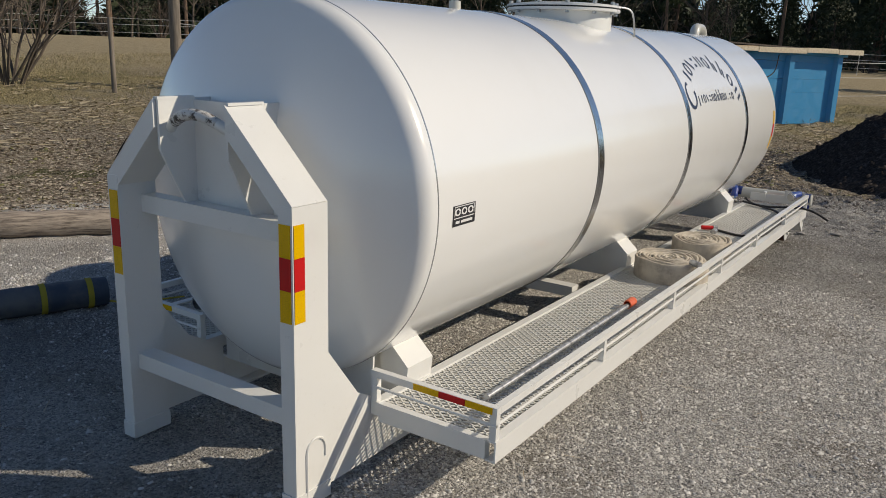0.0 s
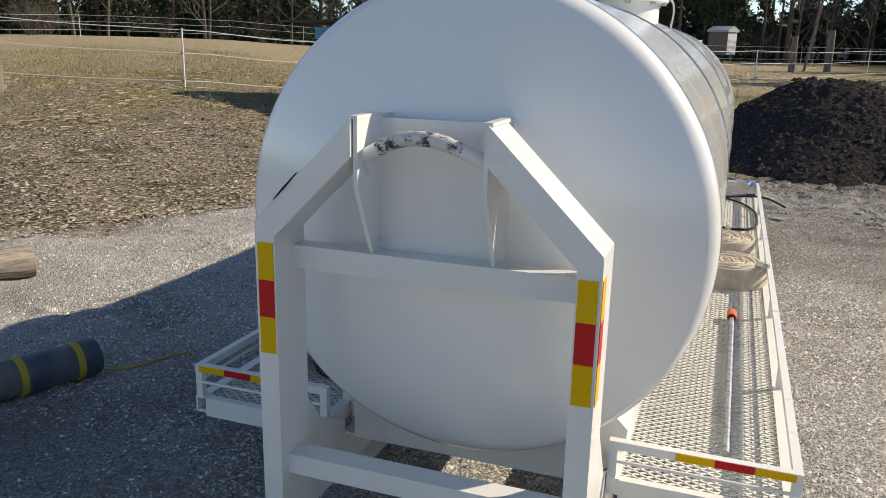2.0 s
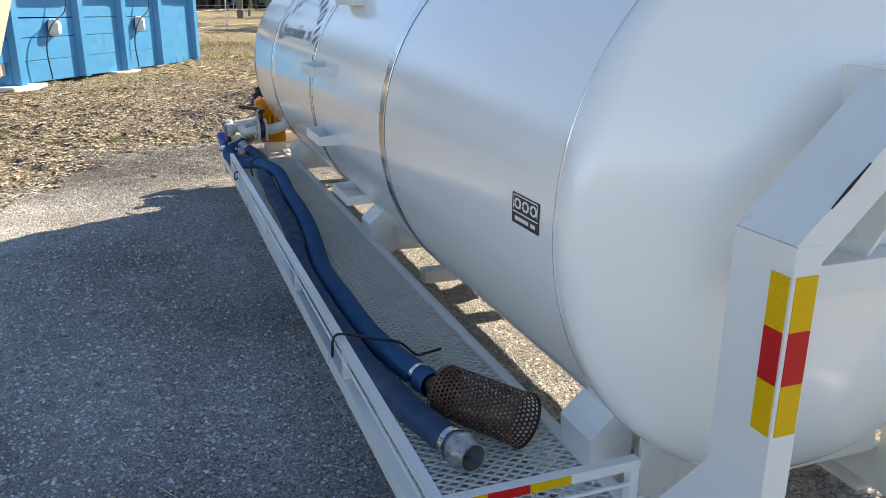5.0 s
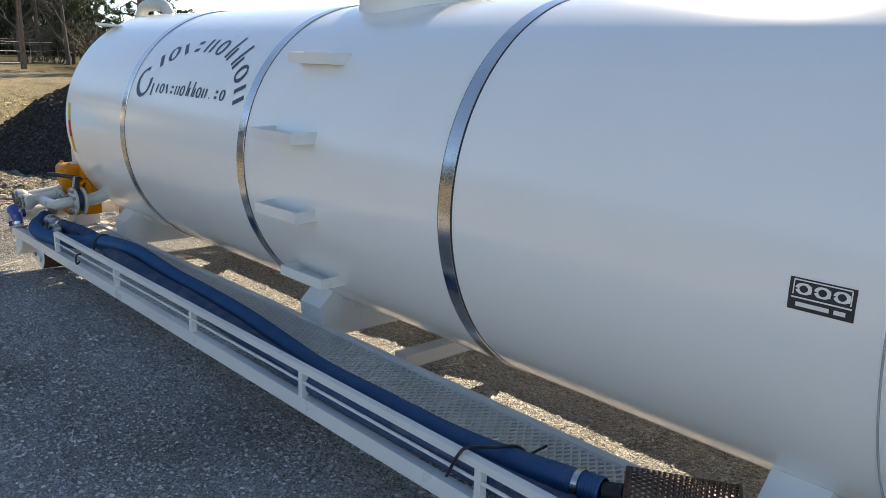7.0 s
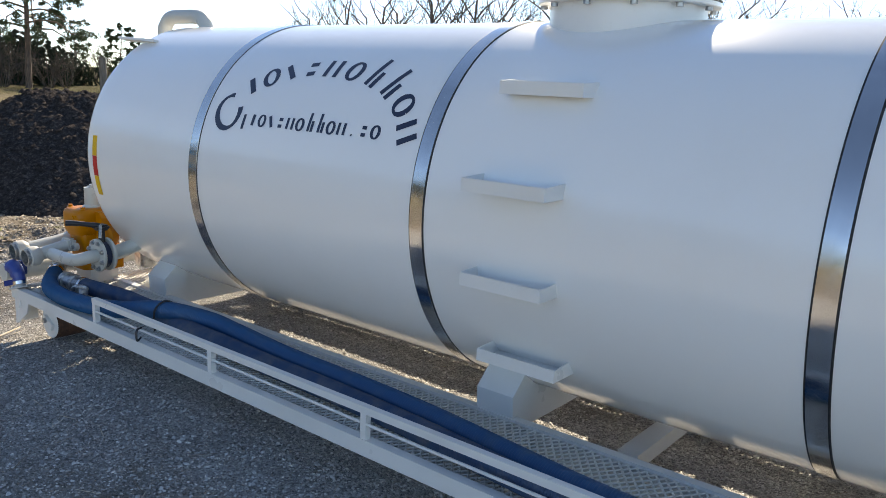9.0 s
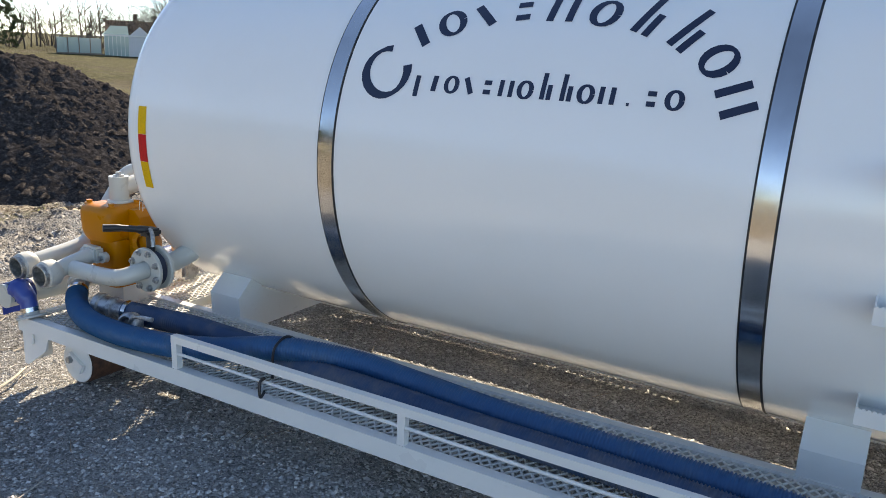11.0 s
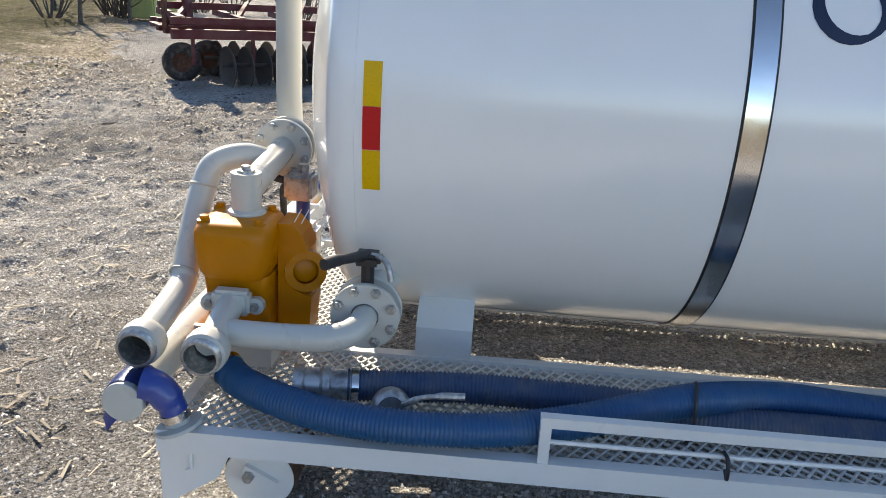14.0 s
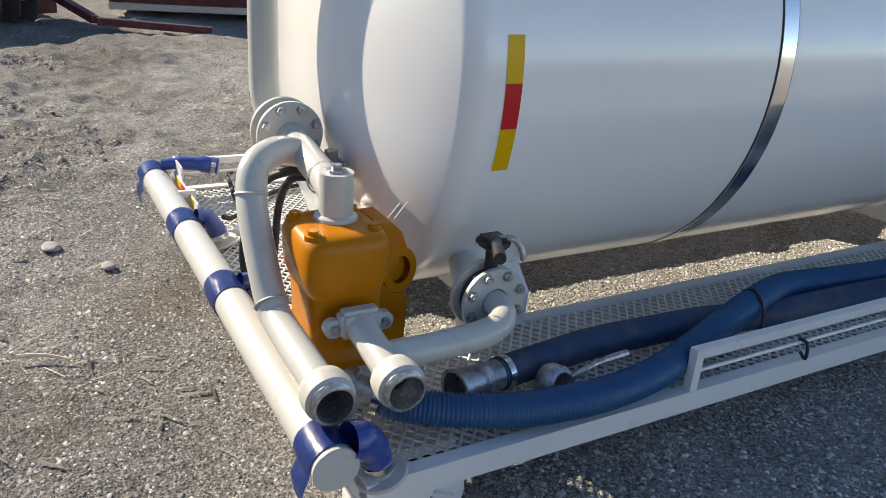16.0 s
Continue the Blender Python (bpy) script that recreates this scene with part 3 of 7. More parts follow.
# ---- trays ----
def lattice(x0, x1, y0, y1, z, along=0.039, across=0.054, strand=0.0088, thick=0.006):
    """Expanded metal: slanting strands that meet in diamonds."""
    vs, fs = [], []
    nx, ny = int(round((x1 - x0) / (across / 2))), int(round((y1 - y0) / (along / 2)))
    hx, hy = (x1 - x0) / nx, (y1 - y0) / ny
    base = np.array([[0, -1, -1], [0, 1, -1], [1, 1, -1], [1, -1, -1], [0, -1, 1], [0, 1, 1], [1, 1, 1], [1, -1, 1]], float)
    quad = np.array([[0, 1, 2, 3], [7, 6, 5, 4], [0, 3, 7, 4], [1, 5, 6, 2]])
    for i in range(nx):
        for j in range(ny):
            up = 1 if (i + j) % 2 == 0 else -1
            p = np.array([x0 + i * hx, y0 + (j if up > 0 else j + 1) * hy])
            q = np.array([x0 + (i + 1) * hx, y0 + (j + 1 if up > 0 else j) * hy])
            t = q - p
            nrm = np.array([-t[1], t[0]]) / np.hypot(*t) * strand / 2
            pts = [(p + t * b[0] + nrm * b[1]).tolist() + [z + b[2] * thick / 2 + 0.0035 * up * (0.5 - b[0])] for b in base]
            fs.append(quad + len(vs))
            vs.extend(pts)
    return np.array(vs), np.concatenate(fs)


TY0, TY1 = 0.472, 6.87
XI, XO = 0.578, 1.230
POSTS = (1.54, 2.60, 3.64, 4.68, 5.79)


def side_tray(s):
    def bx(x0, x1, y0, y1, z0, z1):
        return boxed(*sorted((s * x0, s * x1)), y0, y1, z0, z1)
    t = thing("side_tray", "off-white steel walkway tray with expanded metal floor and low rail", "tray", (s * 0.9, TY0, 0.25), "trays along the tank")
    t.location = (0, 0, 0)
    vs, fs = lattice(min(s * (XI + 0.03), s * (XO - 0.012)), max(s * (XI + 0.03), s * (XO - 0.012)), TY0 + 0.03, TY1 - 0.02, 0.326)
    tagged(part("mesh_floor", bulk("mesh_floor", vs, fs, WHITE_MESH), None, t, "expanded metal floor"), kind="stuff")
    part("inner_edge", bx(XI, XI + 0.045, TY0, TY1, 0.275, 0.340), WHITE, t, bevel=0.004)
    low = 0.268 if s < 0 else 0.245
    lip = [(XO - 0.045, 0.340), (XO, 0.340), (XO, low), (XO - 0.048, low), (XO - 0.048, low + 0.008), (XO - 0.008, low + 0.008), (XO - 0.008, 0.332), (XO - 0.045, 0.332)]
    part("outer_beam", prismed([(s * x, z) for x, z in lip], "y", TY0, TY1), WHITE, t)
    part("end_beam", bx(XI + 0.045, XO - 0.05, TY0, TY0 + 0.035, 0.250, 0.336), WHITE, t, bevel=0.004)
    part("end_beam", bx(XI + 0.045, XO - 0.05, TY1 - 0.035, TY1, 0.250, 0.336), WHITE, t, bevel=0.004)
    for k, y in enumerate(np.linspace(1.2, 6.2, 6)):
        part("cross_member", bx(XI + 0.045, XO - 0.05, y - 0.02, y + 0.02, 0.280, 0.318), WHITE, t)
    last = POSTS[-1] if s < 0 else TY1
    part("top_rail", bx(XO - 0.034, XO - 0.002, TY0 + 0.0335, last + 0.016, 0.455, 0.487), WHITE, t, bevel=0.004)
    part("mid_rail", tubed([(s * (XO - 0.012), TY0 + 0.02, 0.408), (s * (XO - 0.012), last, 0.408)], 0.007, 8), WHITE, t, smooth=True)
    part("end_top_rail", bx(XI, XO - 0.002, TY0 + 0.001, TY0 + 0.033, 0.455, 0.487), WHITE, t, bevel=0.004)
    part("end_mid_rail", tubed([(s * (XI + 0.01), TY0 + 0.006, 0.408), (s * (XO - 0.004), TY0 + 0.006, 0.408)], 0.007, 8), WHITE, t, smooth=True)
    for y in POSTS + (() if s < 0 else (TY1 - 0.02,)):
        part("rail_post", bx(XO - 0.033, XO - 0.003, y - 0.015, y + 0.015, 0.339, 0.456), WHITE, t, bevel=0.003)
    for x in (XI + 0.001, XO - 0.035):
        part("rail_post", bx(x, x + 0.031, TY0 + 0.002, TY0 + 0.032, 0.337, 0.456), WHITE, t, bevel=0.003)
    x = 1.206
    for k, mat in enumerate((YELLOW, RED, YELLOW)):
        part("reflective_stripe", bx(x - 0.132 * (k + 1) + 0.002, x - 0.132 * k, TY0 - 0.002, TY0 + 0.001, 0.457, 0.485), mat, t, ("yellow" if k != 1 else "red") + " reflective tape")
    for y in (0.78, 3.414, 6.11):
        part("tray_bracket", bx(0.5705, XI - 0.001, y - 0.09, y + 0.09, 0.20, 0.30), WHITE, t)
    # rear bracket and ground roller
    part("leg_plate", prismed([(6.87, low - 0.001), (6.87, 0.085), (6.845, 0.082), (6.70, 0.185), (6.665, low - 0.001)], "x", *sorted((s * (XO - 0.03), s * (XO - 0.018)))), WHITE, t, bevel=0.002)
    m = facing((s * 1.10, 6.615, 0.118), (-s, 0, 0))
    rol = part("ground_roller", lathed([(0.0, 0.0), (0.085, 0.0), (0.108, 0.006), (0.112, 0.02), (0.112, 0.26), (0.0, 0.26)], m, 32), RUST, t, "rusty steel ground roller", True)
    part("roller_cap", lathed([(0.0, -0.004), (0.104, -0.004), (0.106, -0.0005), (0.0, -0.0005)], m, 32), WHITE, rol, "", True)
    part("axle_plate", boxed(-0.055, 0.055, -0.026, 0.026, -0.022, -0.0045, m=m @ Matrix.Rotation(0.5, 4, "Z")), WHITE, rol, bevel=0.01)
    part("axle_nut", lathed([(0.0, -0.04), (0.017, -0.04), (0.019, -0.0225), (0.0, -0.0225)], m @ Matrix.Translation((0.026, 0.014, 0)), 6), ZINC, rol)
    part("roller_bracket", bx(0.82, 1.05, 6.52, 6.71, 0.229, low), WHITE, t)
    part("end_hook", tubed([(s * (XO - 0.010), 6.775, low), (s * (XO - 0.008), 6.775, 0.215), (s * (XO - 0.008), 6.79, 0.205)], 0.006, 6), WHITE, t)
    part("leg_fold", bx(XO - 0.16, XO - 0.0305, 6.858, 6.87, 0.09, 0.245), WHITE, t)
    return t


WHITE_MESH = painted("mesh_paint", (0.70, 0.69, 0.65), 0.45, (0.2, 0.18, 0.15), 0.5, 0.0)
trays = [side_tray(-1), side_tray(1)]

# ---- fittings on the tank ----
def decal(name, strokes, mat, parent, side, lift=0.0016, label=""):
    """Thin vinyl shapes on the shell. A stroke: points (along, up) in metres on the unrolled shell, and a half width."""
    bm = bmesh.new()
    for pts, half in strokes:
        fr = [Vector((p[0], p[1])) for p in pts]
        rows = []
        for i, p in enumerate(fr):
            t = (fr[min(i + 1, len(fr) - 1)] - fr[max(i - 1, 0)]).normalized()
            nrm = Vector((-t.y, t.x))
            h = half[i] if isinstance(half, (list, tuple)) else half
            rows.append([bm.verts.new(on_shell((p + nrm * k * h).x, (p + nrm * k * h).y, lift, side)) for k in (-1, 0, 1)])
        for a, b in zip(rows, rows[1:]):
            for k in range(2):
                bm.faces.new((a[k], a[k + 1], b[k + 1], b[k]))
    return part(name, bm, mat, parent, label)


def bar(x0, y0, x1, y1, half, k=6):
    return ([(x0 + (x1 - x0) * i / k, y0 + (y1 - y0) * i / k) for i in range(k + 1)], half)


def arc(cx, cy, rx, ry, a0, a1, half, k=18):
    pts = [(cx + rx * math.cos(radians(a0 + (a1 - a0) * i / k)), cy + ry * math.sin(radians(a0 + (a1 - a0) * i / k))) for i in range(k + 1)]
    return (pts, [half * (0.55 + 0.75 * abs(math.cos(radians(a0 + (a1 - a0) * i / k)))) for i in range(k + 1)])


# plain dark shapes where a company's name runs in an arch over a second line
ARCH = (("short", -52), ("ring", -38), ("slant", -25), ("wave", -12), ("gate", 1), ("ring", 15), ("tall", 29), ("tall", 44), ("ring", 62), ("gate", 83))
LINE = ("drop", "short", "ring", "slant", "wave", "gate", "ring", "tall", "tall", "ring", "gate", "dot", "wave", "ring")


def mark(kind, h, half):
    """Strokes of one plain mark, round the origin at its foot, h high."""
    w = h * 0.40
    if kind == "open":
        return [arc(0, 0.66 * h, 0.56 * h, 0.60 * h, 55, 345, half * 1.3)]
    if kind == "short":
        return [bar(0, 0, 0.05 * h, h, half * 1.5)]
    if kind == "ring":
        return [arc(0, 0.5 * h, w * 0.95, 0.5 * h, 0, 360, half)]
    if kind == "slant":
        return [bar(-0.7 * w, h, 0.5 * w, 0.02 * h, half * 1.4)]
    if kind == "wave":
        return [bar(-0.6 * w, 0.78 * h, 0.6 * w, 0.78 * h, half * 1.2), bar(-0.6 * w, 0.2 * h, 0.6 * w, 0.2 * h, half * 1.2)]
    if kind == "gate":
        return [bar(-0.8 * w, 0, -0.8 * w, h, half * 1.2), bar(0.8 * w, 0, 0.8 * w, h, half * 1.2)]
    if kind == "tall":
        return [bar(-0.3 * w, 0, -0.3 * w, 1.6 * h, half * 1.2), bar(0.7 * w, 0, 0.7 * w, 0.9 * h, half * 1.2)]
    if kind == "drop":
        return [bar(0, -0.4 * h, 0, 0.95 * h, half * 1.4)]
    return [bar(-0.08 * h, 0.08 * h, 0.08 * h, 0.08 * h, 0.09 * h, 2)]


def lay(strokes, at, turn, side):
    """Turn and move strokes; the reading direction runs to +y on the right side, to -y on the left."""
    c, s = math.cos(turn), math.sin(turn)
    d = 1 if side > 0 else -1
    return [([(at[0] + d * (p[0] * c - p[1] * s), at[1] + p[0] * s + p[1] * c) for p in pts], h) for pts, h in strokes]


for side in (-1, 1):
    d = 1 if side > 0 else -1
    mid = 4.615
    for stroke in lay(mark("open", 0.165, 0.0115), (mid - d * 0.565, 0.297), radians(35), side):
        decal("arch_mark", [stroke], NAVY, shell, side, label="dark navy vinyl ring")
    for kind, ang in ARCH:
        ang = radians(ang)
        at = (mid + d * 0.62 * math.sin(ang), 0.305 + 0.325 * math.cos(ang))
        for stroke in lay(mark(kind, 0.112, 0.0115), at, -ang * 0.82, side):
            decal("arch_mark", [stroke], NAVY, shell, side, label="dark navy vinyl shape")
    for i, kind in enumerate(LINE):
        at = (mid + d * (-0.475 + 0.96 * i / (len(LINE) - 1)), 0.320)
        for stroke in lay(mark(kind, 0.060, 0.0072), at, 0.0, side):
            decal("line_mark", [stroke], NAVY, shell, side, label="dark navy vinyl shape")
    # small black maker's sticker with bars for its writing
    y0, s0 = (0.600, -0.042) if side < 0 else (0.627, -0.063)
    plate = decal("sticker", [bar(y0, s0 + 0.04, y0 + 0.175, s0 + 0.04, 0.045)], BLACK, shell, side, 0.0014, "black maker's sticker with white shapes")
    ol = []
    for x in (0.012, 0.163):
        ol.append(bar(y0 + x, s0 + 0.038, y0 + x, s0 + 0.079, 0.0018))
    ol += [bar(y0 + 0.012, s0 + 0.079, y0 + 0.163, s0 + 0.079, 0.0018), bar(y0 + 0.008, s0 + 0.030, y0 + 0.167, s0 + 0.030, 0.0022)]
    for k in range(3):
        x = y0 + 0.036 + 0.05 * k
        ol += [arc(x, s0 + 0.056, 0.017, 0.013, 0, 350, 0.0042), bar(x - 0.018, s0 + 0.045, x - 0.018, s0 + 0.066, 0.003)]
    ol += [bar(y0 + 0.022 + d * 0, s0 + 0.012, y0 + 0.052, s0 + 0.012, 0.006), bar(y0 + 0.064, s0 + 0.012, y0 + 0.153, s0 + 0.012, 0.006)]
    for stroke in ol:
        decal("sticker_print", [stroke], STICKER_WHITE, plate, side, 0.0020, "white printed shape")
    # reflective strip near the rear end
    for k, mat in enumerate((YELLOW, RED, YELLOW)):
        top = 0.147 - 0.130 * k
        decal("reflective_stripe", [bar(6.566, top - 0.129, 6.566, top, 0.027)], mat, shell, side, 0.0018, ("yellow" if k != 1 else "red") + " reflective tape")

# four steps up the shaded side
for zt, xf in ((1.818, 0.777), (1.443, 1.0), (1.062, 0.982), (0.706, 0.835)):
    st = thing("boarding_step", "off-white folded steel step with a toothed edge, welded to the tank", "step", group="steps up the tank")
    st.parent = None
    xb = math.sqrt(max(0.0, R * R - (zt - 0.03 - ZC) ** 2)) - 0.02
    ya, yb = 3.105, 3.485
    teeth = [(ya, zt - 0.056)]
    k = 26
    for i in range(k):
        y = ya + (yb - ya) * i / k
        teeth += [(y, zt - 0.007), (y + (yb - ya) * 0.5 / k, zt)]
    teeth += [(yb, zt - 0.007), (yb, zt - 0.056)]
    part("step_front", prismed(teeth, "x", -xf, -xf + 0.005), WHITE, st)
    for y in (ya, yb - 0.005):
        part("step_side", prismed([(-xf + 0.005, zt - 0.056), (-xf + 0.005, zt - 0.004), (-xb - 0.03, zt + 0.003), (-xb, zt + 0.003), (-xb, zt - 0.056)], "y", y, y + 0.005), WHITE, st)
    part("step_floor", boxed(-xf + 0.005, -xb, ya + 0.005, yb - 0.005, zt - 0.056, zt - 0.050), WHITE, st)
    part("step_back", boxed(-xb - 0.004, -xb, ya + 0.005, yb - 0.005, zt - 0.050, zt), WHITE, st)

# manhole, gooseneck vent, small nipples
mh = thing("manhole", "off-white round manhole neck with a bolted lid on the tank top", "manhole")
TOP = ZC + R
mm = facing((0, 3.345, 0), (0, 0, 1))
part("neck", lathed([(0.350, TOP - 0.09), (0.350, TOP + 0.058)], mm, 48), WHITE, mh, smooth=True)
part("collar", lathed([(0.0, TOP + 0.058), (0.402, TOP + 0.058), (0.407, TOP + 0.062), (0.407, TOP + 0.078), (0.0, TOP + 0.078)], mm, 48), WHITE, mh, smooth=True)
part("gasket", lathed([(0.392, TOP + 0.078), (0.392, TOP + 0.088)], mm, 48), RUBBER, mh)
part("lid", lathed([(0.408, TOP + 0.088), (0.408, TOP + 0.103), (0.32, TOP + 0.113), (0.0, TOP + 0.133)], mm, 48), WHITE, mh, smooth=True)
for i in range(12):
    a = 2 * math.pi * i / 12
    m = facing((0.378 * math.cos(a), 3.345 + 0.378 * math.sin(a), TOP - 0.042), (0, 0, 1))
    part("lid_bolt", lathed([(0.0, 0.082), (0.016, 0.082), (0.016, 0.099), (0.009, 0.099), (0.009, 0.150), (0.017, 0.150), (0.017, 0.170), (0.0, 0.170)], m, 6), ZINC, mh)
brk = thing("rear_bracket", "pale flat steel bracket at the tank's rear shoulder", "bracket")
part("arm", boxed(-0.035, 0.035, 0.0, 0.36, -0.008, 0.008, m=pose(-0.455, 6.485, 1.975, 3, 12, 9)), WHITE, brk, bevel=0.003)
nip = thing("air_nipple", "small bare metal nipple on the tank top", "fitting")
part("socket", lathed([(0.0, -0.01), (0.036, -0.01), (0.034, 0.045), (0.0, 0.045)], facing((0, 1.92, TOP), (0, 0, 1)), 20), PIPE_WHITE, nip, "white welded socket", True)
part("stem", lathed([(0.0, 0.045), (0.021, 0.046), (0.021, 0.075), (0.030, 0.078), (0.030, 0.098), (0.020, 0.101), (0.020, 0.135), (0.0, 0.137)], facing((0, 1.92, TOP), (0, 0, 1)), 8), ZINC, nip)
lin = thing("lid_cable", "thin grey steel cable from the manhole lid", "cable")
part("cable", tubed(spline([(0.33, 3.48, TOP + 0.105), (0.40, 3.61, TOP + 0.09), (0.42, 3.66, TOP + 0.02), (0.40, 3.75, TOP - 0.095)], 5), 0.007, 6), ZINC, lin, smooth=True)


# ---- rear pipework ----
def flange(parent, at, way, r=0.11, thick=0.02, bolts=True, mat=None, name="flange"):
    m = facing(at, way)
    f = part(name, lathed([(0.045, 0), (r - 0.003, 0), (r, 0.003), (r, thick - 0.003), (r - 0.003, thick), (0.045, thick)], m, 40), mat or PIPE_WHITE, parent, smooth=True)
    if bolts:
        for i in range(8):
            a = radians(22.5 + 45 * i)
            mb = m @ Matrix.Translation((0.09 * math.cos(a), 0.09 * math.sin(a), thick))
            part("bolt", lathed([(0.018, 0.0), (0.018, 0.003), (0.0145, 0.0032), (0.0145, 0.014), (0.009, 0.0145), (0.009, 0.02), (0.0, 0.02)], mb, 6), ZINC, f)
    return f


def clamp(parent, at, way, r):
    return part("hose_clamp", lathed([(r, -0.012), (r + 0.003, -0.011), (r + 0.003, 0.011), (r, 0.012)], facing(at, way), 24), STEEL, parent, "bright steel hose clamp", True)


def open_end(parent, at, way, r=0.064):
    """A threaded open pipe mouth with a scuffed collar."""
    m = facing(at, way)
    part("collar", lathed([(0.046, -0.105), (r, -0.085), (r + 0.004, -0.06), (r + 0.002, -0.03), (r - 0.006, -0.022)], m, 28), SCUFFED, parent, "collar with chipped paint", True)
    prof = [(r - 0.006, -0.022)]
    for i in range(6):
        prof += [(r - 0.006, -0.020 + 0.0035 * i), (r - 0.0085, -0.0183 + 0.0035 * i)]
    prof += [(r - 0.010, 0.0), (r - 0.016, 0.0), (r - 0.017, -0.10)]
    part("thread", lathed(prof, m, 28), ZINC, parent, "bare threaded pipe end", True)
    part("bore", lathed([(r - 0.0165, -0.085), (0.0, -0.085)], m, 28), DARK, parent)


pump = thing("pump_set", "orange cast pump with cream painted suction and pressure pipes", "pump")
# body: rounded block with a waist, lid lugs and a lower foot
def rounded(x0, x1, y0, y1, z0, z1, bev):
    bm = boxed(x0, x1, y0, y1, z0, z1)
    bmesh.ops.bevel(bm, geom=bm.edges[:], offset=bev, segments=4, affect="EDGES", clamp_overlap=True)
    return bm
def casting(sections, cx, cy, power=4.0, k=40):
    """Rounded cross sections (z, half width, half depth) joined from the foot up, closed above and below."""
    bm = bmesh.new()
    rings = []
    for z, a, b in sections:
        ring_ = []
        for i in range(k):
            t = 2 * math.pi * i / k
            c, q = math.cos(t), math.sin(t)
            ring_.append(bm.verts.new((cx + a * math.copysign(abs(c) ** (2 / power), c), cy + b * math.copysign(abs(q) ** (2 / power), q), z)))
        rings.append(ring_)
    for p, q in zip(rings, rings[1:]):
        for i in range(k):
            bm.faces.new((p[i], p[(i + 1) % k], q[(i + 1) % k], q[i]))
    bm.faces.new(rings[0][::-1]), bm.faces.new(rings[-1])
    return bm


body = part("pump_body", casting([(0.665, 0.118, 0.105), (0.685, 0.128, 0.116), (0.715, 0.136, 0.125), (0.78, 0.139, 0.129), (0.815, 0.138, 0.128), (0.836, 0.131, 0.121), (0.848, 0.116, 0.106), (0.853, 0.09, 0.082)], -0.722, 6.772, 5.0), ORANGE, pump, "orange enamelled cast body", True)
part("pump_lower", casting([(0.425, 0.112, 0.118), (0.435, 0.118, 0.124), (0.462, 0.118, 0.124), (0.478, 0.106, 0.110), (0.50, 0.105, 0.108), (0.62, 0.108, 0.110), (0.66, 0.114, 0.113), (0.672, 0.112, 0.110)], -0.712, 6.765, 6.0), ORANGE, body, "", True)
for x, y in ((-0.80, 6.866), (-0.80, 6.690), (-0.645, 6.866), (-0.645, 6.690)):
    part("lid_lug", lathed([(0.0, 0.0), (0.024, 0.0), (0.024, 0.016), (0.015, 0.018), (0.015, 0.030), (0.0, 0.031)], facing((x, y, 0.836), (0, 0, 1)), 14), ORANGE, body)
part("bearing_bracket", prismed([(6.540, 0.44), (6.646, 0.44), (6.646, 0.835), (6.60, 0.835), (6.565, 0.80), (6.545, 0.745), (6.58, 0.735), (6.605, 0.71), (6.617, 0.675), (6.612, 0.635), (6.59, 0.605), (6.56, 0.590), (6.532, 0.585)], "x", -0.735, -0.60), ORANGE, pump, "", bevel=0.008)
part("bearing_ring", lathed([(0.043, -0.03), (0.068, -0.03), (0.071, -0.02), (0.071, 0.03), (0.043, 0.03)], facing((-0.69, 6.565, 0.665), (-1, -0.35, 0.1)), 24), ORANGE, pump, smooth=True)
part("bearing_cap", lathed([(0.0, -0.012), (0.0435, -0.012), (0.0435, 0.006), (0.03, 0.012), (0.0, 0.013)], facing((-0.69, 6.565, 0.665), (-1, -0.35, 0.1)), 24), ORANGE, pump, "orange enamelled bearing cap", True)
for y in (6.575, 6.60):
    part("wire_end", tubed([(-0.70, y, 0.83), (-0.72, y - 0.03, 0.885)], 0.002, 5), STICKER_WHITE, pump, "loose thin pale wire")
part("pump_foot", boxed(-0.78, -0.58, 6.66, 6.86, 0.30, 0.424), WHITE, pump, "off-white pedestal", bevel=0.005)
# column on top, main pipe to the flange
part("top_column", tubed([(-0.695, 6.76, 0.845), (-0.695, 6.76, 0.99)], 0.050, 20), PIPE_WHITE, pump, smooth=True)
part("column_foot", lathed([(0.062, 0.0), (0.064, 0.003), (0.062, 0.012), (0.05, 0.018)], facing((-0.695, 6.76, 0.851), (0, 0, 1)), 24), PIPE_WHITE, pump, smooth=True)
part("filler_plug", lathed([(0.03, 0.0), (0.03, 0.008), (0.015, 0.009), (0.015, 0.022), (0.0, 0.022)], facing((-0.695, 6.76, 0.99), (0, 0, 1)), 6), ZINC, pump)
part("main_pipe", tubed([(-0.68, 6.76, 0.925), (-0.60, 6.757, 0.94), (-0.27, 6.752, 0.983)], 0.047, 20), PIPE_WHITE, pump, smooth=True)
part("weld_ring", lathed([(0.049, -0.008), (0.053, 0.0), (0.049, 0.008)], facing((-0.585, 6.757, 0.937), (1, 0, 0.05)), 20), SCUFFED, pump, smooth=True)
flange(pump, (-0.255, 6.752, 0.985), (-1, 0, -0.03))
part("butterfly_valve", lathed([(0.05, -0.05), (0.088, -0.05), (0.088, 0.0), (0.05, 0.0)], facing((-0.255, 6.752, 0.985), (-1, 0, -0.03)), 32), NAVY, pump, "dark valve ring between the flanges", True)
flange(pump, (-0.185, 6.752, 0.985), (-1, 0, -0.03), bolts=False)
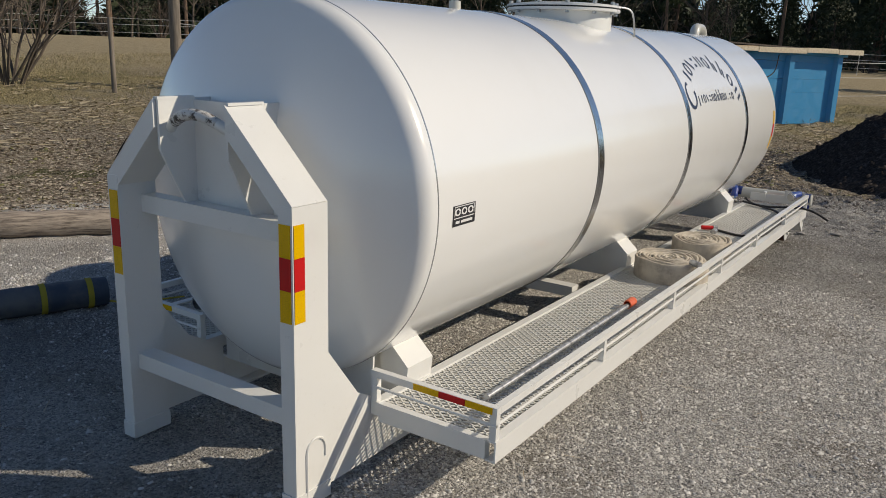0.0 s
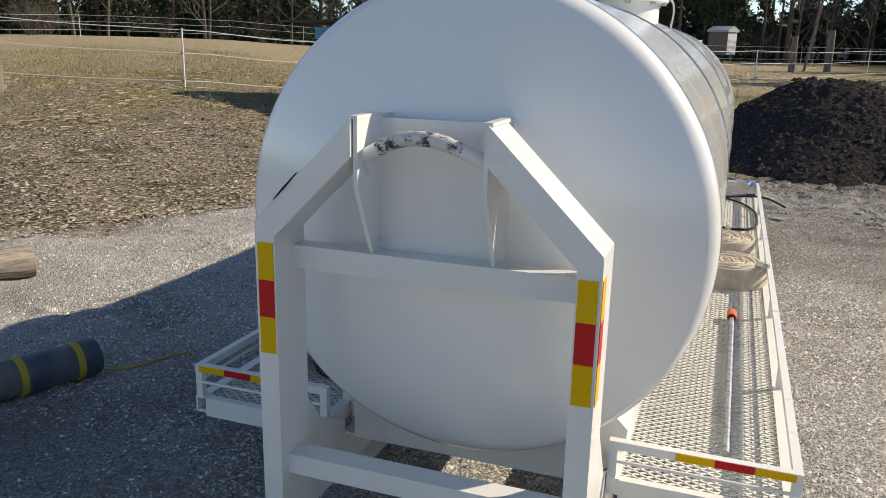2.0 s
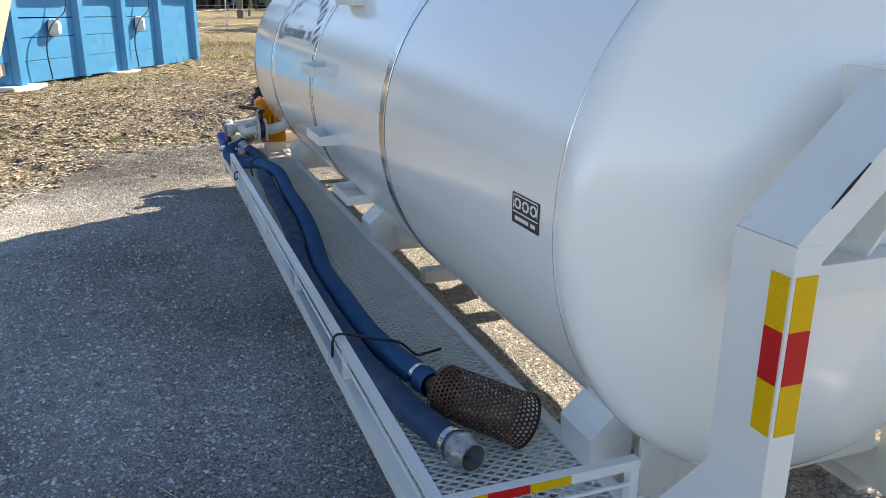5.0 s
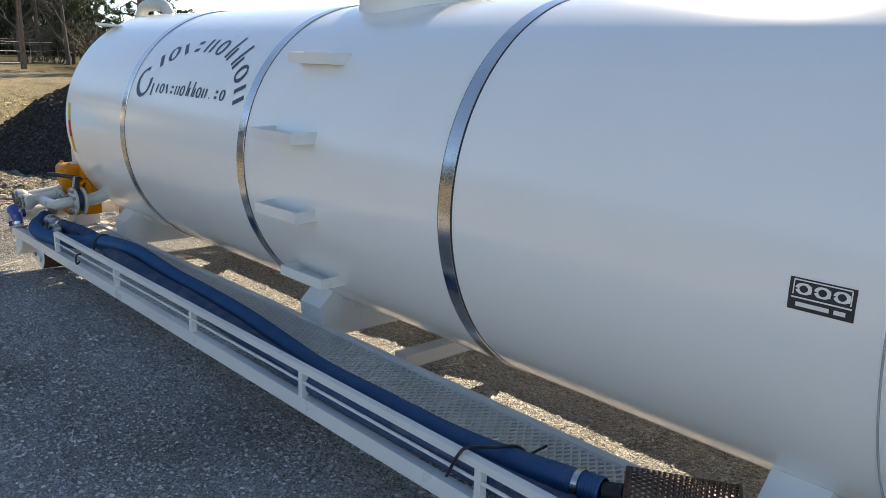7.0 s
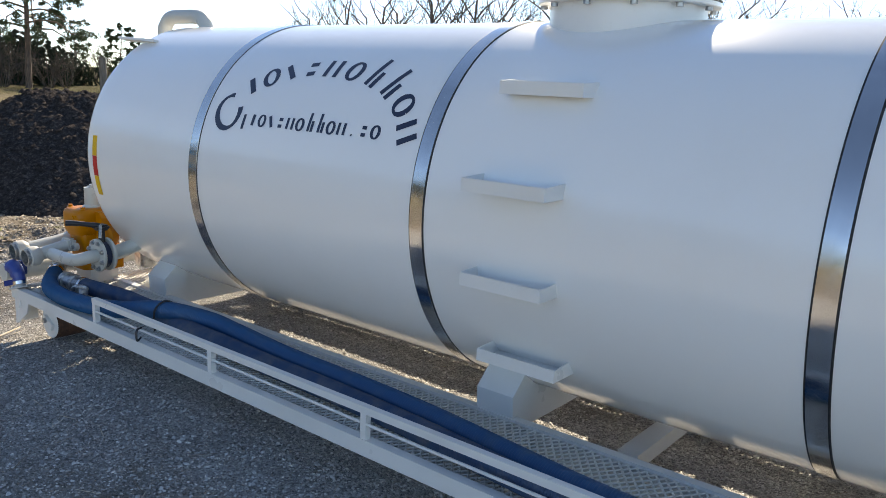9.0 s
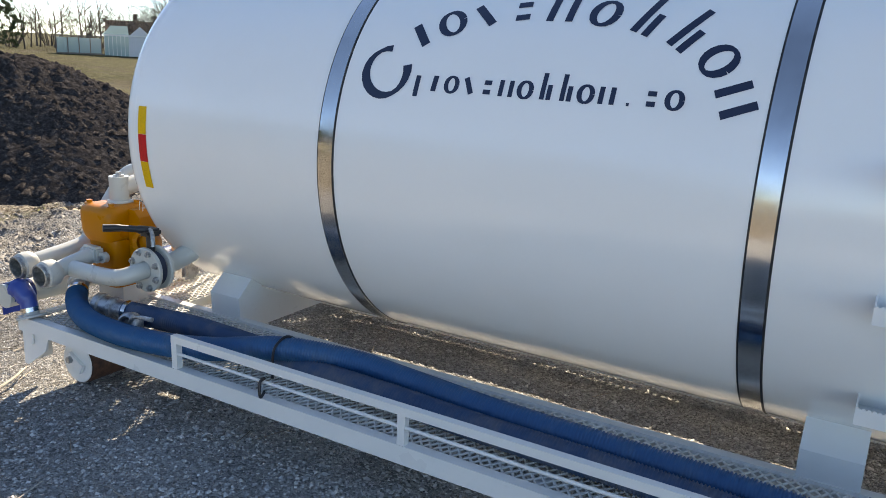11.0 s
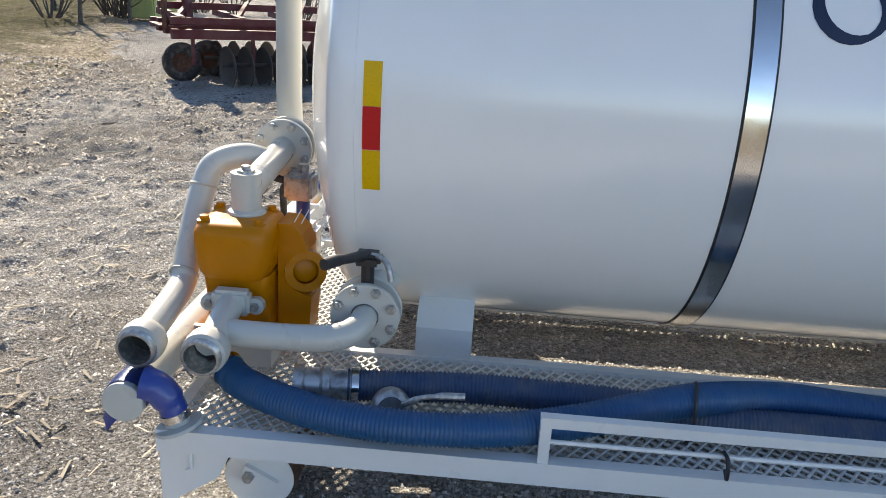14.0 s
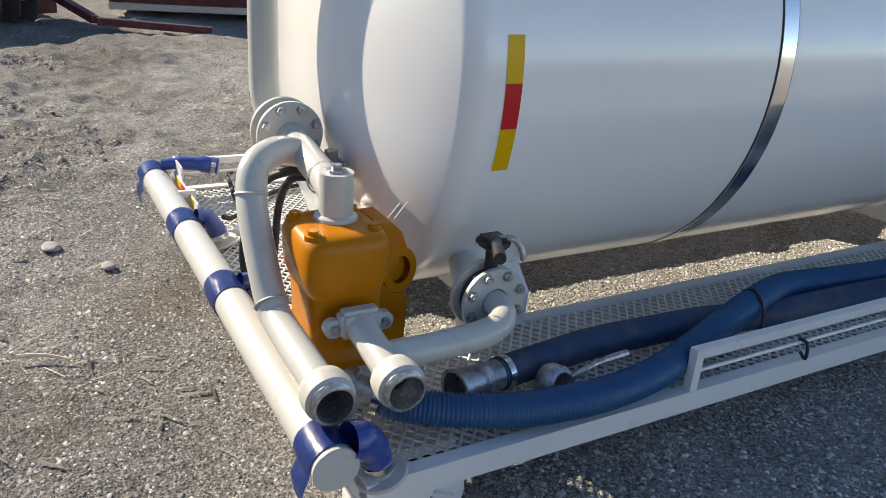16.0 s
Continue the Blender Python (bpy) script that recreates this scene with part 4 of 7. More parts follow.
part("riser", tubed(spline([(-0.20, 6.755, 0.985), (-0.13, 6.76, 0.995), (-0.085, 6.772, 1.05), (-0.075, 6.778, 1.15), (-0.075, 6.778, 1.5), (-0.075, 6.778, 2.04), (-0.072, 6.755, 2.145), (-0.066, 6.69, 2.193), (-0.05, 6.55, 2.200),
                            (-0.035, 6.40, 2.193), (-0.028, 6.335, 2.15), (-0.025, 6.312, 2.08), (-0.025, 6.31, 2.02)], 7), 0.050, 20), PIPE_WHITE, pump, "cream riser pipe that bends over into the tank's top", smooth=True)
part("riser_collar", lathed([(0.066, -0.05), (0.066, 0.006), (0.052, 0.014)], facing((-0.025, 6.31, TOP), (0, 0, 1)), 20), PIPE_WHITE, pump, smooth=True)
# branch that swings round, down and out to the first open mouth
swan = spline([(-0.40, 6.765, 0.962), (-0.44, 6.85, 0.985), (-0.50, 6.935, 0.960), (-0.56, 6.963, 0.87), (-0.66, 6.967, 0.74), (-0.735, 6.965, 0.645), (-0.80, 6.960, 0.602), (-1.08, 6.948, 0.568)], 7)
part("swan_pipe", tubed(swan, 0.045, 20), PIPE_WHITE, pump, smooth=True)
for p, w in (((-0.545, 6.960, 0.895), (-0.35, 0.1, -0.9)), ((-0.745, 6.965, 0.636), (-0.75, 0, -0.6))):
    part("weld_ring", lathed([(0.046, -0.006), (0.050, 0.0), (0.046, 0.006)], facing(p, w), 20), SCUFFED, pump, smooth=True)
open_end(pump, (-1.178, 6.944, 0.560), (-1, 0, -0.07))
# outlet block with two bolts, second open mouth, pipe along to the side flange
part("outlet_block", rounded(-0.905, -0.85, 6.695, 6.818, 0.565, 0.65, 0.012), PIPE_WHITE, pump, "", True)
for y in (6.680, 6.832):
    part("block_ear", lathed([(0.0, 0.0), (0.026, 0.0), (0.028, 0.004), (0.028, 0.03), (0.0, 0.03)], facing((-0.852, y, 0.597), (-1, 0, 0)), 18), PIPE_WHITE, pump, smooth=True)
    part("bolt", lathed([(0.014, 0.03), (0.014, 0.042), (0.0, 0.042)], facing((-0.852, y, 0.597), (-1, 0, 0)), 6), ZINC, pump)
part("outlet_pipe", tubed(spline([(-0.885, 6.758, 0.60), (-0.96, 6.757, 0.585), (-1.10, 6.753, 0.558)], 5), 0.043, 20), PIPE_WHITE, pump, smooth=True)
open_end(pump, (-1.180, 6.752, 0.552), (-1, 0.0, -0.06))
part("cross_pipe", tubed(spline([(-1.01, 6.775, 0.562), (-1.012, 6.60, 0.562), (-1.01, 6.44, 0.568), (-0.995, 6.362, 0.582), (-0.95, 6.328, 0.598), (-0.89, 6.323, 0.603)], 7), 0.042, 20), PIPE_WHITE, pump, smooth=True)
flange(pump, (-0.885, 6.323, 0.603), (-1, 0, 0))
part("butterfly_valve", lathed([(0.05, -0.046), (0.085, -0.046), (0.09, -0.04), (0.09, -0.004), (0.05, -0.003)], facing((-0.885, 6.323, 0.603), (-1, 0, 0)), 32), NAVY, pump, "dark valve body between flanges", True)
flange(pump, (-0.835, 6.323, 0.603), (1, 0, 0), bolts=False)
part("tank_outlet", tubed(spline([(-0.84, 6.323, 0.603), (-0.74, 6.32, 0.61), (-0.62, 6.28, 0.66), (-0.52, 6.22, 0.72)], 5), 0.05, 18), PIPE_WHITE, pump, smooth=True)
part("valve_stem", tubed([(-0.862, 6.323, 0.68), (-0.862, 6.323, 0.775)], 0.021, 14), BLACK, pump, smooth=True)
part("valve_head", rounded(-0.905, -0.822, 6.280, 6.368, 0.768, 0.806, 0.012), BLACK, pump, "black lever head", True)
part("valve_lever", tubed(spline([(-0.87, 6.325, 0.797), (-0.93, 6.357, 0.808), (-0.99, 6.390, 0.818), (-1.05, 6.422, 0.822)], 5), [0.019] * 4 + [0.016] * 6 + [0.018] * 6, 10), BLACK, pump, "black hand lever", True)
part("trigger", tubed(spline([(-0.875, 6.31, 0.800), (-0.895, 6.272, 0.800), (-0.908, 6.250, 0.770), (-0.915, 6.242, 0.735)], 5), 0.010, 10), ZINC, pump, "bare metal locking trigger", True)
# hydraulic motor and hoses behind the column
hm = thing("hydraulic_motor", "grey hydraulic motor with blue couplings behind the pump", "motor", (0.13, 0.05, 0.025))
part("motor_body", rounded(-0.56, -0.44, 6.555, 6.66, 0.80, 0.90, 0.012), ALU, hm, "", True)
part("shaft_cap", lathed([(0.0, 0.0), (0.022, 0.0), (0.022, 0.03), (0.0, 0.03)], facing((-0.50, 6.60, 0.90), (0, 0, 1)), 6), ZINC, hm)
part("coupling", tubed([(-0.50, 6.60, 0.70), (-0.50, 6.60, 0.80)], 0.026, 14), BLUEWRAP, hm, "blue coupling", True)
part("lower_body", rounded(-0.56, -0.44, 6.54, 6.66, 0.36, 0.705, 0.02), ALU, hm, "", True)
part("hydraulic_hose", tubed(spline([(-0.50, 6.66, 0.86), (-0.47, 6.74, 0.86), (-0.38, 6.80, 0.78), (-0.30, 6.84, 0.55), (-0.2, 6.80, 0.34)], 6), 0.014, 10), RUBBER, hm, "black hydraulic hose", True)
part("hydraulic_hose", tubed(spline([(-0.46, 6.64, 0.83), (-0.40, 6.70, 0.81), (-0.33, 6.72, 0.70), (-0.27, 6.72, 0.5), (-0.15, 6.70, 0.32)], 6), 0.014, 10), RUBBER, hm, "black hydraulic hose", True)
for y in (6.72, 7.03):
    part("rear_beam", boxed(-0.56, 0.56, y, y + 0.05, 0.235, 0.285), WHITE, tanker, bevel=0.003)
v_, f_ = lattice(-0.56, 0.56, 6.725, 7.075, 0.290)
part("rear_deck", bulk("rear_deck", v_, f_, WHITE_MESH), WHITE_MESH, tanker, "expanded metal deck behind the tank")

# spreader pipe across the rear with blue flat hose wrapped on its outlets
MY, MZ = 6.955, 0.424
spread = thing("spreader_pipe", "cream painted spreader pipe across the tank's rear with blue hose wraps", "pipe")
part("pipe", tubed([(-1.235, MY, MZ), (1.245, MY, MZ)], 0.060, 28, caps=False), PIPE_WHITE, spread, smooth=True)
for s in (-1, 1):
    part("end_cap", lathed([(0.061, -0.004), (0.061, 0.004), (0.058, 0.007), (0.0, 0.008)], facing((-1.235 if s < 0 else 1.245, MY, MZ), (s, 0, 0)), 28), PIPE_WHITE, spread, smooth=True)
    part("pipe_bracket", boxed(s * 0.78 - 0.01, s * 0.78 + 0.01, 6.84, MY - 0.03, 0.40, 0.47), WHITE, spread)
for x in (-1.165, -0.22, 0.45, 1.165):
    w = 0.058 if x < -1 else 0.072
    prof = []
    for i in range(15):
        a = radians(-25 + 225 * i / 14)
        prof.append((MY + 0.064 * math.cos(a), MZ + 0.064 * math.sin(a)))
    flap = [(MY + 0.075, MZ - 0.07), (MY + 0.068, MZ - 0.12)] if abs(x) > 1.1 else [(MY + 0.050, MZ - 0.045), (MY + 0.022, MZ - 0.066)]
    bm = bmesh.new()
    line = flap[::-1] + prof
    rows = []
    for i, (y, z) in enumerate(line):
        k = 1.0 if i > 2 else 0.8
        rows.append([bm.verts.new((x - w * k, y, z)), bm.verts.new((x, y + 0.003, z + 0.002)), bm.verts.new((x + w * k, y, z))])
    for p, q in zip(rows, rows[1:]):
        bm.faces.new((p[0], p[1], q[1], q[0])), bm.faces.new((p[1], p[2], q[2], q[1]))
    bmesh.ops.solidify(bm, geom=bm.faces[:], thickness=0.006)
    wrap = part("hose_wrap", bm, BLUEWRAP, spread, "blue flat hose folded over the pipe", True)
    if x > 1:
        neck = spline([(x - 0.01, MY - 0.04, MZ + 0.058), (x - 0.03, MY - 0.12, MZ + 0.066), (x - 0.06, MY - 0.22, MZ + 0.062), (x - 0.08, MY - 0.29, MZ + 0.05)], 5)
        part("hose_neck", tubed(neck, [0.028] * 5 + [0.034] * 5 + [0.041] * 6, 14, caps=False), BLUEWRAP, wrap, "blue flat hose end", True)
        part("hose_clamp", lathed([(0.040, -0.02), (0.044, -0.018), (0.044, 0.004), (0.040, 0.006)], facing(neck[-2], neck[-1] - neck[-2]), 20), STEEL, wrap, "steel hose clamp", True)
        part("stub", tubed([neck[-2], neck[-1] + (neck[-1] - neck[-2]) * 0.6], 0.037, 20), SCUFFED, wrap, smooth=True)
        continue
    sx = x + (-0.035 if x < -1 else 0)
    neck = spline([(sx, MY - 0.045, MZ + 0.045), (sx + 0.005, MY - 0.085, MZ + 0.035), (sx + 0.01, MY - 0.12, MZ - 0.015), (sx + 0.01, MY - 0.135, MZ - 0.06)], 5)
    part("hose_neck", tubed(neck, [0.05] * 5 + [0.047] * 5 + [0.041] * 6 if x < -1 else [0.030] * 5 + [0.036] * 5 + [0.040] * 6, 14, caps=False), BLUEWRAP, wrap, "blue flat hose end", True)
    end, way = neck[-1], (neck[-1] - neck[-2])
    part("hose_clamp", lathed([(0.040, -0.02), (0.044, -0.018), (0.044, 0.004), (0.040, 0.006)], facing(end, way), 20), STEEL, wrap, "steel hose clamp", True)
    part("stub", lathed([(0.038, -0.03), (0.038, 0.02), (0.070, 0.022), (0.072, 0.032), (0.0, 0.034)], facing(end, way), 24), SCUFFED, wrap, "", True)


# ---- hoses on the shaded tray ----
def ribbed(points, r, pitch=0.0125, depth=0.0062, sides=18, mat=None):
    """A corrugated hose along points."""
    pts = even(points, pitch / 3)
    rad = [r - depth * (0 if i % 3 == 1 else 1) for i in range(len(pts))]
    fr = frames_along(pts)
    ang = 2 * np.pi * np.arange(sides) / sides
    P = np.array([f[0] for f in fr])[:, None, :]
    U, W = np.array([f[2] for f in fr])[:, None, :], np.array([f[3] for f in fr])[:, None, :]
    V = P + (U * np.cos(ang)[None, :, None] + W * np.sin(ang)[None, :, None]) * np.array(rad)[:, None, None]
    k, nseg = sides, len(pts)
    i = np.arange(nseg - 1)[:, None] * k
    a = np.arange(k)[None, :]
    b = (a + 1) % k
    F = np.stack([i + a, i + b, i + k + b, i + k + a], -1).reshape(-1, 4)
    return bulk("ribbed_hose", V.reshape(-1, 3), F, mat or HOSE, True)


FL = 0.331
FH = FL + 0.0075      # hose centre lines
A_LINE = spline([(-0.985, 6.99, 0.405), (-1.04, 6.92, FH + 0.047), (-1.12, 6.78, FH + 0.045), (-1.18, 6.62, FH + 0.045), (-1.208, 6.42, FH + 0.047), (-1.20, 6.25, FH + 0.047), (-1.165, 6.08, FH + 0.047), (-1.105, 5.87, FH + 0.062), (-1.03, 5.57, FH + 0.112),
                 (-0.935, 5.28, FH + 0.096), (-0.918, 5.03, FH + 0.075), (-0.940, 4.6, FH + 0.062), (-0.948, 4.1, FH + 0.058), (-0.975, 3.6, FH + 0.056), (-1.02, 3.15, FH + 0.050), (-1.058, 2.75, FH + 0.046), (-1.052, 2.3, FH + 0.045), (-1.045, 1.9, FH + 0.046), (-1.015, 1.59, FH + 0.058), (-0.965, 1.25, FH + 0.082)], 12)
B_LINE = spline([(-1.0, 6.60, FH + 0.05), (-0.975, 6.45, FH + 0.046), (-0.945, 6.2, FH + 0.045), (-0.95, 5.95, FH + 0.045), (-0.965, 5.7, FH + 0.045), (-1.015, 5.4, FH + 0.045), (-1.030, 5.0, FH + 0.045), (-1.052, 4.6, FH + 0.045), (-1.060, 4.1, FH + 0.045), (-1.086, 3.6, FH + 0.045), (-1.13, 3.15, FH + 0.045),
                 (-1.160, 2.75, FH + 0.045), (-1.162, 2.3, FH + 0.045), (-1.152, 1.9, FH + 0.045), (-1.135, 1.55, FH + 0.045), (-1.085, 1.2, FH + 0.045), (-1.035, 0.98, FH + 0.047), (-1.012, 0.89, FH + 0.048)], 12)
ha = thing("suction_hose", "blue ribbed suction hose with a rusty strainer, lying on the tray", "hose", group="suction hoses")
part("hose", ribbed(A_LINE, 0.0525), None, ha, "blue ribbed rubber hose")
clamp(ha, A_LINE[1], A_LINE[0] - A_LINE[2], 0.0525)
part("hose_fitting", lathed([(0.040, -0.03), (0.040, 0.06), (0.052, 0.065), (0.054, 0.095), (0.04, 0.10), (0.0, 0.10)], facing(A_LINE[0], (A_LINE[0] - A_LINE[1])), 22), ALU, ha, "dull grey pipe fitting", True)
clamp(ha, A_LINE[-4], A_LINE[-1] - A_LINE[-5], 0.0525)
s0, s1 = Vector((-0.940, 1.19, FL + 0.098)), Vector((-0.760, 0.885, FL + 0.098))
part("strainer_neck", tubed([A_LINE[-1], s0], 0.036, 16), RUBBER, ha, smooth=True)
# perforated strainer basket
L, RS, NA, NL = (s1 - s0).length, 0.095, 36, 20
mstr = facing(s0, s1 - s0)
vs, fs = [], []
for i in range(NL):
    for j in range(NA):
        a0, a1 = 2 * math.pi * (j + 0.5 * (i % 2)) / NA, 2 * math.pi * (j + 1 + 0.5 * (i % 2)) / NA
        h0, h1 = L * i / NL, L * (i + 1) / NL
        am, hm_ = (a0 + a1) / 2, (h0 + h1) / 2
        base = len(vs)
        for a, h in ((a0, h0), (a1, h0), (a1, h1), (a0, h1)):
            vs.append(mstr @ Vector((RS * math.cos(a), RS * math.sin(a), h)))
        for a, h in ((a0, h0), (a1, h0), (a1, h1), (a0, h1)):
            a, h = am + (a - am) * 0.62, hm_ + (h - hm_) * 0.62
            vs.append(mstr @ Vector((RS * math.cos(a), RS * math.sin(a), h)))
        for k in range(4):
            q = (k + 1) % 4
            fs.append((base + k, base + q, base + 4 + q, base + 4 + k))
basket = part("strainer", bulk("strainer", np.array(vs), np.array(fs), RUST), None, ha, "rusty brown perforated strainer basket")
part("strainer_back", lathed([(0.0, 0.0), (RS - 0.012, 0.0), (RS, 0.012)], mstr, 32), RUST, basket, smooth=True)
part("strainer_rim", lathed([(RS - 0.003, -0.005), (RS + 0.003, -0.004), (RS + 0.003, 0.005), (RS - 0.003, 0.006)], facing(s1, s1 - s0), 36), RUST, basket, smooth=True)

hb = thing("suction_hose", "blue ribbed suction hose with grey couplings along the tray's rail", "hose", group="suction hoses")
part("hose", ribbed(B_LINE, 0.0525, mat=GREYHOSE), None, hb, "greyish blue ribbed rubber hose")
w = (B_LINE[-1] - B_LINE[-4]).normalized()
clamp(hb, B_LINE[-3], w, 0.0525)
part("end_coupling", lathed([(0.046, -0.02), (0.048, 0.01), (0.060, 0.030), (0.064, 0.050), (0.060, 0.072), (0.052, 0.090), (0.051, 0.105), (0.045, 0.105), (0.043, 0.0), (0.0, 0.0)], facing(B_LINE[-1], w), 26), ALU, hb, "dull grey cam coupling", True)
w = (B_LINE[0] - B_LINE[3]).normalized()
clamp(hb, B_LINE[2], w, 0.0525)
part("end_coupling", lathed([(0.047, -0.02), (0.047, 0.05), (0.057, 0.055), (0.059, 0.075), (0.051, 0.085), (0.051, 0.13), (0.061, 0.135), (0.061, 0.165), (0.049, 0.165), (0.044, 0.06), (0.0, 0.06)], facing(B_LINE[0], w), 26), ALU, hb, "dull grey cam coupling", True)
lc = thing("loose_coupling", "loose grey cam-lever coupling lying on the tray", "coupling")
mc = facing((-1.065, 6.225, FL + 0.060), (-1, -0.15, 0.30))
part("coupling_ring", lathed([(0.036, 0.0), (0.056, 0.0), (0.060, 0.012), (0.058, 0.05), (0.050, 0.062), (0.040, 0.066), (0.036, 0.06), (0.036, 0.02), (0.0, 0.02)], mc, 28), ALU, lc, smooth=True)
part("lever", tubed(spline([(-1.125, 6.18, FL + 0.10), (-1.14, 6.13, FL + 0.135), (-1.145, 6.07, FL + 0.15), (-1.145, 6.0, FL + 0.155)], 4), [0.010] * 4 + [0.008] * 4 + [0.011] * 5, 8), ZINC, lc, "bright steel lever", True)
part("hook", tubed([(-1.125, 6.20, FL + 0.055), (-1.127, 6.175, FL + 0.105)], 0.006, 6), ZINC, lc)


def tie(points, label):
    t = thing("tie_strap", label, "strap", group="black ties")
    part("strap", tubed(spline(points, 6), 0.006, 6), BLACK, t, smooth=True)
tie([(-1.240, 1.72, 0.37), (-1.243, 1.66, 0.482), (-1.20, 1.655, 0.494), (-1.08, 1.64, 0.462), (-0.98, 1.62, 0.440), (-0.905, 1.625, 0.37), (-0.85, 1.66, 0.352), (-0.785, 1.64, 0.372)], "black tie strap round the rail and hose")
tie([(-0.958, 5.53, 0.41), (-0.975, 5.54, 0.475), (-1.03, 5.55, 0.508), (-1.085, 5.56, 0.475), (-1.10, 5.56, 0.41), (-1.09, 5.57, 0.34)], "black tie strap round the two hoses")
tie([(-1.21, 5.50, 0.40), (-1.242, 5.495, 0.392), (-1.245, 5.49, 0.335), (-1.22, 5.49, 0.35)], "black tie end hanging on the mid rail")
tie([(-0.89, 5.90, 0.33), (-0.875, 5.84, 0.352), (-0.86, 5.79, 0.33)], "short black tie end")

# ---- things on the sunny tray ----
def layflat_roll(at, r, h, turns, group):
    t = thing("rolled_fire_hose", "cream canvas lay-flat hose rolled up on the tray", "hose", at, group)
    pts, k = [], turns * 30
    for i in range(k + 1):
        a = 2 * math.pi * i / 30
        q = 0.03 + (r - 0.03) * i / k + 0.003 * math.sin(3.1 * a)
        pts.append((q * math.cos(a), q * math.sin(a) * 0.95, 0.004 * math.sin(1.7 * a + 0.5)))
    bm = bmesh.new()
    rows = []
    for i, p in enumerate(pts):
        f = Vector((p[0], p[1], 0)).normalized() * (r / turns * 0.34)
        lean = 0.006 * math.sin(0.9 * i)
        rows.append([bm.verts.new(Vector(p) + o) for o in (Vector((0, 0, 0)) - f, Vector((0, 0, 0.012)) - f * 1.25, Vector((0, 0, h - 0.012 + lean)) - f * 1.25, Vector((0, 0, h + lean)) - f * 0.5,
                                                         Vector((0, 0, h + lean)) + f * 0.5, Vector((0, 0, h - 0.012 + lean)) + f * 1.25, Vector((0, 0, 0.012)) + f * 1.25, Vector((0, 0, 0)) + f)])
    for a, b in zip(rows, rows[1:]):
        for j in range(8):
            q = (j + 1) % 8
            bm.faces.new((a[j], b[j], b[q], a[q]))
    bm.faces.new(rows[0]), bm.faces.new(rows[-1][::-1])
    part("canvas_coil", bm, CANVAS, t, "", True)
    part("hose_end", tubed([(r * 0.7, -r * 0.55, h + 0.018), (r * 0.98, -r * 0.70, h + 0.016)], 0.022, 12), ALU, t, "grey end coupling", True)
    return t
layflat_roll((0.945, 3.33, FL), 0.262, 0.150, 9, "rolled hoses")
layflat_roll((0.905, 4.19, FL), 0.245, 0.125, 8, "rolled hoses").rotation_euler = (0, 0, 2.1)
lance = thing("water_lance", "pale grey lance pipe with an orange rubber tip", "pipe")
part("pipe", tubed([(0.985, 0.80, FL + 0.018), (0.992, 2.50, FL + 0.018)], 0.0155, 16), ALU, lance, smooth=True)
part("rubber_tip", lathed([(0.022, -0.09), (0.027, -0.085), (0.030, 0.0), (0.026, 0.012), (0.0, 0.012)], facing((0.9924, 2.58, FL + 0.026), (0, 1, 0)), 18), CORAL, lance, "orange rubber tip", True)
def cord(points, label, r=0.011):
    t = thing("rubber_hose", label, "hose", group="thin black hoses")
    part("hose", tubed(spline(points, 8), r, 8), RUBBER, t, smooth=True)
cord([(0.66, 5.02, FL + 0.03), (0.80, 5.06, FL + 0.012), (1.0, 4.98, FL + 0.012), (1.16, 5.10, FL + 0.014), (1.19, 5.5, FL + 0.03), (1.16, 6.0, FL + 0.012), (1.0, 6.45, FL + 0.012), (0.70, 6.72, FL + 0.02), (0.60, 6.80, FL + 0.06)], "thin black rubber hose looped on the tray")
cord([(0.62, 6.60, FL + 0.05), (0.85, 6.66, FL + 0.013), (1.10, 6.64, FL + 0.04), (1.26, 6.62, 0.375), (1.38, 6.58, 0.35), (1.50, 6.53, 0.30)], "thin black rubber hose hanging over the rail")
qc = thing("hose_coupling", "small dark red hose coupling on the tray", "coupling")
part("coupling_body", tubed([(0.655, 5.03, FL + 0.03), (0.735, 5.10, FL + 0.026)], 0.020, 12), RED, qc, smooth=True)
part("coupling_nut", tubed([(0.735, 5.10, FL + 0.026), (0.765, 5.127, FL + 0.024)], 0.026, 6), ZINC, qc)
tb = thing("tail_board", "off-white tail plate at the tray's rear end", "plate")
part("plate", boxed(0.63, 1.195, TY1 - 0.008, TY1 + 0.0, 0.364, 0.452), WHITE, tb, bevel=0.002)
part("corner_plate", boxed(0.99, 1.192, TY1 - 0.016, TY1 - 0.0085, 0.364, 0.512), WHITE, tb, bevel=0.002)
for k, mat in enumerate((YELLOW, RED, YELLOW)):
    part("reflective_stripe", boxed(0.70 + 0.13 * k, 0.829 + 0.13 * k, TY1 + 0.0002, TY1 + 0.002, 0.40, 0.448), mat, tb, ("yellow" if k != 1 else "red") + " reflective tape")

# what rides along the tank sits further aft the further back it is
AFT = 1.039
for ob in scene.objects:
    if ob.parent is None and ob.name.split(".")[0] == "side_tray":
        ob.scale.y, ob.location.y, ob.rotation_euler.x = AFT, 0.52 * (1 - AFT), -0.0035
for kind, y in (("pump_set", 6.78), ("hydraulic_motor", 6.78), ("spreader_pipe", 6.95), ("loose_coupling", 6.4), ("rolled_fire_hose", 3.6), ("rubber_hose", 6.0), ("hose_coupling", 5.05), ("tail_board", 6.87)):
    for ob in scene.objects:
        if ob.parent is None and ob.name.split(".")[0] == kind:
            ob.location.y += (AFT - 1) * (y - 0.52)
            ob.location.z -= 0.0035 * y

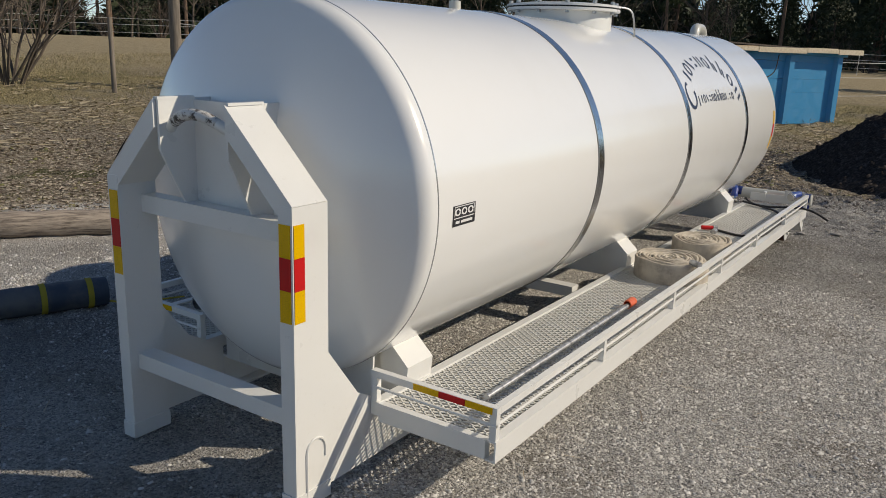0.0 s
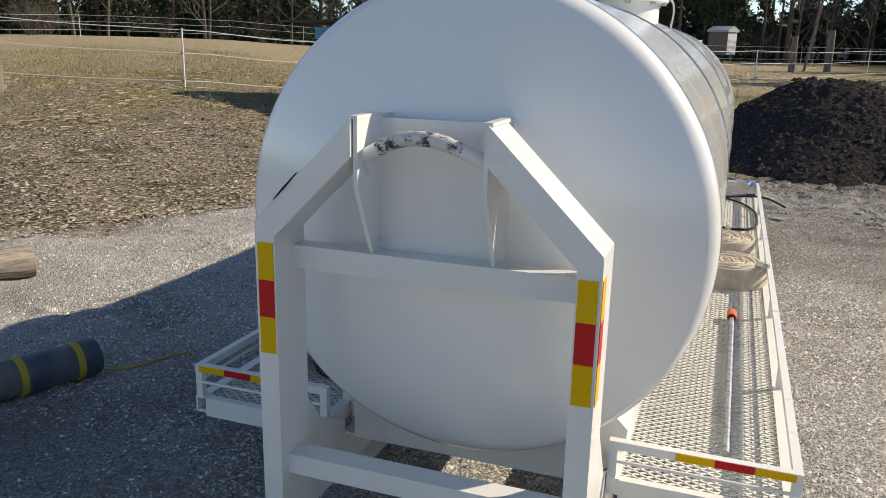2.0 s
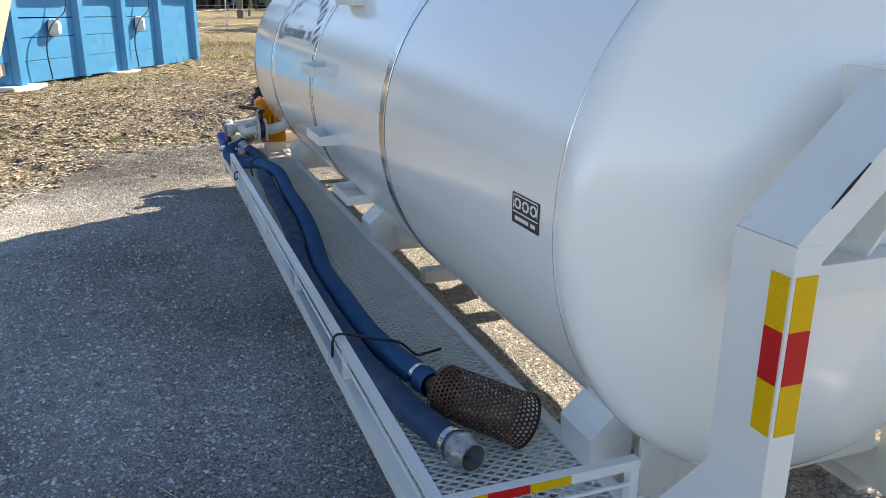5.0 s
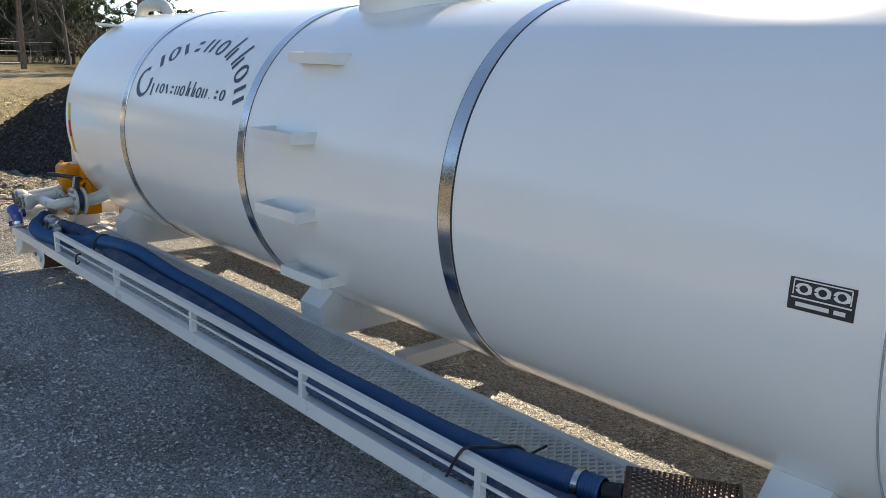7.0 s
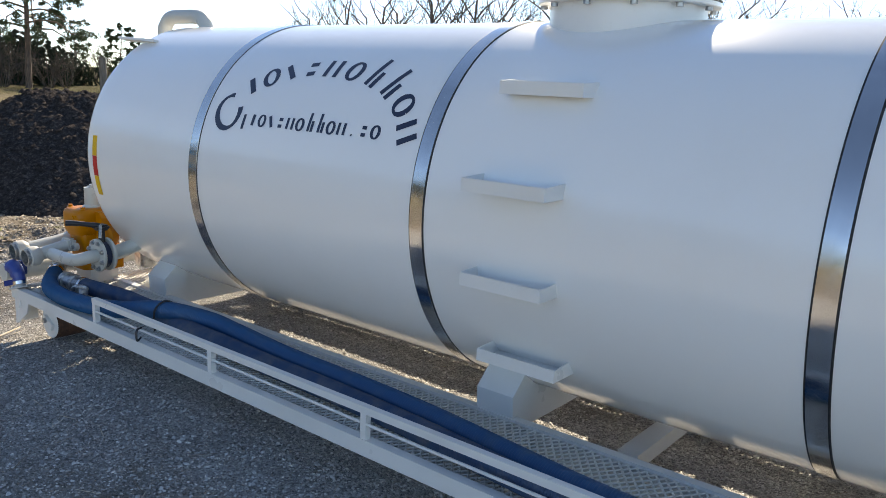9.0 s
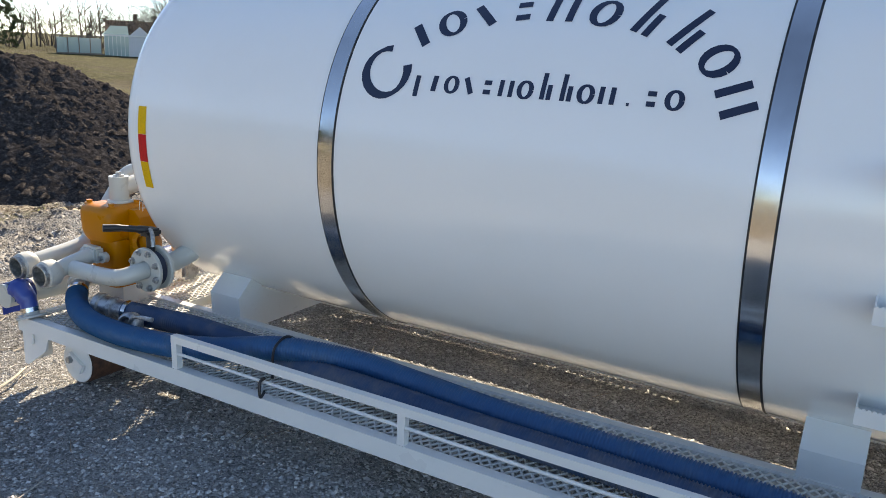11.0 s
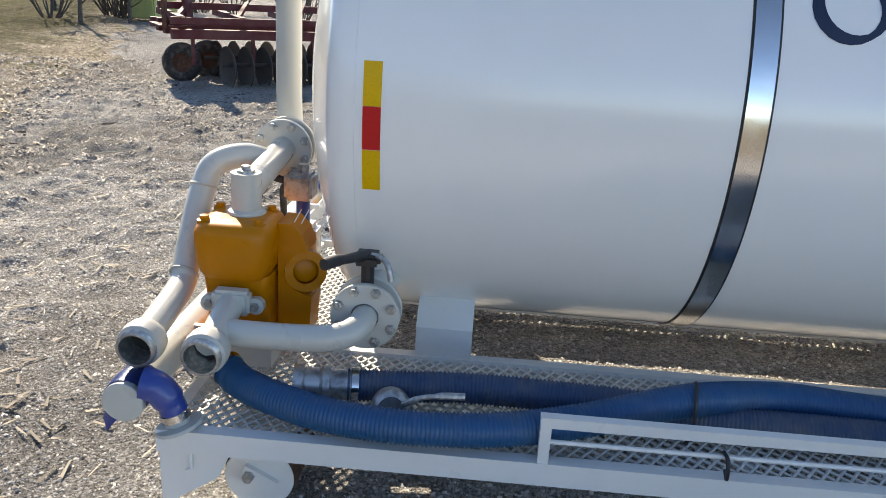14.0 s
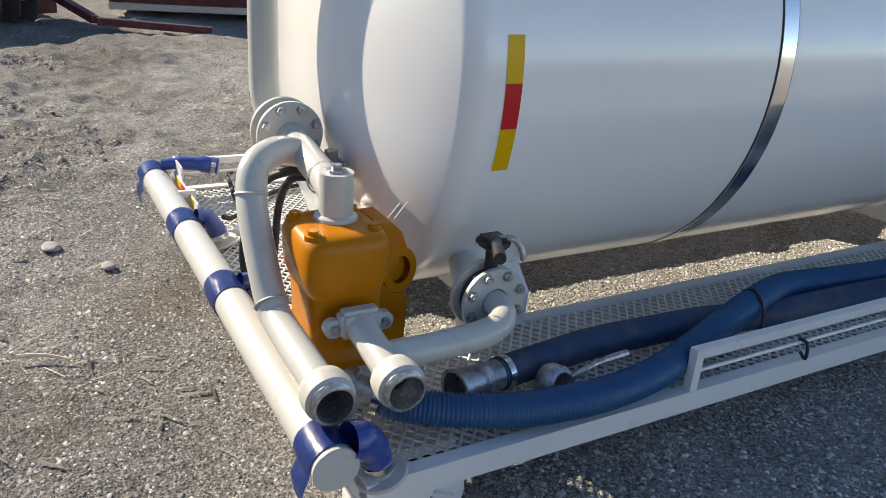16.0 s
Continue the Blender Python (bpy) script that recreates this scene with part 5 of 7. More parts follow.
# ---- things on the yard ----
def smooth_noise(x, y, seed=0):
    return np.array([noise.noise(Vector((a, b, seed * 7.3))) for a, b in zip(np.ravel(x), np.ravel(y))]).reshape(np.shape(x))


mx_, my_ = np.meshgrid(np.linspace(-4.2, 4.2, 250), np.linspace(-4.0, 4.0, 240), indexing="ij")
q = np.hypot(mx_ / np.where(mx_ < 0, 2.7, 3.45), my_ / np.where(my_ < 0, 3.12, 3.3)) * (1 + 0.16 * smooth_noise(mx_ * 0.6, my_ * 0.6, 1))
mz_ = 1.40 * np.clip(1 - q ** 1.55, -0.05, 1) + (0.10 * smooth_noise(mx_ * 1.7, my_ * 1.7, 2) + 0.10 * np.abs(smooth_noise(mx_ * 3.6, my_ * 3.6, 3)) + 0.10 * np.abs(smooth_noise(mx_ * 8, my_ * 8, 4))) * np.clip(1.25 - q, 0, 1)
ii = np.arange(mx_.size).reshape(mx_.shape)
quads = np.stack([ii[:-1, :-1], ii[1:, :-1], ii[1:, 1:], ii[:-1, 1:]], -1).reshape(-1, 4)
me = bulk("soil_mound", np.stack([mx_, my_, mz_], -1).reshape(-1, 3), quads, SOIL, True)
heap = tagged(new("soil_mound", me), "mound of dark brown bark soil beside the gravel yard", "mound")
heap.location = (2.55, 14.1, 0.0)
crumb = np.random.default_rng(21)
pick = crumb.choice(mx_.size, 15000)

lg = thing("log", "weathered grey log lying on the gravel", "log")
lg.location, lg.rotation_euler = (-4.28, 2.42, 0), (0, 0, math.atan2(-2.97, -2.25))
fr = [(0, 0, 0.125), (0.91, 0.01, 0.13), (2.2, 0.0, 0.135), (3.73, 0.02, 0.14)]
part("trunk", tubed(even(fr, 0.12), [0.125 + 0.006 * math.sin(1.9 * i) for i in range(len(even(fr, 0.12)))], 18), LOGWOOD, lg, smooth=True)
cp = thing("culvert_pipe", "dark grey-blue plastic pipe bundle with yellow straps on gravel", "pipe")
axis_pts = [Vector((-2.41, 1.10, 0.102)), Vector((-3.1, -0.65, 0.102))]
wv = (axis_pts[1] - axis_pts[0]).normalized()
part("pipe", lathed([(0.0, 0.06), (0.085, 0.06), (0.085, 0.0), (0.099, 0.0), (0.102, 0.01)] + [(0.102 + 0.003 * (k % 2), 0.05 * k + 0.05) for k in range(36)] + [(0.0, 1.86)], facing(axis_pts[0], wv), 26), CULVERT, cp, smooth=True)
for dist in (0.12, 0.42):
    part("strap", lathed([(0.104, -0.02), (0.109, -0.018), (0.109, 0.018), (0.104, 0.02)], facing(axis_pts[0] + wv * dist, wv), 26), ROPE, cp, "yellow strap", True)
rp = thing("rope", "yellow rope trailing over the gravel", "rope")
part("strand", tubed(spline([(-2.36, 1.05, 0.05), (-2.27, 1.20, 0.012), (-2.20, 1.38, 0.007), (-2.12, 1.55, 0.005)], 8), 0.007, 6), ROPE, rp, smooth=True)


def rock(at, r, seed, label):
    bm = bmesh.new()
    bmesh.ops.create_icosphere(bm, subdivisions=3, radius=1.0)
    for v in bm.verts:
        k = 1 + 0.35 * noise.noise(v.co * 1.3 + Vector((seed, 0, 0))) + 0.10 * noise.noise(v.co * 4 + Vector((0, seed, 0)))
        v.co = Vector((v.co.x * r[0], v.co.y * r[1], v.co.z * r[2])) * k
    ob = part("rock", bm, ROCK, None, label, True)
    ob.location = (at[0], at[1], at[2] + r[2] * 0.35)
    return tagged(ob, label, "rock", "rocks on the yard")
rock((1.48, 7.68, -0.035), (0.065, 0.045, 0.016), 3, "pale grey rock on the gravel")
rock((2.42, 8.30, 0), (0.055, 0.04, 0.018), 5, "small grey stone on the gravel")
rock((1.15, 7.45, -0.035), (0.045, 0.035, 0.014), 7, "small pale stone on the gravel")
rock((-1.9, 7.5, 0), (0.035, 0.03, 0.02), 8, "small pale stone on the gravel")
rock((1.86, 8.04, 0), (0.03, 0.026, 0.012), 11, "small pale stone on the gravel")
for a_, b_, c_ in (((-1.39, 7.09), (-1.27, 7.14), (-1.14, 7.24)), ((2.64, 8.50), (2.66, 8.36), (2.67, 8.22)), ((3.4, 9.75), (3.55, 9.55), (3.72, 9.48)), ((0.364, 7.874), (0.33, 7.79), (0.274, 7.694))):
    stick = thing("stick", "dry pale stick lying on the gravel", "stick", group="sticks on the yard")
    part("branch", tubed(spline([(*a_, -0.02), (*b_, -0.012), (*c_, -0.02)], 4), [0.009] * 3 + [0.007] * 3 + [0.005] * 3, 6), PALEPLANK, stick, smooth=True)
rock((-13.7, 6.65, 0.33), (0.36, 0.26, 0.12), 9, "pale flat rock in the grass").data.materials[0] = PALEROCK

# ---- blue container: a long skip with overhanging ends, standing on the slope ----
bx = thing("blue_container", "sky-blue steel container with wooden planks, on white blocks in the grass", "container")
CA, CU, CV = Vector((-4.19, 15.0, 0.30)), Vector((0.52, 0.855, 0.0)), Vector((-0.985, 0.16, 0.042))
CL, CW, CH = 6.85, 3.75, 1.78          # length, width, height of the hull


def hull(u, v, h):
    """A place on the container: u along its side, v along its end, h from its floor (0) to its rim (1)."""
    return CA + CU * u + CV * v + Vector((0, 0, h * (CH - 0.05 * v + 0.16 * max(0.0, -u))))


def slab(u0, u1, v0, v1, h0, h1):
    bm = bmesh.new()
    vs = [bm.verts.new(hull(*c)) for c in ((u0, v0, h0), (u1, v0, h0), (u1, v1, h0), (u0, v1, h0), (u0, v0, h1), (u1, v0, h1), (u1, v1, h1), (u0, v1, h1))]
    for f in ((3, 2, 1, 0), (4, 5, 6, 7), (0, 1, 5, 4), (1, 2, 6, 5), (2, 3, 7, 6), (3, 0, 4, 7)):
        bm.faces.new([vs[i] for i in f])
    bmesh.ops.recalc_face_normals(bm, faces=bm.faces[:])
    return bm


for h0, h1, out in ((0.0, 0.22, 0.0), (0.22, 0.44, 0.33), (0.44, 0.62, 0.60), (0.62, 0.85, 0.95), (0.85, 1.0, 1.15)):
    part("hull_step", slab(-out, CL, 0, CW, h0, h1), BLUEBOX, bx)
for u in (0.05, 1.95, 3.45, 4.95, 6.62):
    part("stiffener", slab(u, u + 0.16, -0.13, -0.003, 0.0, 0.94), BLUEBOX, bx)
part("rim_flange", slab(-1.17, CL + 0.06, -0.15, -0.003, 0.942, 0.998), BLUEBOX, bx)
for k, (h0, h1, out, v0, v1) in enumerate(((0.10, 0.31, 0.36, 0.02, 2.62), (0.29, 0.47, 0.64, 0.05, 2.75), (0.43, 0.64, 0.97, 0.04, 3.15), (0.62, 0.845, 1.06, 0.0, 1.48), (0.62, 0.845, 1.06, 1.50, CW + 0.06))):
    part("plank", slab(-out - 0.02 * (k % 2), -out + 0.05 + 0.22 * (k < 3), v0, v1, h0, h1 - 0.01), OLDPLANK, bx, "weathered plank")
for v in (0.35, 0.8, 1.9, 2.35, 2.75, 3.2):
    part("bolt_cap", lathed([(0.05, 0.0), (0.045, 0.03), (0.0, 0.04)], facing(hull(-1.15, v, 0.925), -CU), 10), FOAM, bx, "white bolt cap", True)
outline = [(-1.16, 0.93), (-0.95, 0.955), (-0.70, 0.93), (-0.42, 0.955), (-0.15, 0.92), (0.05, 0.94), (0.06, 0.88), (-0.47, 0.30), (-0.62, 0.36), (-0.80, 0.44), (-0.92, 0.60), (-1.13, 0.70)]
pt = bmesh.new()
a_ = [pt.verts.new(hull(u, -0.16, h)) for u, h in outline]
b_ = [pt.verts.new(hull(u, -0.20, h)) for u, h in outline]
pt.faces.new(a_), pt.faces.new(b_[::-1])
for i in range(len(outline)):
    k = (i + 1) % len(outline)
    pt.faces.new((a_[i], a_[k], b_[k], b_[i]))
bmesh.ops.recalc_face_normals(pt, faces=pt.faces[:])
part("corner_board", pt, PALEPLANK, bx, "pale three-cornered pine board")
part("corner_post", slab(-0.62, -0.48, -0.16, -0.05, 0.10, 0.34), PLANK, bx, "splintered timber end")
part("lid", slab(-1.75, CL + 0.20, -0.14, CW + 0.35, 1.003, 1.022), LIDWOOD, bx, "thin dark weathered board lid")
part("band_board", slab(-1.20, -1.165, -0.12, 0.95, 0.87, 1.0), PLANK, bx, "brown stained board")
for k, (u0, u1) in enumerate(((-1.25, -0.45), (-0.43, 0.9), (0.92, 2.1), (2.12, 3.6), (3.62, 5.2), (5.22, 6.3), (6.32, CL + 0.35))):
    part("lid_plank", slab(u0, u1, -0.30, -0.02, 1.0225, 1.046 + 0.008 * (k % 2)), PALEPLANK if k % 3 else PLANK, bx, "pale pine lid plank")
    part("lid_edge", slab(u0, u1, -0.325, -0.302, 0.975 + 0.014 * (k % 2), 1.045), PALEPLANK, bx, "pale pine edge board")
for u0, u1, v0, v1 in ((-0.35, 0.55, -0.25, 1.1), (3.0, 3.9, -0.15, 0.6), (5.9, 6.9, -0.25, 0.6), (-0.1, 0.6, 3.1, CW + 0.1)):
    part("support_block", slab(u0, u1, v0, v1, -0.12, -0.003), FOAM, bx, "white support block")
for u in (1.25, 4.2):
    part("inlet_cap", lathed([(0.16, 0.0), (0.165, 0.08), (0.12, 0.17), (0.0, 0.18)], facing(hull(u, -0.004, 0.55), -CV), 20), FOAM, bx, "white plastic inlet cap", True)
    part("cable", tubed(spline([hull(u + 0.25, -0.2, 0.95), hull(u + 0.1, -0.24, 0.72), hull(u - 0.3, -0.22, 0.58), hull(u - 0.5, -0.2, 0.35), hull(u - 0.45, -0.2, 0.03)], 5), 0.014, 6), RUBBER, bx, "black cable", True)

# ---- fence, poles ----
def fence(points, heights, hp, thick=0.011, bare=0, start=0.0):
    posts = []
    for x, y in points[bare:]:
        p = thing("fence_post", "slim white fence post in the dry grass", "post", (x, y, float(rise(x, y))), "white fence posts")
        part("post", tubed([(0, 0, -0.1), (0, 0, hp)], 0.022, 8), TAPEWIRE, p, smooth=True)
        for h in heights:
            part("insulator", tubed([(0.0, -0.05, h), (0.0, 0.05, h)], 0.018, 6), BLACK, p)
    for h in heights:
        w = thing("fence_tape", "white electric fence tape between posts", "fence", group="fence tapes")
        pts = []
        for i, ((ax, ay), (bx_, by)) in enumerate(zip(points, points[1:])):
            for k in range(6):
                t = k / 6
                x, y = ax + (bx_ - ax) * t, ay + (by - ay) * t
                pts.append((x, y, h - 0.06 * math.sin(math.pi * t) + float(rise(x, y)) + (start * (1 - t) if i == 0 else 0.0)))
        pts.append((*points[-1], h + float(rise(*points[-1]))))
        part("tape", tubed(pts, thick, 4), TAPEWIRE, w)
fence([(-14.5, 11.08), (-11.54, 13.73), (-9.24, 17.0), (-6.6, 21.5), (-3.4, 27), (1.6, 36), (7.5, 47), (15, 58), (24, 66)], (0.2, 0.85, 1.38), 1.42, bare=1, start=0.26)
fence([(-60, 30), (-45, 45), (-32, 55), (-19, 62), (-6, 68), (6, 76), (20, 82), (34, 86)], (0.55, 1.15, 1.6), 1.65, 0.017)
def pole(at, h, r, label, name="wooden_pole", lean=(0, 0)):
    p = thing(name, label, "pole", (*at, 0), "wooden poles")
    part("shaft", tubed([(0, 0, -0.2), (lean[0] * 0.5, lean[1] * 0.5, h / 2), (lean[0], lean[1], h)], [r, r * 0.92, r * 0.8], 12), GREYWOOD, p, smooth=True)
    return p
pole((-14.5, 11.08), 8.0, 0.145, "weathered wooden pole in the field")
pole((-14.55, 9.30), 1.74, 0.062, "thin weathered wooden fence post")
pole((4.0, 52.5), 2.2, 0.22, "dark weathered gate post")
pole((6.3, 55.3), 2.6, 0.25, "dark weathered gate post")
pole((4.9, 55.6), 8.0, 0.09, "slim leaning grey pole", lean=(1.1, 0.2))
pole((13.2, 33.1), 1.7, 0.16, "thick weathered wooden post on the bank")
up = pole((23.5, 56.3), 7.2, 0.09, "utility pole with a cross arm far off", "utility_pole")
part("cross_arm", boxed(-0.55, 0.55, -0.05, 0.05, 6.85, 6.95), GREYWOOD, up)
up.location.z = -5.0      # it stands in the hollow behind the bank

# ---- disc harrow and red trailer ----
hv = thing("disc_harrow", "dark red disc harrow with rows of steel discs, on gravel", "harrow")
H0, HU = Vector((8.01, 10.04, -0.03)), Vector((0.555, -0.832, 0)).normalized()
HW = Vector((HU.y * -1, HU.x, 0))


def along(u, w, z):
    """A place on the harrow: u along the row of discs, w back from it, z up."""
    return H0 + HU * u + HW * w + Vector((0, 0, z))


def slabbed(at, a, b, h):
    """A flat plate spanned by two level edges."""
    bm = bmesh.new()
    lo = [bm.verts.new(p) for p in (at, at + a, at + a + b, at + b)]
    hi = [bm.verts.new(p + Vector((0, 0, h))) for p in (at, at + a, at + a + b, at + b)]
    bm.faces.new(lo), bm.faces.new(hi)
    for k in range(4):
        bm.faces.new((lo[k], lo[(k + 1) % 4], hi[(k + 1) % 4], hi[k]))
    bmesh.ops.recalc_face_normals(bm, faces=bm.faces[:])
    return bm


def beam(p, q, r, tall=1.0):
    d = q - p
    return boxed(-r, r, -r * tall, r * tall, 0, d.length, m=facing(p, d))


for w, z, r in ((0.05, 0.74, 0.065), (0.05, 0.92, 0.045), (0.55, 0.80, 0.09), (1.05, 0.80, 0.09), (1.55, 0.80, 0.07), (0.9, 1.08, 0.05)):
    part("frame_beam", beam(along(-0.75, w, z), along(3.75, w, z), r), REDPAINT, hv)
for u in (-0.6, 0.25, 1.15, 2.1, 3.05, 3.68):
    part("cross_beam", beam(along(u, 0.05, 0.93), along(u, 1.65, 0.97), 0.045), REDPAINT, hv)
    part("hanger", beam(along(u + 0.13, 0.03, 0.32), along(u + 0.13, 0.05, 0.70), 0.022), REDPAINT, hv)
    part("upper_strut", beam(along(u, 0.35, 0.95), along(u + 0.3, 0.9, 1.14), 0.028), REDPAINT, hv)
part("depth_link", beam(along(0.9, 0.0, 0.87), along(2.0, 0.02, 1.02), 0.022), REDPAINT, hv)
part("end_plate", beam(along(-0.36, 0.80, 0.78), along(-0.36, 0.80, 1.95), 0.12, 0.3), REDPAINT, hv, "tall rusty red end plate")
part("top_plate", slabbed(along(-0.85, 0.35, 0.80), HU * 0.55, HW * 0.8, 0.03), REDPAINT, hv)
part("lever", beam(along(-0.78, 0.3, 0.80), along(-0.78, 0.3, 1.22), 0.03), RUST, hv)
for w in (0.0, 0.95):
    part("tool_axle", tubed([along(-0.1, w, 0.33), along(3.6, w, 0.33)], 0.028, 8), DISC, hv)
    for i in range(13):
        m = facing(along(0.262 * i + 0.1 * w, w, 0.285), HU + HW * 0.12)
        part("disc", lathed([(0.0, 0.055), (0.14, 0.048), (0.24, 0.02), (0.30, -0.02), (0.306, -0.013), (0.24, 0.032), (0.14, 0.062), (0.0, 0.07)], m, 28), DISC, hv, smooth=True)
part("side_frame", slabbed(along(3.3, 0.1, 0.10), HU * 0.45, HW * 0.05, 0.65), REDPAINT, hv)
for u, w in ((-0.49, 0.69), (0.0, 1.15)):
    m = facing(along(u, w, 0.29), Vector((-0.93, -0.36, 0)))
    ty = part("wheel", lathed([(0.14, -0.10), (0.22, -0.12), (0.27, -0.08), (0.285, 0.0), (0.27, 0.08), (0.22, 0.11), (0.14, 0.09)], m, 32), TYRE, hv, "dusty worn tyre", True)
    part("rim", lathed([(0.0, 0.05), (0.08, 0.04), (0.14, 0.08), (0.14, -0.09), (0.08, -0.02), (0.0, -0.02)], m, 24), RUST, ty, smooth=True)
part("drawbar", beam(Vector((8.85, 6.60, 0.13)), Vector((8.70, 5.15, 0.03)), 0.045), REDPAINT, hv, "red drawbar lying on the gravel")
# added pale strip that draws the glint on the drawbar's top
part("drawbar_edge", beam(Vector((8.85, 6.60, 0.182)), Vector((8.70, 5.15, 0.082)), 0.006), ZINC, hv, "thin bright strip standing in for a glint")
part("draft_link", beam(Vector((9.85, 7.02, 0.34)), Vector((8.84, 6.62, 0.15)), 0.05), REDPAINT, hv)
tr = thing("red_trailer", "dark red steel trailer body parked beyond the harrow", "trailer")
part("side_wall", boxed(14.5, 14.6, -3.0, 7.6, 0.22, 2.3), REDPAINT, tr)
part("floor_frame", boxed(14.6, 16.6, -3.0, 7.6, 0.22, 0.36), REDPAINT, tr)
part("far_wall", boxed(16.6, 16.7, -3.0, 7.6, 0.22, 2.3), REDPAINT, tr)
part("sill", boxed(14.44, 14.499, -3.0, 7.6, 0.12, 0.218), ZINC, tr, "pale worn sill")
for i in range(8):
    part("wall_rib", boxed(14.44, 14.499, -2.9 + 1.45 * i, -2.8 + 1.45 * i, 0.23, 2.28), REDPAINT, tr)
for y in (0.2, 1.3):
    m = facing((14.62, y, 0.40), (-1, 0, 0))
    ty = part("wheel", lathed([(0.2, -0.12), (0.34, -0.12), (0.40, -0.06), (0.40, 0.06), (0.34, 0.12), (0.2, 0.12)], m, 28), TYRE, tr, "dusty tyre", True)
    part("rim", lathed([(0.0, 0.05), (0.2, 0.09), (0.2, -0.09), (0.0, -0.05)], m, 20), REDPAINT, ty, smooth=True)
tr.matrix_world = Matrix.Translation((-5.40, 2.37, -0.02)) @ Matrix.Rotation(radians(-14), 4, "Z")

# ---- buildings far off ----
GLASS = material("greenhouse_glass", (0.30, 0.40, 0.38), 0.12, spec=0.8)
CREAM = painted("cream_siding", (0.56, 0.50, 0.36), 0.7, coat=0.0)
SHEDWHITE = painted("pale_shed_wall", (0.60, 0.60, 0.60), 0.6, coat=0.0)
ROOFRED = painted("dark_red_roof_tiles", (0.065, 0.026, 0.022), 0.9, coat=0.0)
SHEETROOF = painted("grey_sheet_roof", (0.42, 0.43, 0.45), 0.5, coat=0.0)
PLINTH = painted("white_plinth", (0.52, 0.53, 0.55), 0.8, coat=0.0)
WINDOWDARK = material("dark_window_glass", (0.03, 0.035, 0.04), 0.08, spec=0.8)


def placed(ob, at, turn):
    ob.matrix_world = pose(at[0], at[1], at[2], 0, 0, turn)


hs = thing("house", "cream wooden house with a white plinth and porch stair", "house")
part("wall", boxed(-6.5, 2.6, 0, 7, 0.9, 3.3), CREAM, hs)
part("plinth", boxed(-6.45, 2.55, 0.05, 6.95, 0.0, 0.9), PLINTH, hs)
part("annexe_wall", boxed(2.62, 9.0, 0.9, 7, 0.0, 3.3), CREAM, hs)
part("corner_board", boxed(2.50, 2.72, -0.06, -0.002, 0.0, 3.3), BARK, hs, "dark corner board")
for i in range(9):
    part("siding_board", boxed(-5.6, 2.2, -0.035, -0.003, 1.25 + 0.22 * i, 1.44 + 0.22 * i), CREAM, hs)
for x, z0, z1, w in ((4.9, 0.2, 2.4, 0.5), (6.6, 1.0, 2.4, 0.5), (-3.5, 2.0, 3.0, 0.7), (0.2, 2.0, 3.0, 0.7)):
    wd = part("window", boxed(x - w - 0.08, x + w + 0.08, 0.84 if x > 2.6 else -0.09, 0.895 if x > 2.6 else -0.04, z0 - 0.08, z1 + 0.08), SHEDWHITE, hs)
    part("pane", boxed(x - w, x + w, 0.82 if x > 2.6 else -0.11, 0.838 if x > 2.6 else -0.092, z0, z1), WINDOWDARK, wd)
part("cellar_window", boxed(-1.1, -0.7, -0.02, 0.048, 0.35, 0.65), WINDOWDARK, hs)
for k in range(5):
    part("porch_step", boxed(6.2 + 0.28 * k, 6.5 + 0.28 * k, -0.4, 0.85, 0, 0.18 * (k + 1)), GREYWOOD, hs)
rf = bmesh.new()
prism(rf, [(-0.5, 3.3), (3.5, 4.2), (7.5, 3.3)], "x", -7.0, 9.4)
part("roof", rf, ROOFRED, hs)
placed(hs, (44.0, 47.5, 0), -49)
dr = thing("clothes_dryer", "white umbrella clothes dryer on a slab before the house", "dryer")
part("mast", tubed([(0, 0, 0), (0, 0, 2.2)], 0.05, 8), TAPEWIRE, dr)
for k in range(4):
    part("arm", tubed([(0, 0, 2.1), (1.6 * math.cos(k * 1.571 + 0.4), 1.6 * math.sin(k * 1.571 + 0.4), 2.25)], 0.03, 6), TAPEWIRE, dr)
part("slab", boxed(-2.6, 2.0, -1.2, 1.2, 0.0, 0.06), PLINTH, dr)
placed(dr, (44.5, 40.2, 0.02), -49)
ch = thing("garden_chair", "dark garden chair against the house wall", "chair")
part("seat", boxed(-0.3, 0.3, -0.3, 0.3, 0.40, 0.46), GREYWOOD, ch)
part("backrest", boxed(-0.3, 0.3, 0.26, 0.30, 0.46, 1.05), GREYWOOD, ch)
for x in (-0.27, 0.27):
    for y in (-0.27, 0.27):
        part("leg", boxed(x - 0.03, x + 0.03, y - 0.03, y + 0.03, 0, 0.40), GREYWOOD, ch)
placed(ch, (46.2, 44.3, 0.03), -49)

gh = thing("greenhouse", "white framed greenhouse with a glass roof on the lawn", "greenhouse")
part("gable_wall", prismed([(0.2, 0), (2.2, 0), (2.2, 1.6), (1.2, 2.35), (0.2, 1.6)], "y", 0.0, 0.08), SHEDWHITE, gh)
part("glass_side", boxed(-2.0, 0.199, -0.05, 0.0, 0.0, 1.55), GLASS, gh)
rf = bmesh.new()
prism(rf, [(-2.2, 1.55), (0.2, 1.58), (0.1, 2.35), (-1.4, 2.35)], "y", 0.3, 0.36)
part("glass_roof", rf, GLASS, gh)
for i in range(7):
    part("glazing_bar", boxed(-2.0 + 0.36 * i, -1.96 + 0.36 * i, -0.09, -0.051, 0.0, 1.6), TAPEWIRE, gh)
part("ridge_beam", boxed(-2.2, 2.3, -0.12, -0.092, 1.56, 1.66), TAPEWIRE, gh)
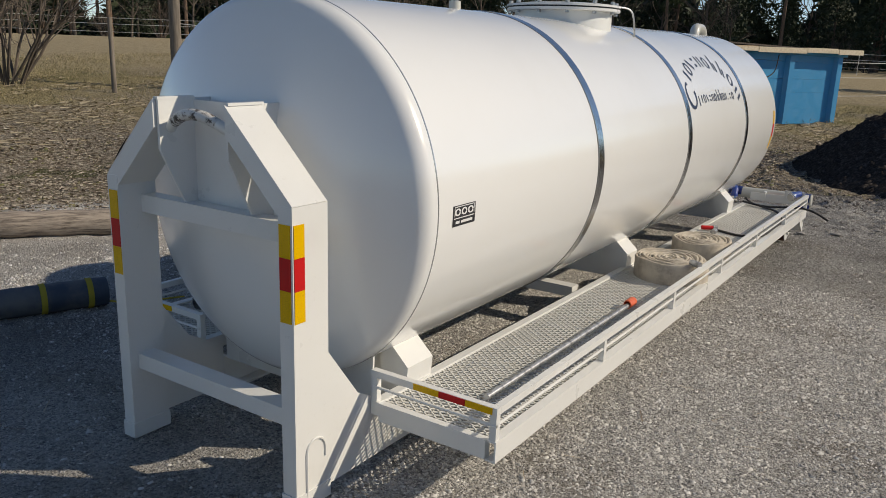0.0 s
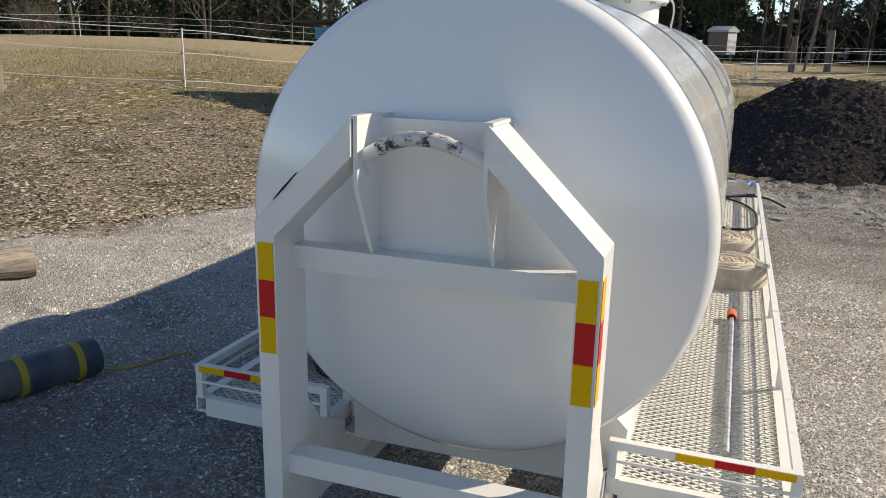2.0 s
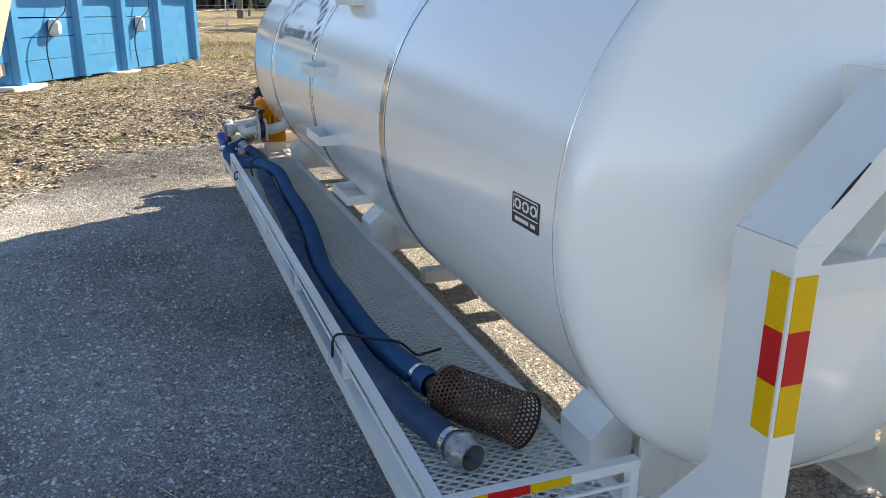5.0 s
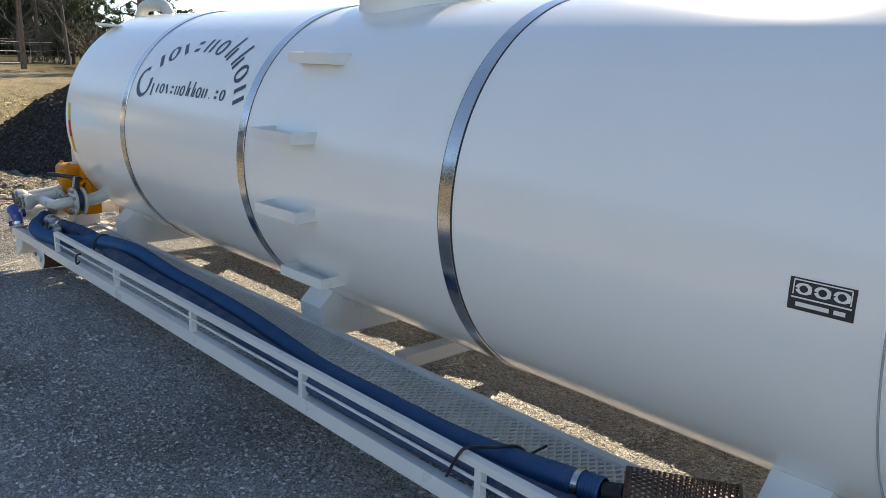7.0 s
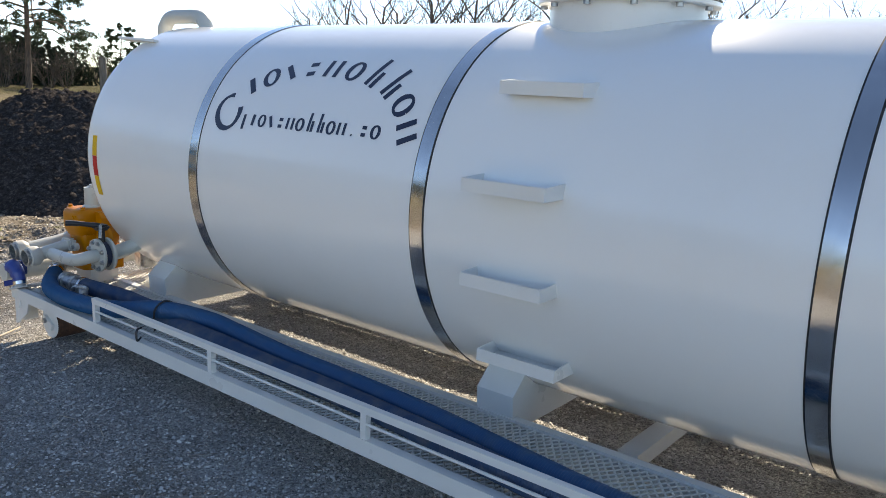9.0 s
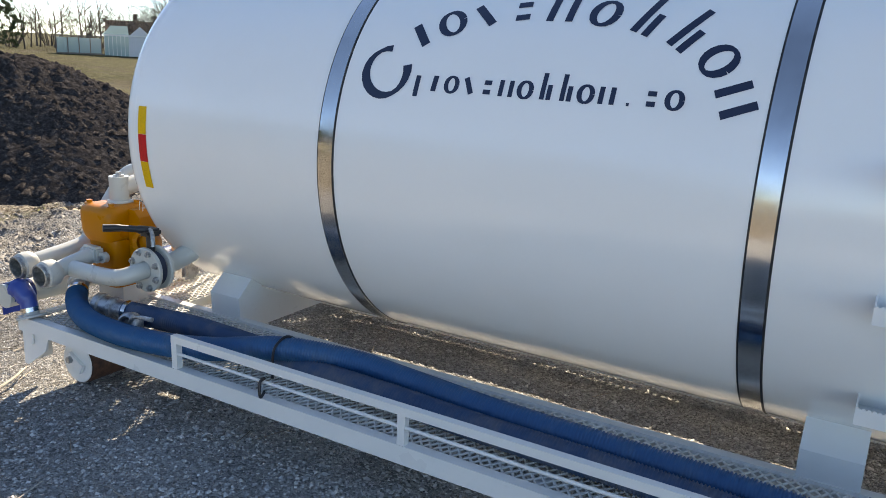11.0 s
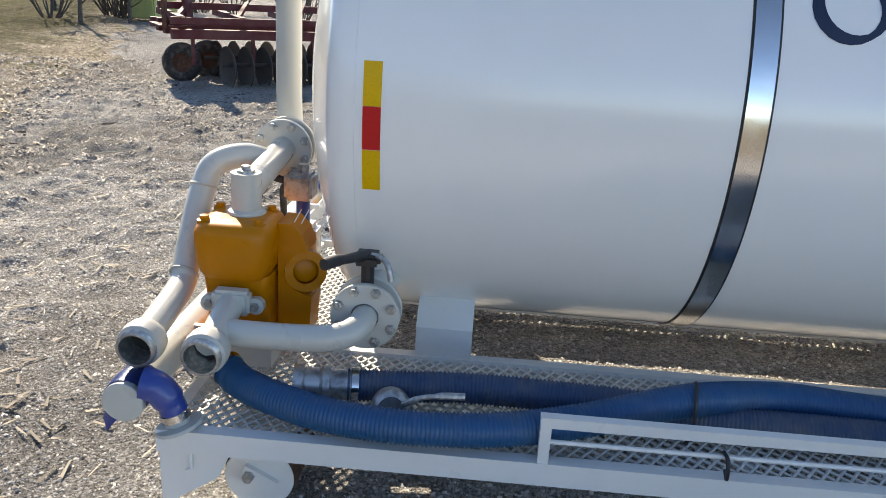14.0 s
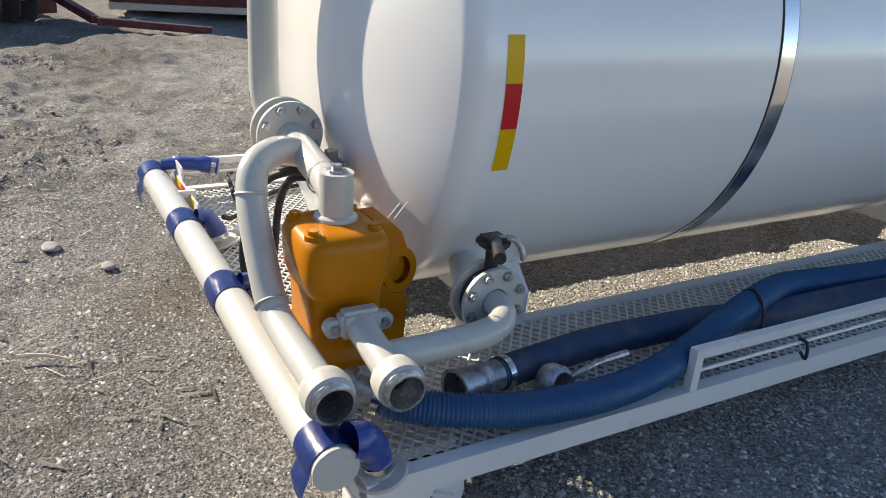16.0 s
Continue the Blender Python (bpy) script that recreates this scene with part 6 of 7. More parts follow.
part("back_wall", boxed(-2.0, 2.2, 2.4, 2.5, 0.0, 1.6), SHEDWHITE, gh)
placed(gh, (26.25, 41.6, 0.05), -38)
gh.scale = (0.58, 0.7, 0.69)
pv = thing("glass_pavilion", "low glazed garden frame on the lawn", "greenhouse")
for i in range(4):
    part("glass_panel", boxed(-1.8 + 0.9 * i, -0.96 + 0.9 * i, -0.03, 0.0, 0.1, 1.25), GLASS, pv)
for i in range(5):
    part("frame_post", boxed(-1.88 + 0.9 * i, -1.80 + 0.9 * i, -0.06, 0.04, 0.0, 1.35), GREYWOOD, pv)
part("top_beam", boxed(-1.9, 1.9, -0.06, 0.04, 1.35, 1.45), GREYWOOD, pv)
part("base_beam", boxed(-1.9, 1.9, -0.10, 0.08, -0.02, 0.10), GREYWOOD, pv)
placed(pv, (24.3, 43.0, 0.06), -35)
pv.scale = (0.62, 0.7, 0.69)
rh = thing("red_roof_house", "low dark red roofed house with a chimney behind the greenhouse", "house")
part("wall", boxed(-2.6, 2.6, 0, 3, -0.2, 1.35), CREAM, rh)
part("roof", prismed([(-0.3, 1.35), (1.5, 2.15), (3.3, 1.35)], "x", -2.8, 2.8), ROOFRED, rh)
part("chimney", boxed(-0.9, -0.6, 1.3, 1.7, 2.0, 2.65), ROOFRED, rh)
placed(rh, (36.2, 52.2, 0), -39)
sd = thing("garden_shed", "pale shed with a grey sheet roof at the field's far side", "shed")
# sun and shade put into the colours: darker wall, pale panel eastward
part("wall", boxed(-1.0, 1.0, 0, 1.4, 0, 2.0), GREYWOOD, sd)
part("side_panel", boxed(1.003, 1.03, 0.02, 1.38, 0.05, 1.98), SHEDWHITE, sd, "side panel coloured pale as if sunlit")
rf = bmesh.new()
prism(rf, [(-0.15, 2.01), (-0.15, 2.2), (0.7, 2.55), (1.55, 2.2), (1.55, 2.01)], "x", -1.12, 1.12)
part("roof", rf, SHEETROOF, sd)
part("door", boxed(-0.9, -0.1, -0.05, -0.003, 0.1, 1.8), GREYWOOD, sd)
placed(sd, (-1.15, 75.8, 0.75), -33)
vn = thing("parked_van", "small white van parked at the wood's edge", "van")
part("body", rounded(-2.3, 2.3, -0.9, 0.9, 0.35, 1.95, 0.22), SHEDWHITE, vn, "", True)
part("window_band", boxed(-1.9, 1.7, -0.93, -0.90, 1.2, 1.7), WINDOWDARK, vn)
for x in (-1.5, 1.5):
    part("wheel", tubed([(x, -0.92, 0.34), (x, -0.70, 0.34)], 0.34, 20), TYRE, vn, smooth=True)
placed(vn, (10.0, 99.0, 0), 12)
gb = thing("crate", "pale yellow-green plastic crate on the grass", "crate")
part("bin", rounded(-0.5, 0.5, -0.5, 0.5, 0.02, 0.75, 0.04), material("pale_green_plastic", (0.45, 0.47, 0.16), 0.5), gb, "", True)
part("rim", boxed(-0.53, 0.53, -0.53, 0.53, 0.70, 0.78), material("pale_rim_plastic", (0.50, 0.50, 0.25), 0.5), gb)
placed(gb, (20.6, 16.6, 0.05), -20)

# ---- trees ----
def tufts(centres, sizes, per, leaf, rng, flat=0.55):
    """Many small pointed leaves or needle sprays round centres; arrays of triangles."""
    c = np.repeat(np.asarray(centres), per, 0)
    s = np.repeat(np.asarray(sizes), per)[:, None]
    k = len(c)
    d = rng.normal(size=(k, 3))
    d /= np.linalg.norm(d, axis=1)[:, None]
    p = c + d * s * rng.uniform(0.25, 1.0, (k, 1)) * np.array([1, 1, flat])
    t = rng.normal(size=(k, 3)) + d * 0.7
    t /= np.linalg.norm(t, axis=1)[:, None]
    b = np.cross(t, rng.normal(size=(k, 3)))
    b /= np.linalg.norm(b, axis=1)[:, None] + 1e-9
    L = leaf * rng.uniform(0.6, 1.4, (k, 1))
    v = np.stack([p - b * L * 0.28, p + b * L * 0.28, p + t * L], 1).reshape(-1, 3)
    return v, np.arange(3 * k).reshape(-1, 3)


def branchy(bm, p, d, length, r, depth, rng, spread=0.55, kids=3, lift=0.12):
    """A limb and its forks, thinner each time."""
    k = 3
    pts, rad, q = [p], [r], p
    for i in range(k):
        d = (d + Vector(rng.normal(size=3)) * 0.14 + Vector((0, 0, lift * 0.4))).normalized()
        q = q + d * length / k
        pts.append(q), rad.append(r * (1 - 0.55 * (i + 1) / k))
    tube(bm, pts, rad, 5 if depth > 2 else 3, caps=False)
    if depth <= 0:
        return
    for i in range(kids):
        t = 0.35 + 0.65 * (i + rng.uniform(0, 1)) / kids
        j = min(k - 1, int(t * k))
        f = t * k - j
        at = pts[j].lerp(pts[j + 1], min(1, f))
        side = Vector(rng.normal(size=3))
        side = (side - d * side.dot(d)).normalized()
        branchy(bm, at, (d + side * spread * 1.6 + Vector((0, 0, lift))).normalized(), length * rng.uniform(0.5, 0.72), r * 0.5, depth - 1, rng, spread, kids, lift)


def pine(h, seed, bare=0.55, mat=None, leaf=0.30, per=46):
    rng = np.random.default_rng(seed)
    t = thing("pine_tree", "tall dark pine with a bare lower trunk", "tree", group="pines at the wood's edge")
    bm = bmesh.new()
    lean = rng.normal(size=2) * 0.03 * h
    line = [Vector((lean[0] * q * q, lean[1] * q * q, h * q - 0.2)) for q in np.linspace(0, 1, 7)]
    tube(bm, line, [h * 0.014 * (1 - 0.85 * q) + 0.02 for q in np.linspace(0, 1, 7)], 8)
    cs, ss = [], []
    for i in range(20):
        q = bare + (1 - bare) * (i + rng.uniform(0, 1)) / 20
        a = rng.uniform(0, 2 * math.pi)
        ln = h * (0.06 + 0.17 * (1 - (q - bare) / (1 - bare)) ** 0.7) * rng.uniform(0.6, 1.2)
        p = Vector((lean[0] * q * q, lean[1] * q * q, h * q))
        e = p + Vector((math.cos(a), math.sin(a), rng.uniform(-0.1, 0.35))) * ln
        m = p.lerp(e, 0.5) + Vector((0, 0, 0.05 * ln))
        tube(bm, [p, m, e], [0.05, 0.035, 0.015], 4, caps=False)
        for f in (0.55, 0.8, 1.0):
            cs.append(p.lerp(e, f) + Vector(rng.normal(size=3)) * 0.12 * ln), ss.append(h * 0.045 * rng.uniform(0.7, 1.3))
    cs.append(Vector((lean[0], lean[1], h))), ss.append(h * 0.05)
    part("trunk", bm, PINEBARK, t, smooth=True)
    v, f = tufts([tuple(c) for c in cs], ss, per, leaf, rng)
    part("crown", bulk("crown", v, f, mat or NEEDLE), None, t)
    return t


def loose_pine(h, seed, x, y, low=0.36, limbs=26, turn=20.0, leaf=0.12, mat=None, label="old pine with a wide loose crown and long arching limbs"):
    """An old pine with long arching limbs that are bare near the trunk."""
    rng = np.random.default_rng(seed)
    t = thing("pine_tree", label, "tree", group="pines at the wood's edge")
    bm = bmesh.new()
    line = [Vector((0.10 * math.sin(4 * q), 0.08 * math.cos(3 * q), h * q - 0.2)) for q in np.linspace(0, 1, 9)]
    tube(bm, line, [h * 0.0165 * (1 - 0.75 * q) for q in np.linspace(0, 1, 9)], 9)
    cs, ss = [], []
    for i in range(limbs):
        q = low + (0.98 - low) * (i + rng.uniform(0, 1)) / limbs
        a = 2.4 * i + rng.uniform(-0.5, 0.5)
        ln = h * (0.12 + 0.22 * min(1, (1 - q) * 2.2)) * rng.uniform(0.75, 1.15)
        p = Vector((0, 0, h * q))
        out = Vector((math.cos(a), math.sin(a), 0))
        droop = rng.uniform(0.15, 0.55) * (1.15 - q)
        limb = [p + out * ln * f + Vector((0, 0, ln * (0.42 * f - (0.42 + droop) * f * f))) + Vector(rng.normal(size=3)) * 0.05 * ln * f for f in (0, 0.25, 0.5, 0.75, 1.0)]
        tube(bm, limb, [h * (0.0055 * (1 - 0.8 * f) + 0.0006) for f in (0, 0.25, 0.5, 0.75, 1.0)], 5, caps=False)
        for k in range(9):
            f = 0.42 + 0.58 * (k + rng.uniform(0, 1)) / 9
            j = min(3, int(f * 4))
            s = limb[j].lerp(limb[j + 1], f * 4 - j)
            e = s + (out * 0.5 + Vector(rng.normal(size=3)) * 0.6 + Vector((0, 0, -0.15))) * ln * 0.22
            tube(bm, [s, s.lerp(e, 0.5) + Vector((0, 0, 0.03)), e], [h * 0.0014, h * 0.0010, h * 0.0005], 3, caps=False)
            for g in (0.6, 1.0):
                cs.append(tuple(s.lerp(e, g))), ss.append(h * rng.uniform(0.013, 0.030))
    part("trunk", bm, PINEBARK, t, smooth=True)
    v, f = tufts(cs, ss, 70, leaf, rng, 0.7)
    part("crown", bulk("crown", v, f, mat or NEEDLE), None, t)
    t.matrix_basis = pose(x, y, float(rise(x, y)), 0, 0, turn)
    return t


def spruce(h, seed):
    rng = np.random.default_rng(seed)
    t = thing("spruce_tree", "dense dark green spruce", "tree", group="spruces at the wood's edge")
    part("trunk", tubed([(0, 0, -0.2), (0, 0, h * 0.95)], [0.16, 0.02], 8), BARK, t, smooth=True)
    cs, ss = [], []
    for i in range(70):
        q = 0.06 + 0.94 * i / 70
        w = h * 0.19 * (1 - q) ** 0.85 + 0.1
        for k in range(3):
            a = rng.uniform(0, 2 * math.pi)
            cs.append((w * math.cos(a) * 0.7, w * math.sin(a) * 0.7, h * q)), ss.append(w * 0.5 + 0.12)
    v, f = tufts(cs, ss, 18, 0.34, rng, 0.35)
    part("crown", bulk("crown", v, f, SPRUCE), None, t)
    return t


def bare_tree(h, seed, label="leafless grey-brown tree at the wood", name="bare_tree", depth=4, group="bare trees"):
    rng = np.random.default_rng(seed)
    t = thing(name, label, "tree", group=group)
    bm = bmesh.new()
    line = [Vector((0.02 * h * math.sin(3 * q + seed), 0.02 * h * math.cos(2 * q + seed), h * 0.62 * q - 0.15)) for q in np.linspace(0, 1, 6)]
    tube(bm, line, [h * 0.016 * (1 - 0.6 * q) for q in np.linspace(0, 1, 6)], 7)
    part("trunk", bm, BARK, t, smooth=True)
    bm = bmesh.new()
    for i in range(8):
        q = 0.35 + 0.65 * i / 7
        p = line[min(5, int(q * 5))]
        a = rng.uniform(0, 2 * math.pi)
        branchy(bm, p, Vector((math.cos(a), math.sin(a), 0.9)).normalized(), h * rng.uniform(0.2, 0.34), h * 0.0065, depth - 1, rng, 0.5, 3, 0.15)
    part("crown", bm, BARK, t)
    return t


def shrub(h, seed, label="leafless brown shrub in dry grass"):
    rng = np.random.default_rng(seed)
    t = thing("bare_shrub", label, "shrub", group="bare shrubs")
    bm = bmesh.new()
    for i in range(16):
        a = rng.uniform(0, 2 * math.pi)
        branchy(bm, Vector((0.25 * math.cos(a), 0.25 * math.sin(a), -0.05)), Vector((math.cos(a) * 0.6, math.sin(a) * 0.6, 1)).normalized(), h * rng.uniform(0.5, 0.8), 0.03, 3, rng, 0.45, 3, 0.1)
    part("crown", bm, BARK, t)
    return t


rnd = np.random.default_rng(11)
pines = [pine(14.0, 1), pine(16.5, 2), pine(12.5, 3, 0.45)]
spruces = [spruce(11.0, 4), spruce(13.5, 5)]
bares = [bare_tree(12.0, 6), bare_tree(10.0, 7), bare_tree(9.0, 8)]
shrubs = [shrub(3.0, 9), shrub(2.4, 10)]
# the first of each kind takes a place of its own, the rest are copies
spots = {"pine": [], "spruce": [], "bare": [], "shrub": []}


def ring(yaw0, yaw1, d0, d1, count, kinds):
    for i in range(count):
        yaw = radians(yaw0 + (yaw1 - yaw0) * (i + rnd.uniform(0, 1)) / count)
        dist = rnd.uniform(d0, d1)
        spots[kinds[int(rnd.integers(len(kinds)))]].append((-math.sin(yaw) * dist, math.cos(yaw) * dist, rnd.uniform(0.75, 1.25), rnd.uniform(0, 360)))


ring(-18, 75, 84, 98, 66, ("pine", "spruce", "bare", "spruce", "pine"))
ring(-18, 75, 98, 125, 64, ("pine", "spruce", "spruce"))
ring(20, 75, 74, 84, 26, ("bare", "shrub", "bare"))
ring(-12, 20, 78, 86, 16, ("shrub", "pine", "bare"))
ring(-17, -12, 52, 75, 8, ("shrub", "pine", "shrub", "bare", "spruce"))
ring(-26, -17, 62, 75, 9, ("shrub",))
ring(-82, -38, 62, 88, 46, ("bare",))
ring(-62, -48, 26, 32, 6, ("shrub",))
loose_pine(9.4, 51, 14.1, 41.9, 0.27, 34, 20, 0.10)
loose_pine(3.3, 32, 16.9, 38.4, 0.12, 22, 70, 0.055, label="small dark pine with flat loose layers of needles")
bush = loose_pine(2.6, 53, 16.2, 46.6, 0.06, 30, 0, 0.075, SPRUCE, "low dark bushy pine at the field's edge")
for yaw, dist, s in ((-21.4, 52, 1.15), (-22.3, 49, 1.0), (-22.9, 51, 1.15), (-24.3, 50, 0.95), (-25.0, 49, 0.85), (-25.7, 52, 0.75), (-26.5, 51, 0.55), (-27.2, 52, 0.45)):
    copy_thing(bush, pose(-3.3 - math.sin(radians(yaw)) * dist, 1.5 + math.cos(radians(yaw)) * dist, 0.6, 0, 0, 700 * s) @ Matrix.Scale(s, 4))
for yaw, dist, s in ((-20.6, 47, 0.9), (-21.8, 45, 0.8), (-22.6, 48, 0.85), (-24.4, 46, 0.7), (-25.4, 47, 0.6)):
    spots["shrub"].append((-3.3 - math.sin(radians(yaw)) * dist, 1.5 + math.cos(radians(yaw)) * dist, s, 900 * s))
spots["pine"] += [(9.0, 44, 0.7, 10)]
spots["bare"] += [(30, 14, 0.72, 80), (34, 18, 0.65, 150), (38, 34, 0.7, 250)]
spots["bare"] += [(17.6, 17.2, 0.42, 33), (19.2, 16.6, 0.38, 120), (27, 23.5, 0.6, 200)]
for i in range(15):
    yaw = radians(-31.5 - 6.3 * (i + rnd.uniform(0, 1)) / 15)
    dist = rnd.uniform(54, 66)
    spots["bare"].append((-3.3 - math.sin(yaw) * dist, 3.7 + math.cos(yaw) * dist, rnd.uniform(0.30, 0.42), rnd.uniform(0, 360)))
for i in range(9):
    yaw = radians(-39.2 - 4.5 * (i + rnd.uniform(0, 1)) / 9)
    dist = rnd.uniform(48, 56)
    spots["shrub"].append((-3.3 - math.sin(yaw) * dist, 3.7 + math.cos(yaw) * dist, rnd.uniform(0.9, 1.15) * (1.5 if yaw < radians(-40.3) else 1.0), rnd.uniform(0, 360)))
for i in range(10):
    yaw = radians(-31 - 14 * (i + rnd.uniform(0, 1)) / 10)
    dist = rnd.uniform(58, 70)
    spots["shrub"].append((-3.3 - math.sin(yaw) * dist, 3.7 + math.cos(yaw) * dist, rnd.uniform(0.9, 1.2), rnd.uniform(0, 360)))
spots["shrub"] += [(18.2, 18.4, 0.8, 10), (20.5, 17.5, 0.7, 70), (-17.4, 8.2, 1.45, 15), (-18.6, 7.4, 1.35, 140), (21.0, 18.0, 0.9, 60)]
for kind, made in (("pine", pines), ("spruce", spruces), ("bare", bares), ("shrub", shrubs)):
    for i, (x, y, s, turn) in enumerate(spots[kind]):
        m = pose(x, y, 0.02 + float(rise(x, y)), 0, 0, turn)
        if i < len(made):
            ob = made[i]
            ob.scale = (s, s, s)
            ob.matrix_basis = m @ Matrix.Diagonal((s, s, s, 1))
        else:
            src = made[i % len(made)]
            keep = src.scale.copy()
            src.scale = (s, s, s)
            copy_thing(src, m)
            src.scale = keep

for ob in scene.objects:
    if ob.parent is None and ob.name.split(".")[0] in ("wooden_pole", "utility_pole", "house", "red_roof_house", "greenhouse", "glass_pavilion", "clothes_dryer", "garden_chair", "garden_shed", "parked_van", "crate"):
        ob.location.z += float(rise(ob.location.x, ob.location.y))
# the wood's dark inside, too dense to tell trees apart
k = 26000
yaw, dist = np.radians(rnd.uniform(-18, 80, k)), rnd.uniform(96, 135, k)
hgt = rnd.uniform(0, 1, k) ** 1.1 * (7.5 + 3.5 * np.sin(yaw * 23) + 2.0 * np.sin(yaw * 61))
v, f = tufts(np.stack([-np.sin(yaw) * dist, np.cos(yaw) * dist, hgt + 1.2], -1), np.full(k, 0.8), 2, 1.25, rnd, 1.0)
tagged(new("far_wood", bulk("far_wood", v, f, SPRUCE)), "dense dark wood behind the field", "wood", kind="stuff")

# ---- loose cover: gravel stones, litter, grass ----
def scatter_mesh(name, base_v, base_f, pos, size, rng, mat, squash=None, upright=False, label="", category=""):
    """One mesh of many small turned copies of a base shape."""
    k = len(pos)
    if upright:
        a = rng.uniform(0, 2 * np.pi, k)
        lean = rng.normal(0, 0.45, (k, 2))
        Rm = np.zeros((k, 3, 3))
        Rm[:, 0, 0], Rm[:, 0, 1], Rm[:, 1, 0], Rm[:, 1, 1] = np.cos(a), -np.sin(a), np.sin(a), np.cos(a)
        Rm[:, 0, 2], Rm[:, 1, 2], Rm[:, 2, 2] = lean[:, 0], lean[:, 1], 1
    else:
        qn = rng.normal(size=(k, 4))
        qn /= np.linalg.norm(qn, axis=1)[:, None]
        w, x, y, z = qn.T
        Rm = np.stack([1 - 2 * (y * y + z * z), 2 * (x * y - z * w), 2 * (x * z + y * w), 2 * (x * y + z * w), 1 - 2 * (x * x + z * z), 2 * (y * z - x * w),
                       2 * (x * z - y * w), 2 * (y * z + x * w), 1 - 2 * (x * x + y * y)], -1).reshape(k, 3, 3)
    sc = np.asarray(size)[:, None, None] * (squash if squash is not None else 1.0)
    V = np.einsum("kij,kvj->kvi", Rm, base_v[None] * sc) + np.asarray(pos)[:, None, :]
    F = (base_f[None] + (np.arange(k) * len(base_v))[:, None, None]).reshape(-1, base_f.shape[1])
    me = bulk(name, V.reshape(-1, 3), F, mat)
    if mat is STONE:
        a = me.attributes.new("dirt_shade", "FLOAT", "POINT")
        a.data.foreach_set("value", np.repeat(dirt_and_shade(np.asarray(pos)[:, 0], np.asarray(pos)[:, 1]), len(base_v)).astype(np.float32))
    ob = new(name, me)
    return tagged(ob, label, category, kind="stuff")


rng = np.random.default_rng(5)


def yard(count, x0, x1, y0, y1, keep):
    x, y = rng.uniform(x0, x1, count), rng.uniform(y0, y1, count)
    ok = keep(x, y)
    return x[ok], y[ok]


# a half-buried chip of stone: an uneven ridge over a four-sided foot
stone_v = np.array([[-1.0, -0.75, -0.3], [0.9, -0.85, -0.3], [1.05, 0.7, -0.3], [-0.85, 0.8, -0.3], [-0.40, 0.1, 0.62], [0.45, -0.15, 0.48]])
stone_f = np.array([[0, 1, 5], [0, 5, 4], [1, 2, 5], [2, 3, 4], [2, 4, 5], [3, 0, 4]])
xs, ys = [], []
for c, b in ((80000, (-6.0, 4.6, -1.6, 9.8)), (40000, (-3.6, -1.0, 0.5, 7.8)), (60000, (-2.4, 3.4, 6.9, 9.8)), (80000, (0.5, 4.2, -0.9, 5.0)), (30000, (-1.2, 0.6, 0.3, 6.6)), (26000, (3.0, 12.0, 1.0, 12.5))):
    x, y = yard(c, *b, lambda x, y: edge_distance(x, y) < 0.4 * np.sin(3 * x + 2 * y) + 0.2)
    xs.append(x), ys.append(y)
x, y = np.concatenate(xs), np.concatenate(ys)
size = np.clip(rng.lognormal(np.log(0.0058), 0.42, len(x)), 0.003, 0.016) * np.where(y > 6.9, 0.78, 1.0)
scatter_mesh("gravel", stone_v, stone_f, np.stack([x, y, relief(x, y)], -1), size, rng, STONE, upright=True, label="loose crushed gravel stones over the yard", category="gravel")
clod_p = np.stack([mx_.ravel()[pick] + 2.55, my_.ravel()[pick] + 14.1, mz_.ravel()[pick]], -1)
clod_p = clod_p[clod_p[:, 2] > 0.02]
scatter_mesh("soil_clods", stone_v, stone_f, clod_p, np.clip(rng.lognormal(np.log(0.016), 0.65, len(clod_p)), 0.006, 0.075), rng, SOIL, upright=True, label="dark crumbs and clods of bark soil on the mound", category="soil")
leaf_v = np.array([[-0.5, -0.25, 0], [0.5, -0.2, 0.12], [0.45, 0.25, 0.0], [-0.5, 0.2, 0.14]], float)
leaf_f = np.array([[0, 1, 2, 3]])
x, y = yard(150000, -16, 14, -2, 19, lambda x, y: (edge_distance(x, y) > -0.25 + 0.3 * np.sin(2.3 * x)) & (edge_distance(x, y) < rng.uniform(0.2, 10.0, len(x))) & ((x < 0) | (rng.uniform(0, 1, len(x)) < 0.30)))
size = rng.uniform(0.02, 0.10, len(x)) * np.where(x > 0, 0.6, 1.0)
scatter_mesh("leaf_litter", leaf_v, leaf_f, np.stack([x, y, relief(x, y) + 0.006], -1), size, rng, LITTER, squash=np.array([1, 0.65, 0.9]), upright=True, label="dead leaves and bark chips along the yard's edge", category="litter")
x, y = yard(60000, -16, 3, -1, 17, lambda x, y: (edge_distance(x, y) > -0.1 + 0.3 * np.sin(2.3 * x)) & (edge_distance(x, y) < rng.uniform(0.5, 9.0, len(x))) & (patchy(x * 1.5, y * 1.5, 22) > -0.5))
size = np.clip(rng.lognormal(np.log(0.014), 0.5, len(x)), 0.006, 0.038)
scatter_mesh("litter_lumps", stone_v, stone_f, np.stack([x, y, relief(x, y)], -1), size, rng, CHUNK, upright=True, label="lumps of bark, moss and pale stones along the yard's edge", category="litter")
x, y = yard(900, -4.5, 4, -1, 9.5, lambda x, y: edge_distance(x, y) < 0)
scatter_mesh("twigs", np.array([[-0.5, -0.02, 0], [0.5, -0.02, 0.02], [0.5, 0.02, 0.02], [-0.5, 0.02, 0]], float), leaf_f, np.stack([x, y, relief(x, y) + 0.009], -1), rng.uniform(0.03, 0.14, len(x)), rng, LITTER, upright=True, squash=np.array([1, 1, 0.1]), label="thin dry twigs on the gravel", category="twigs")
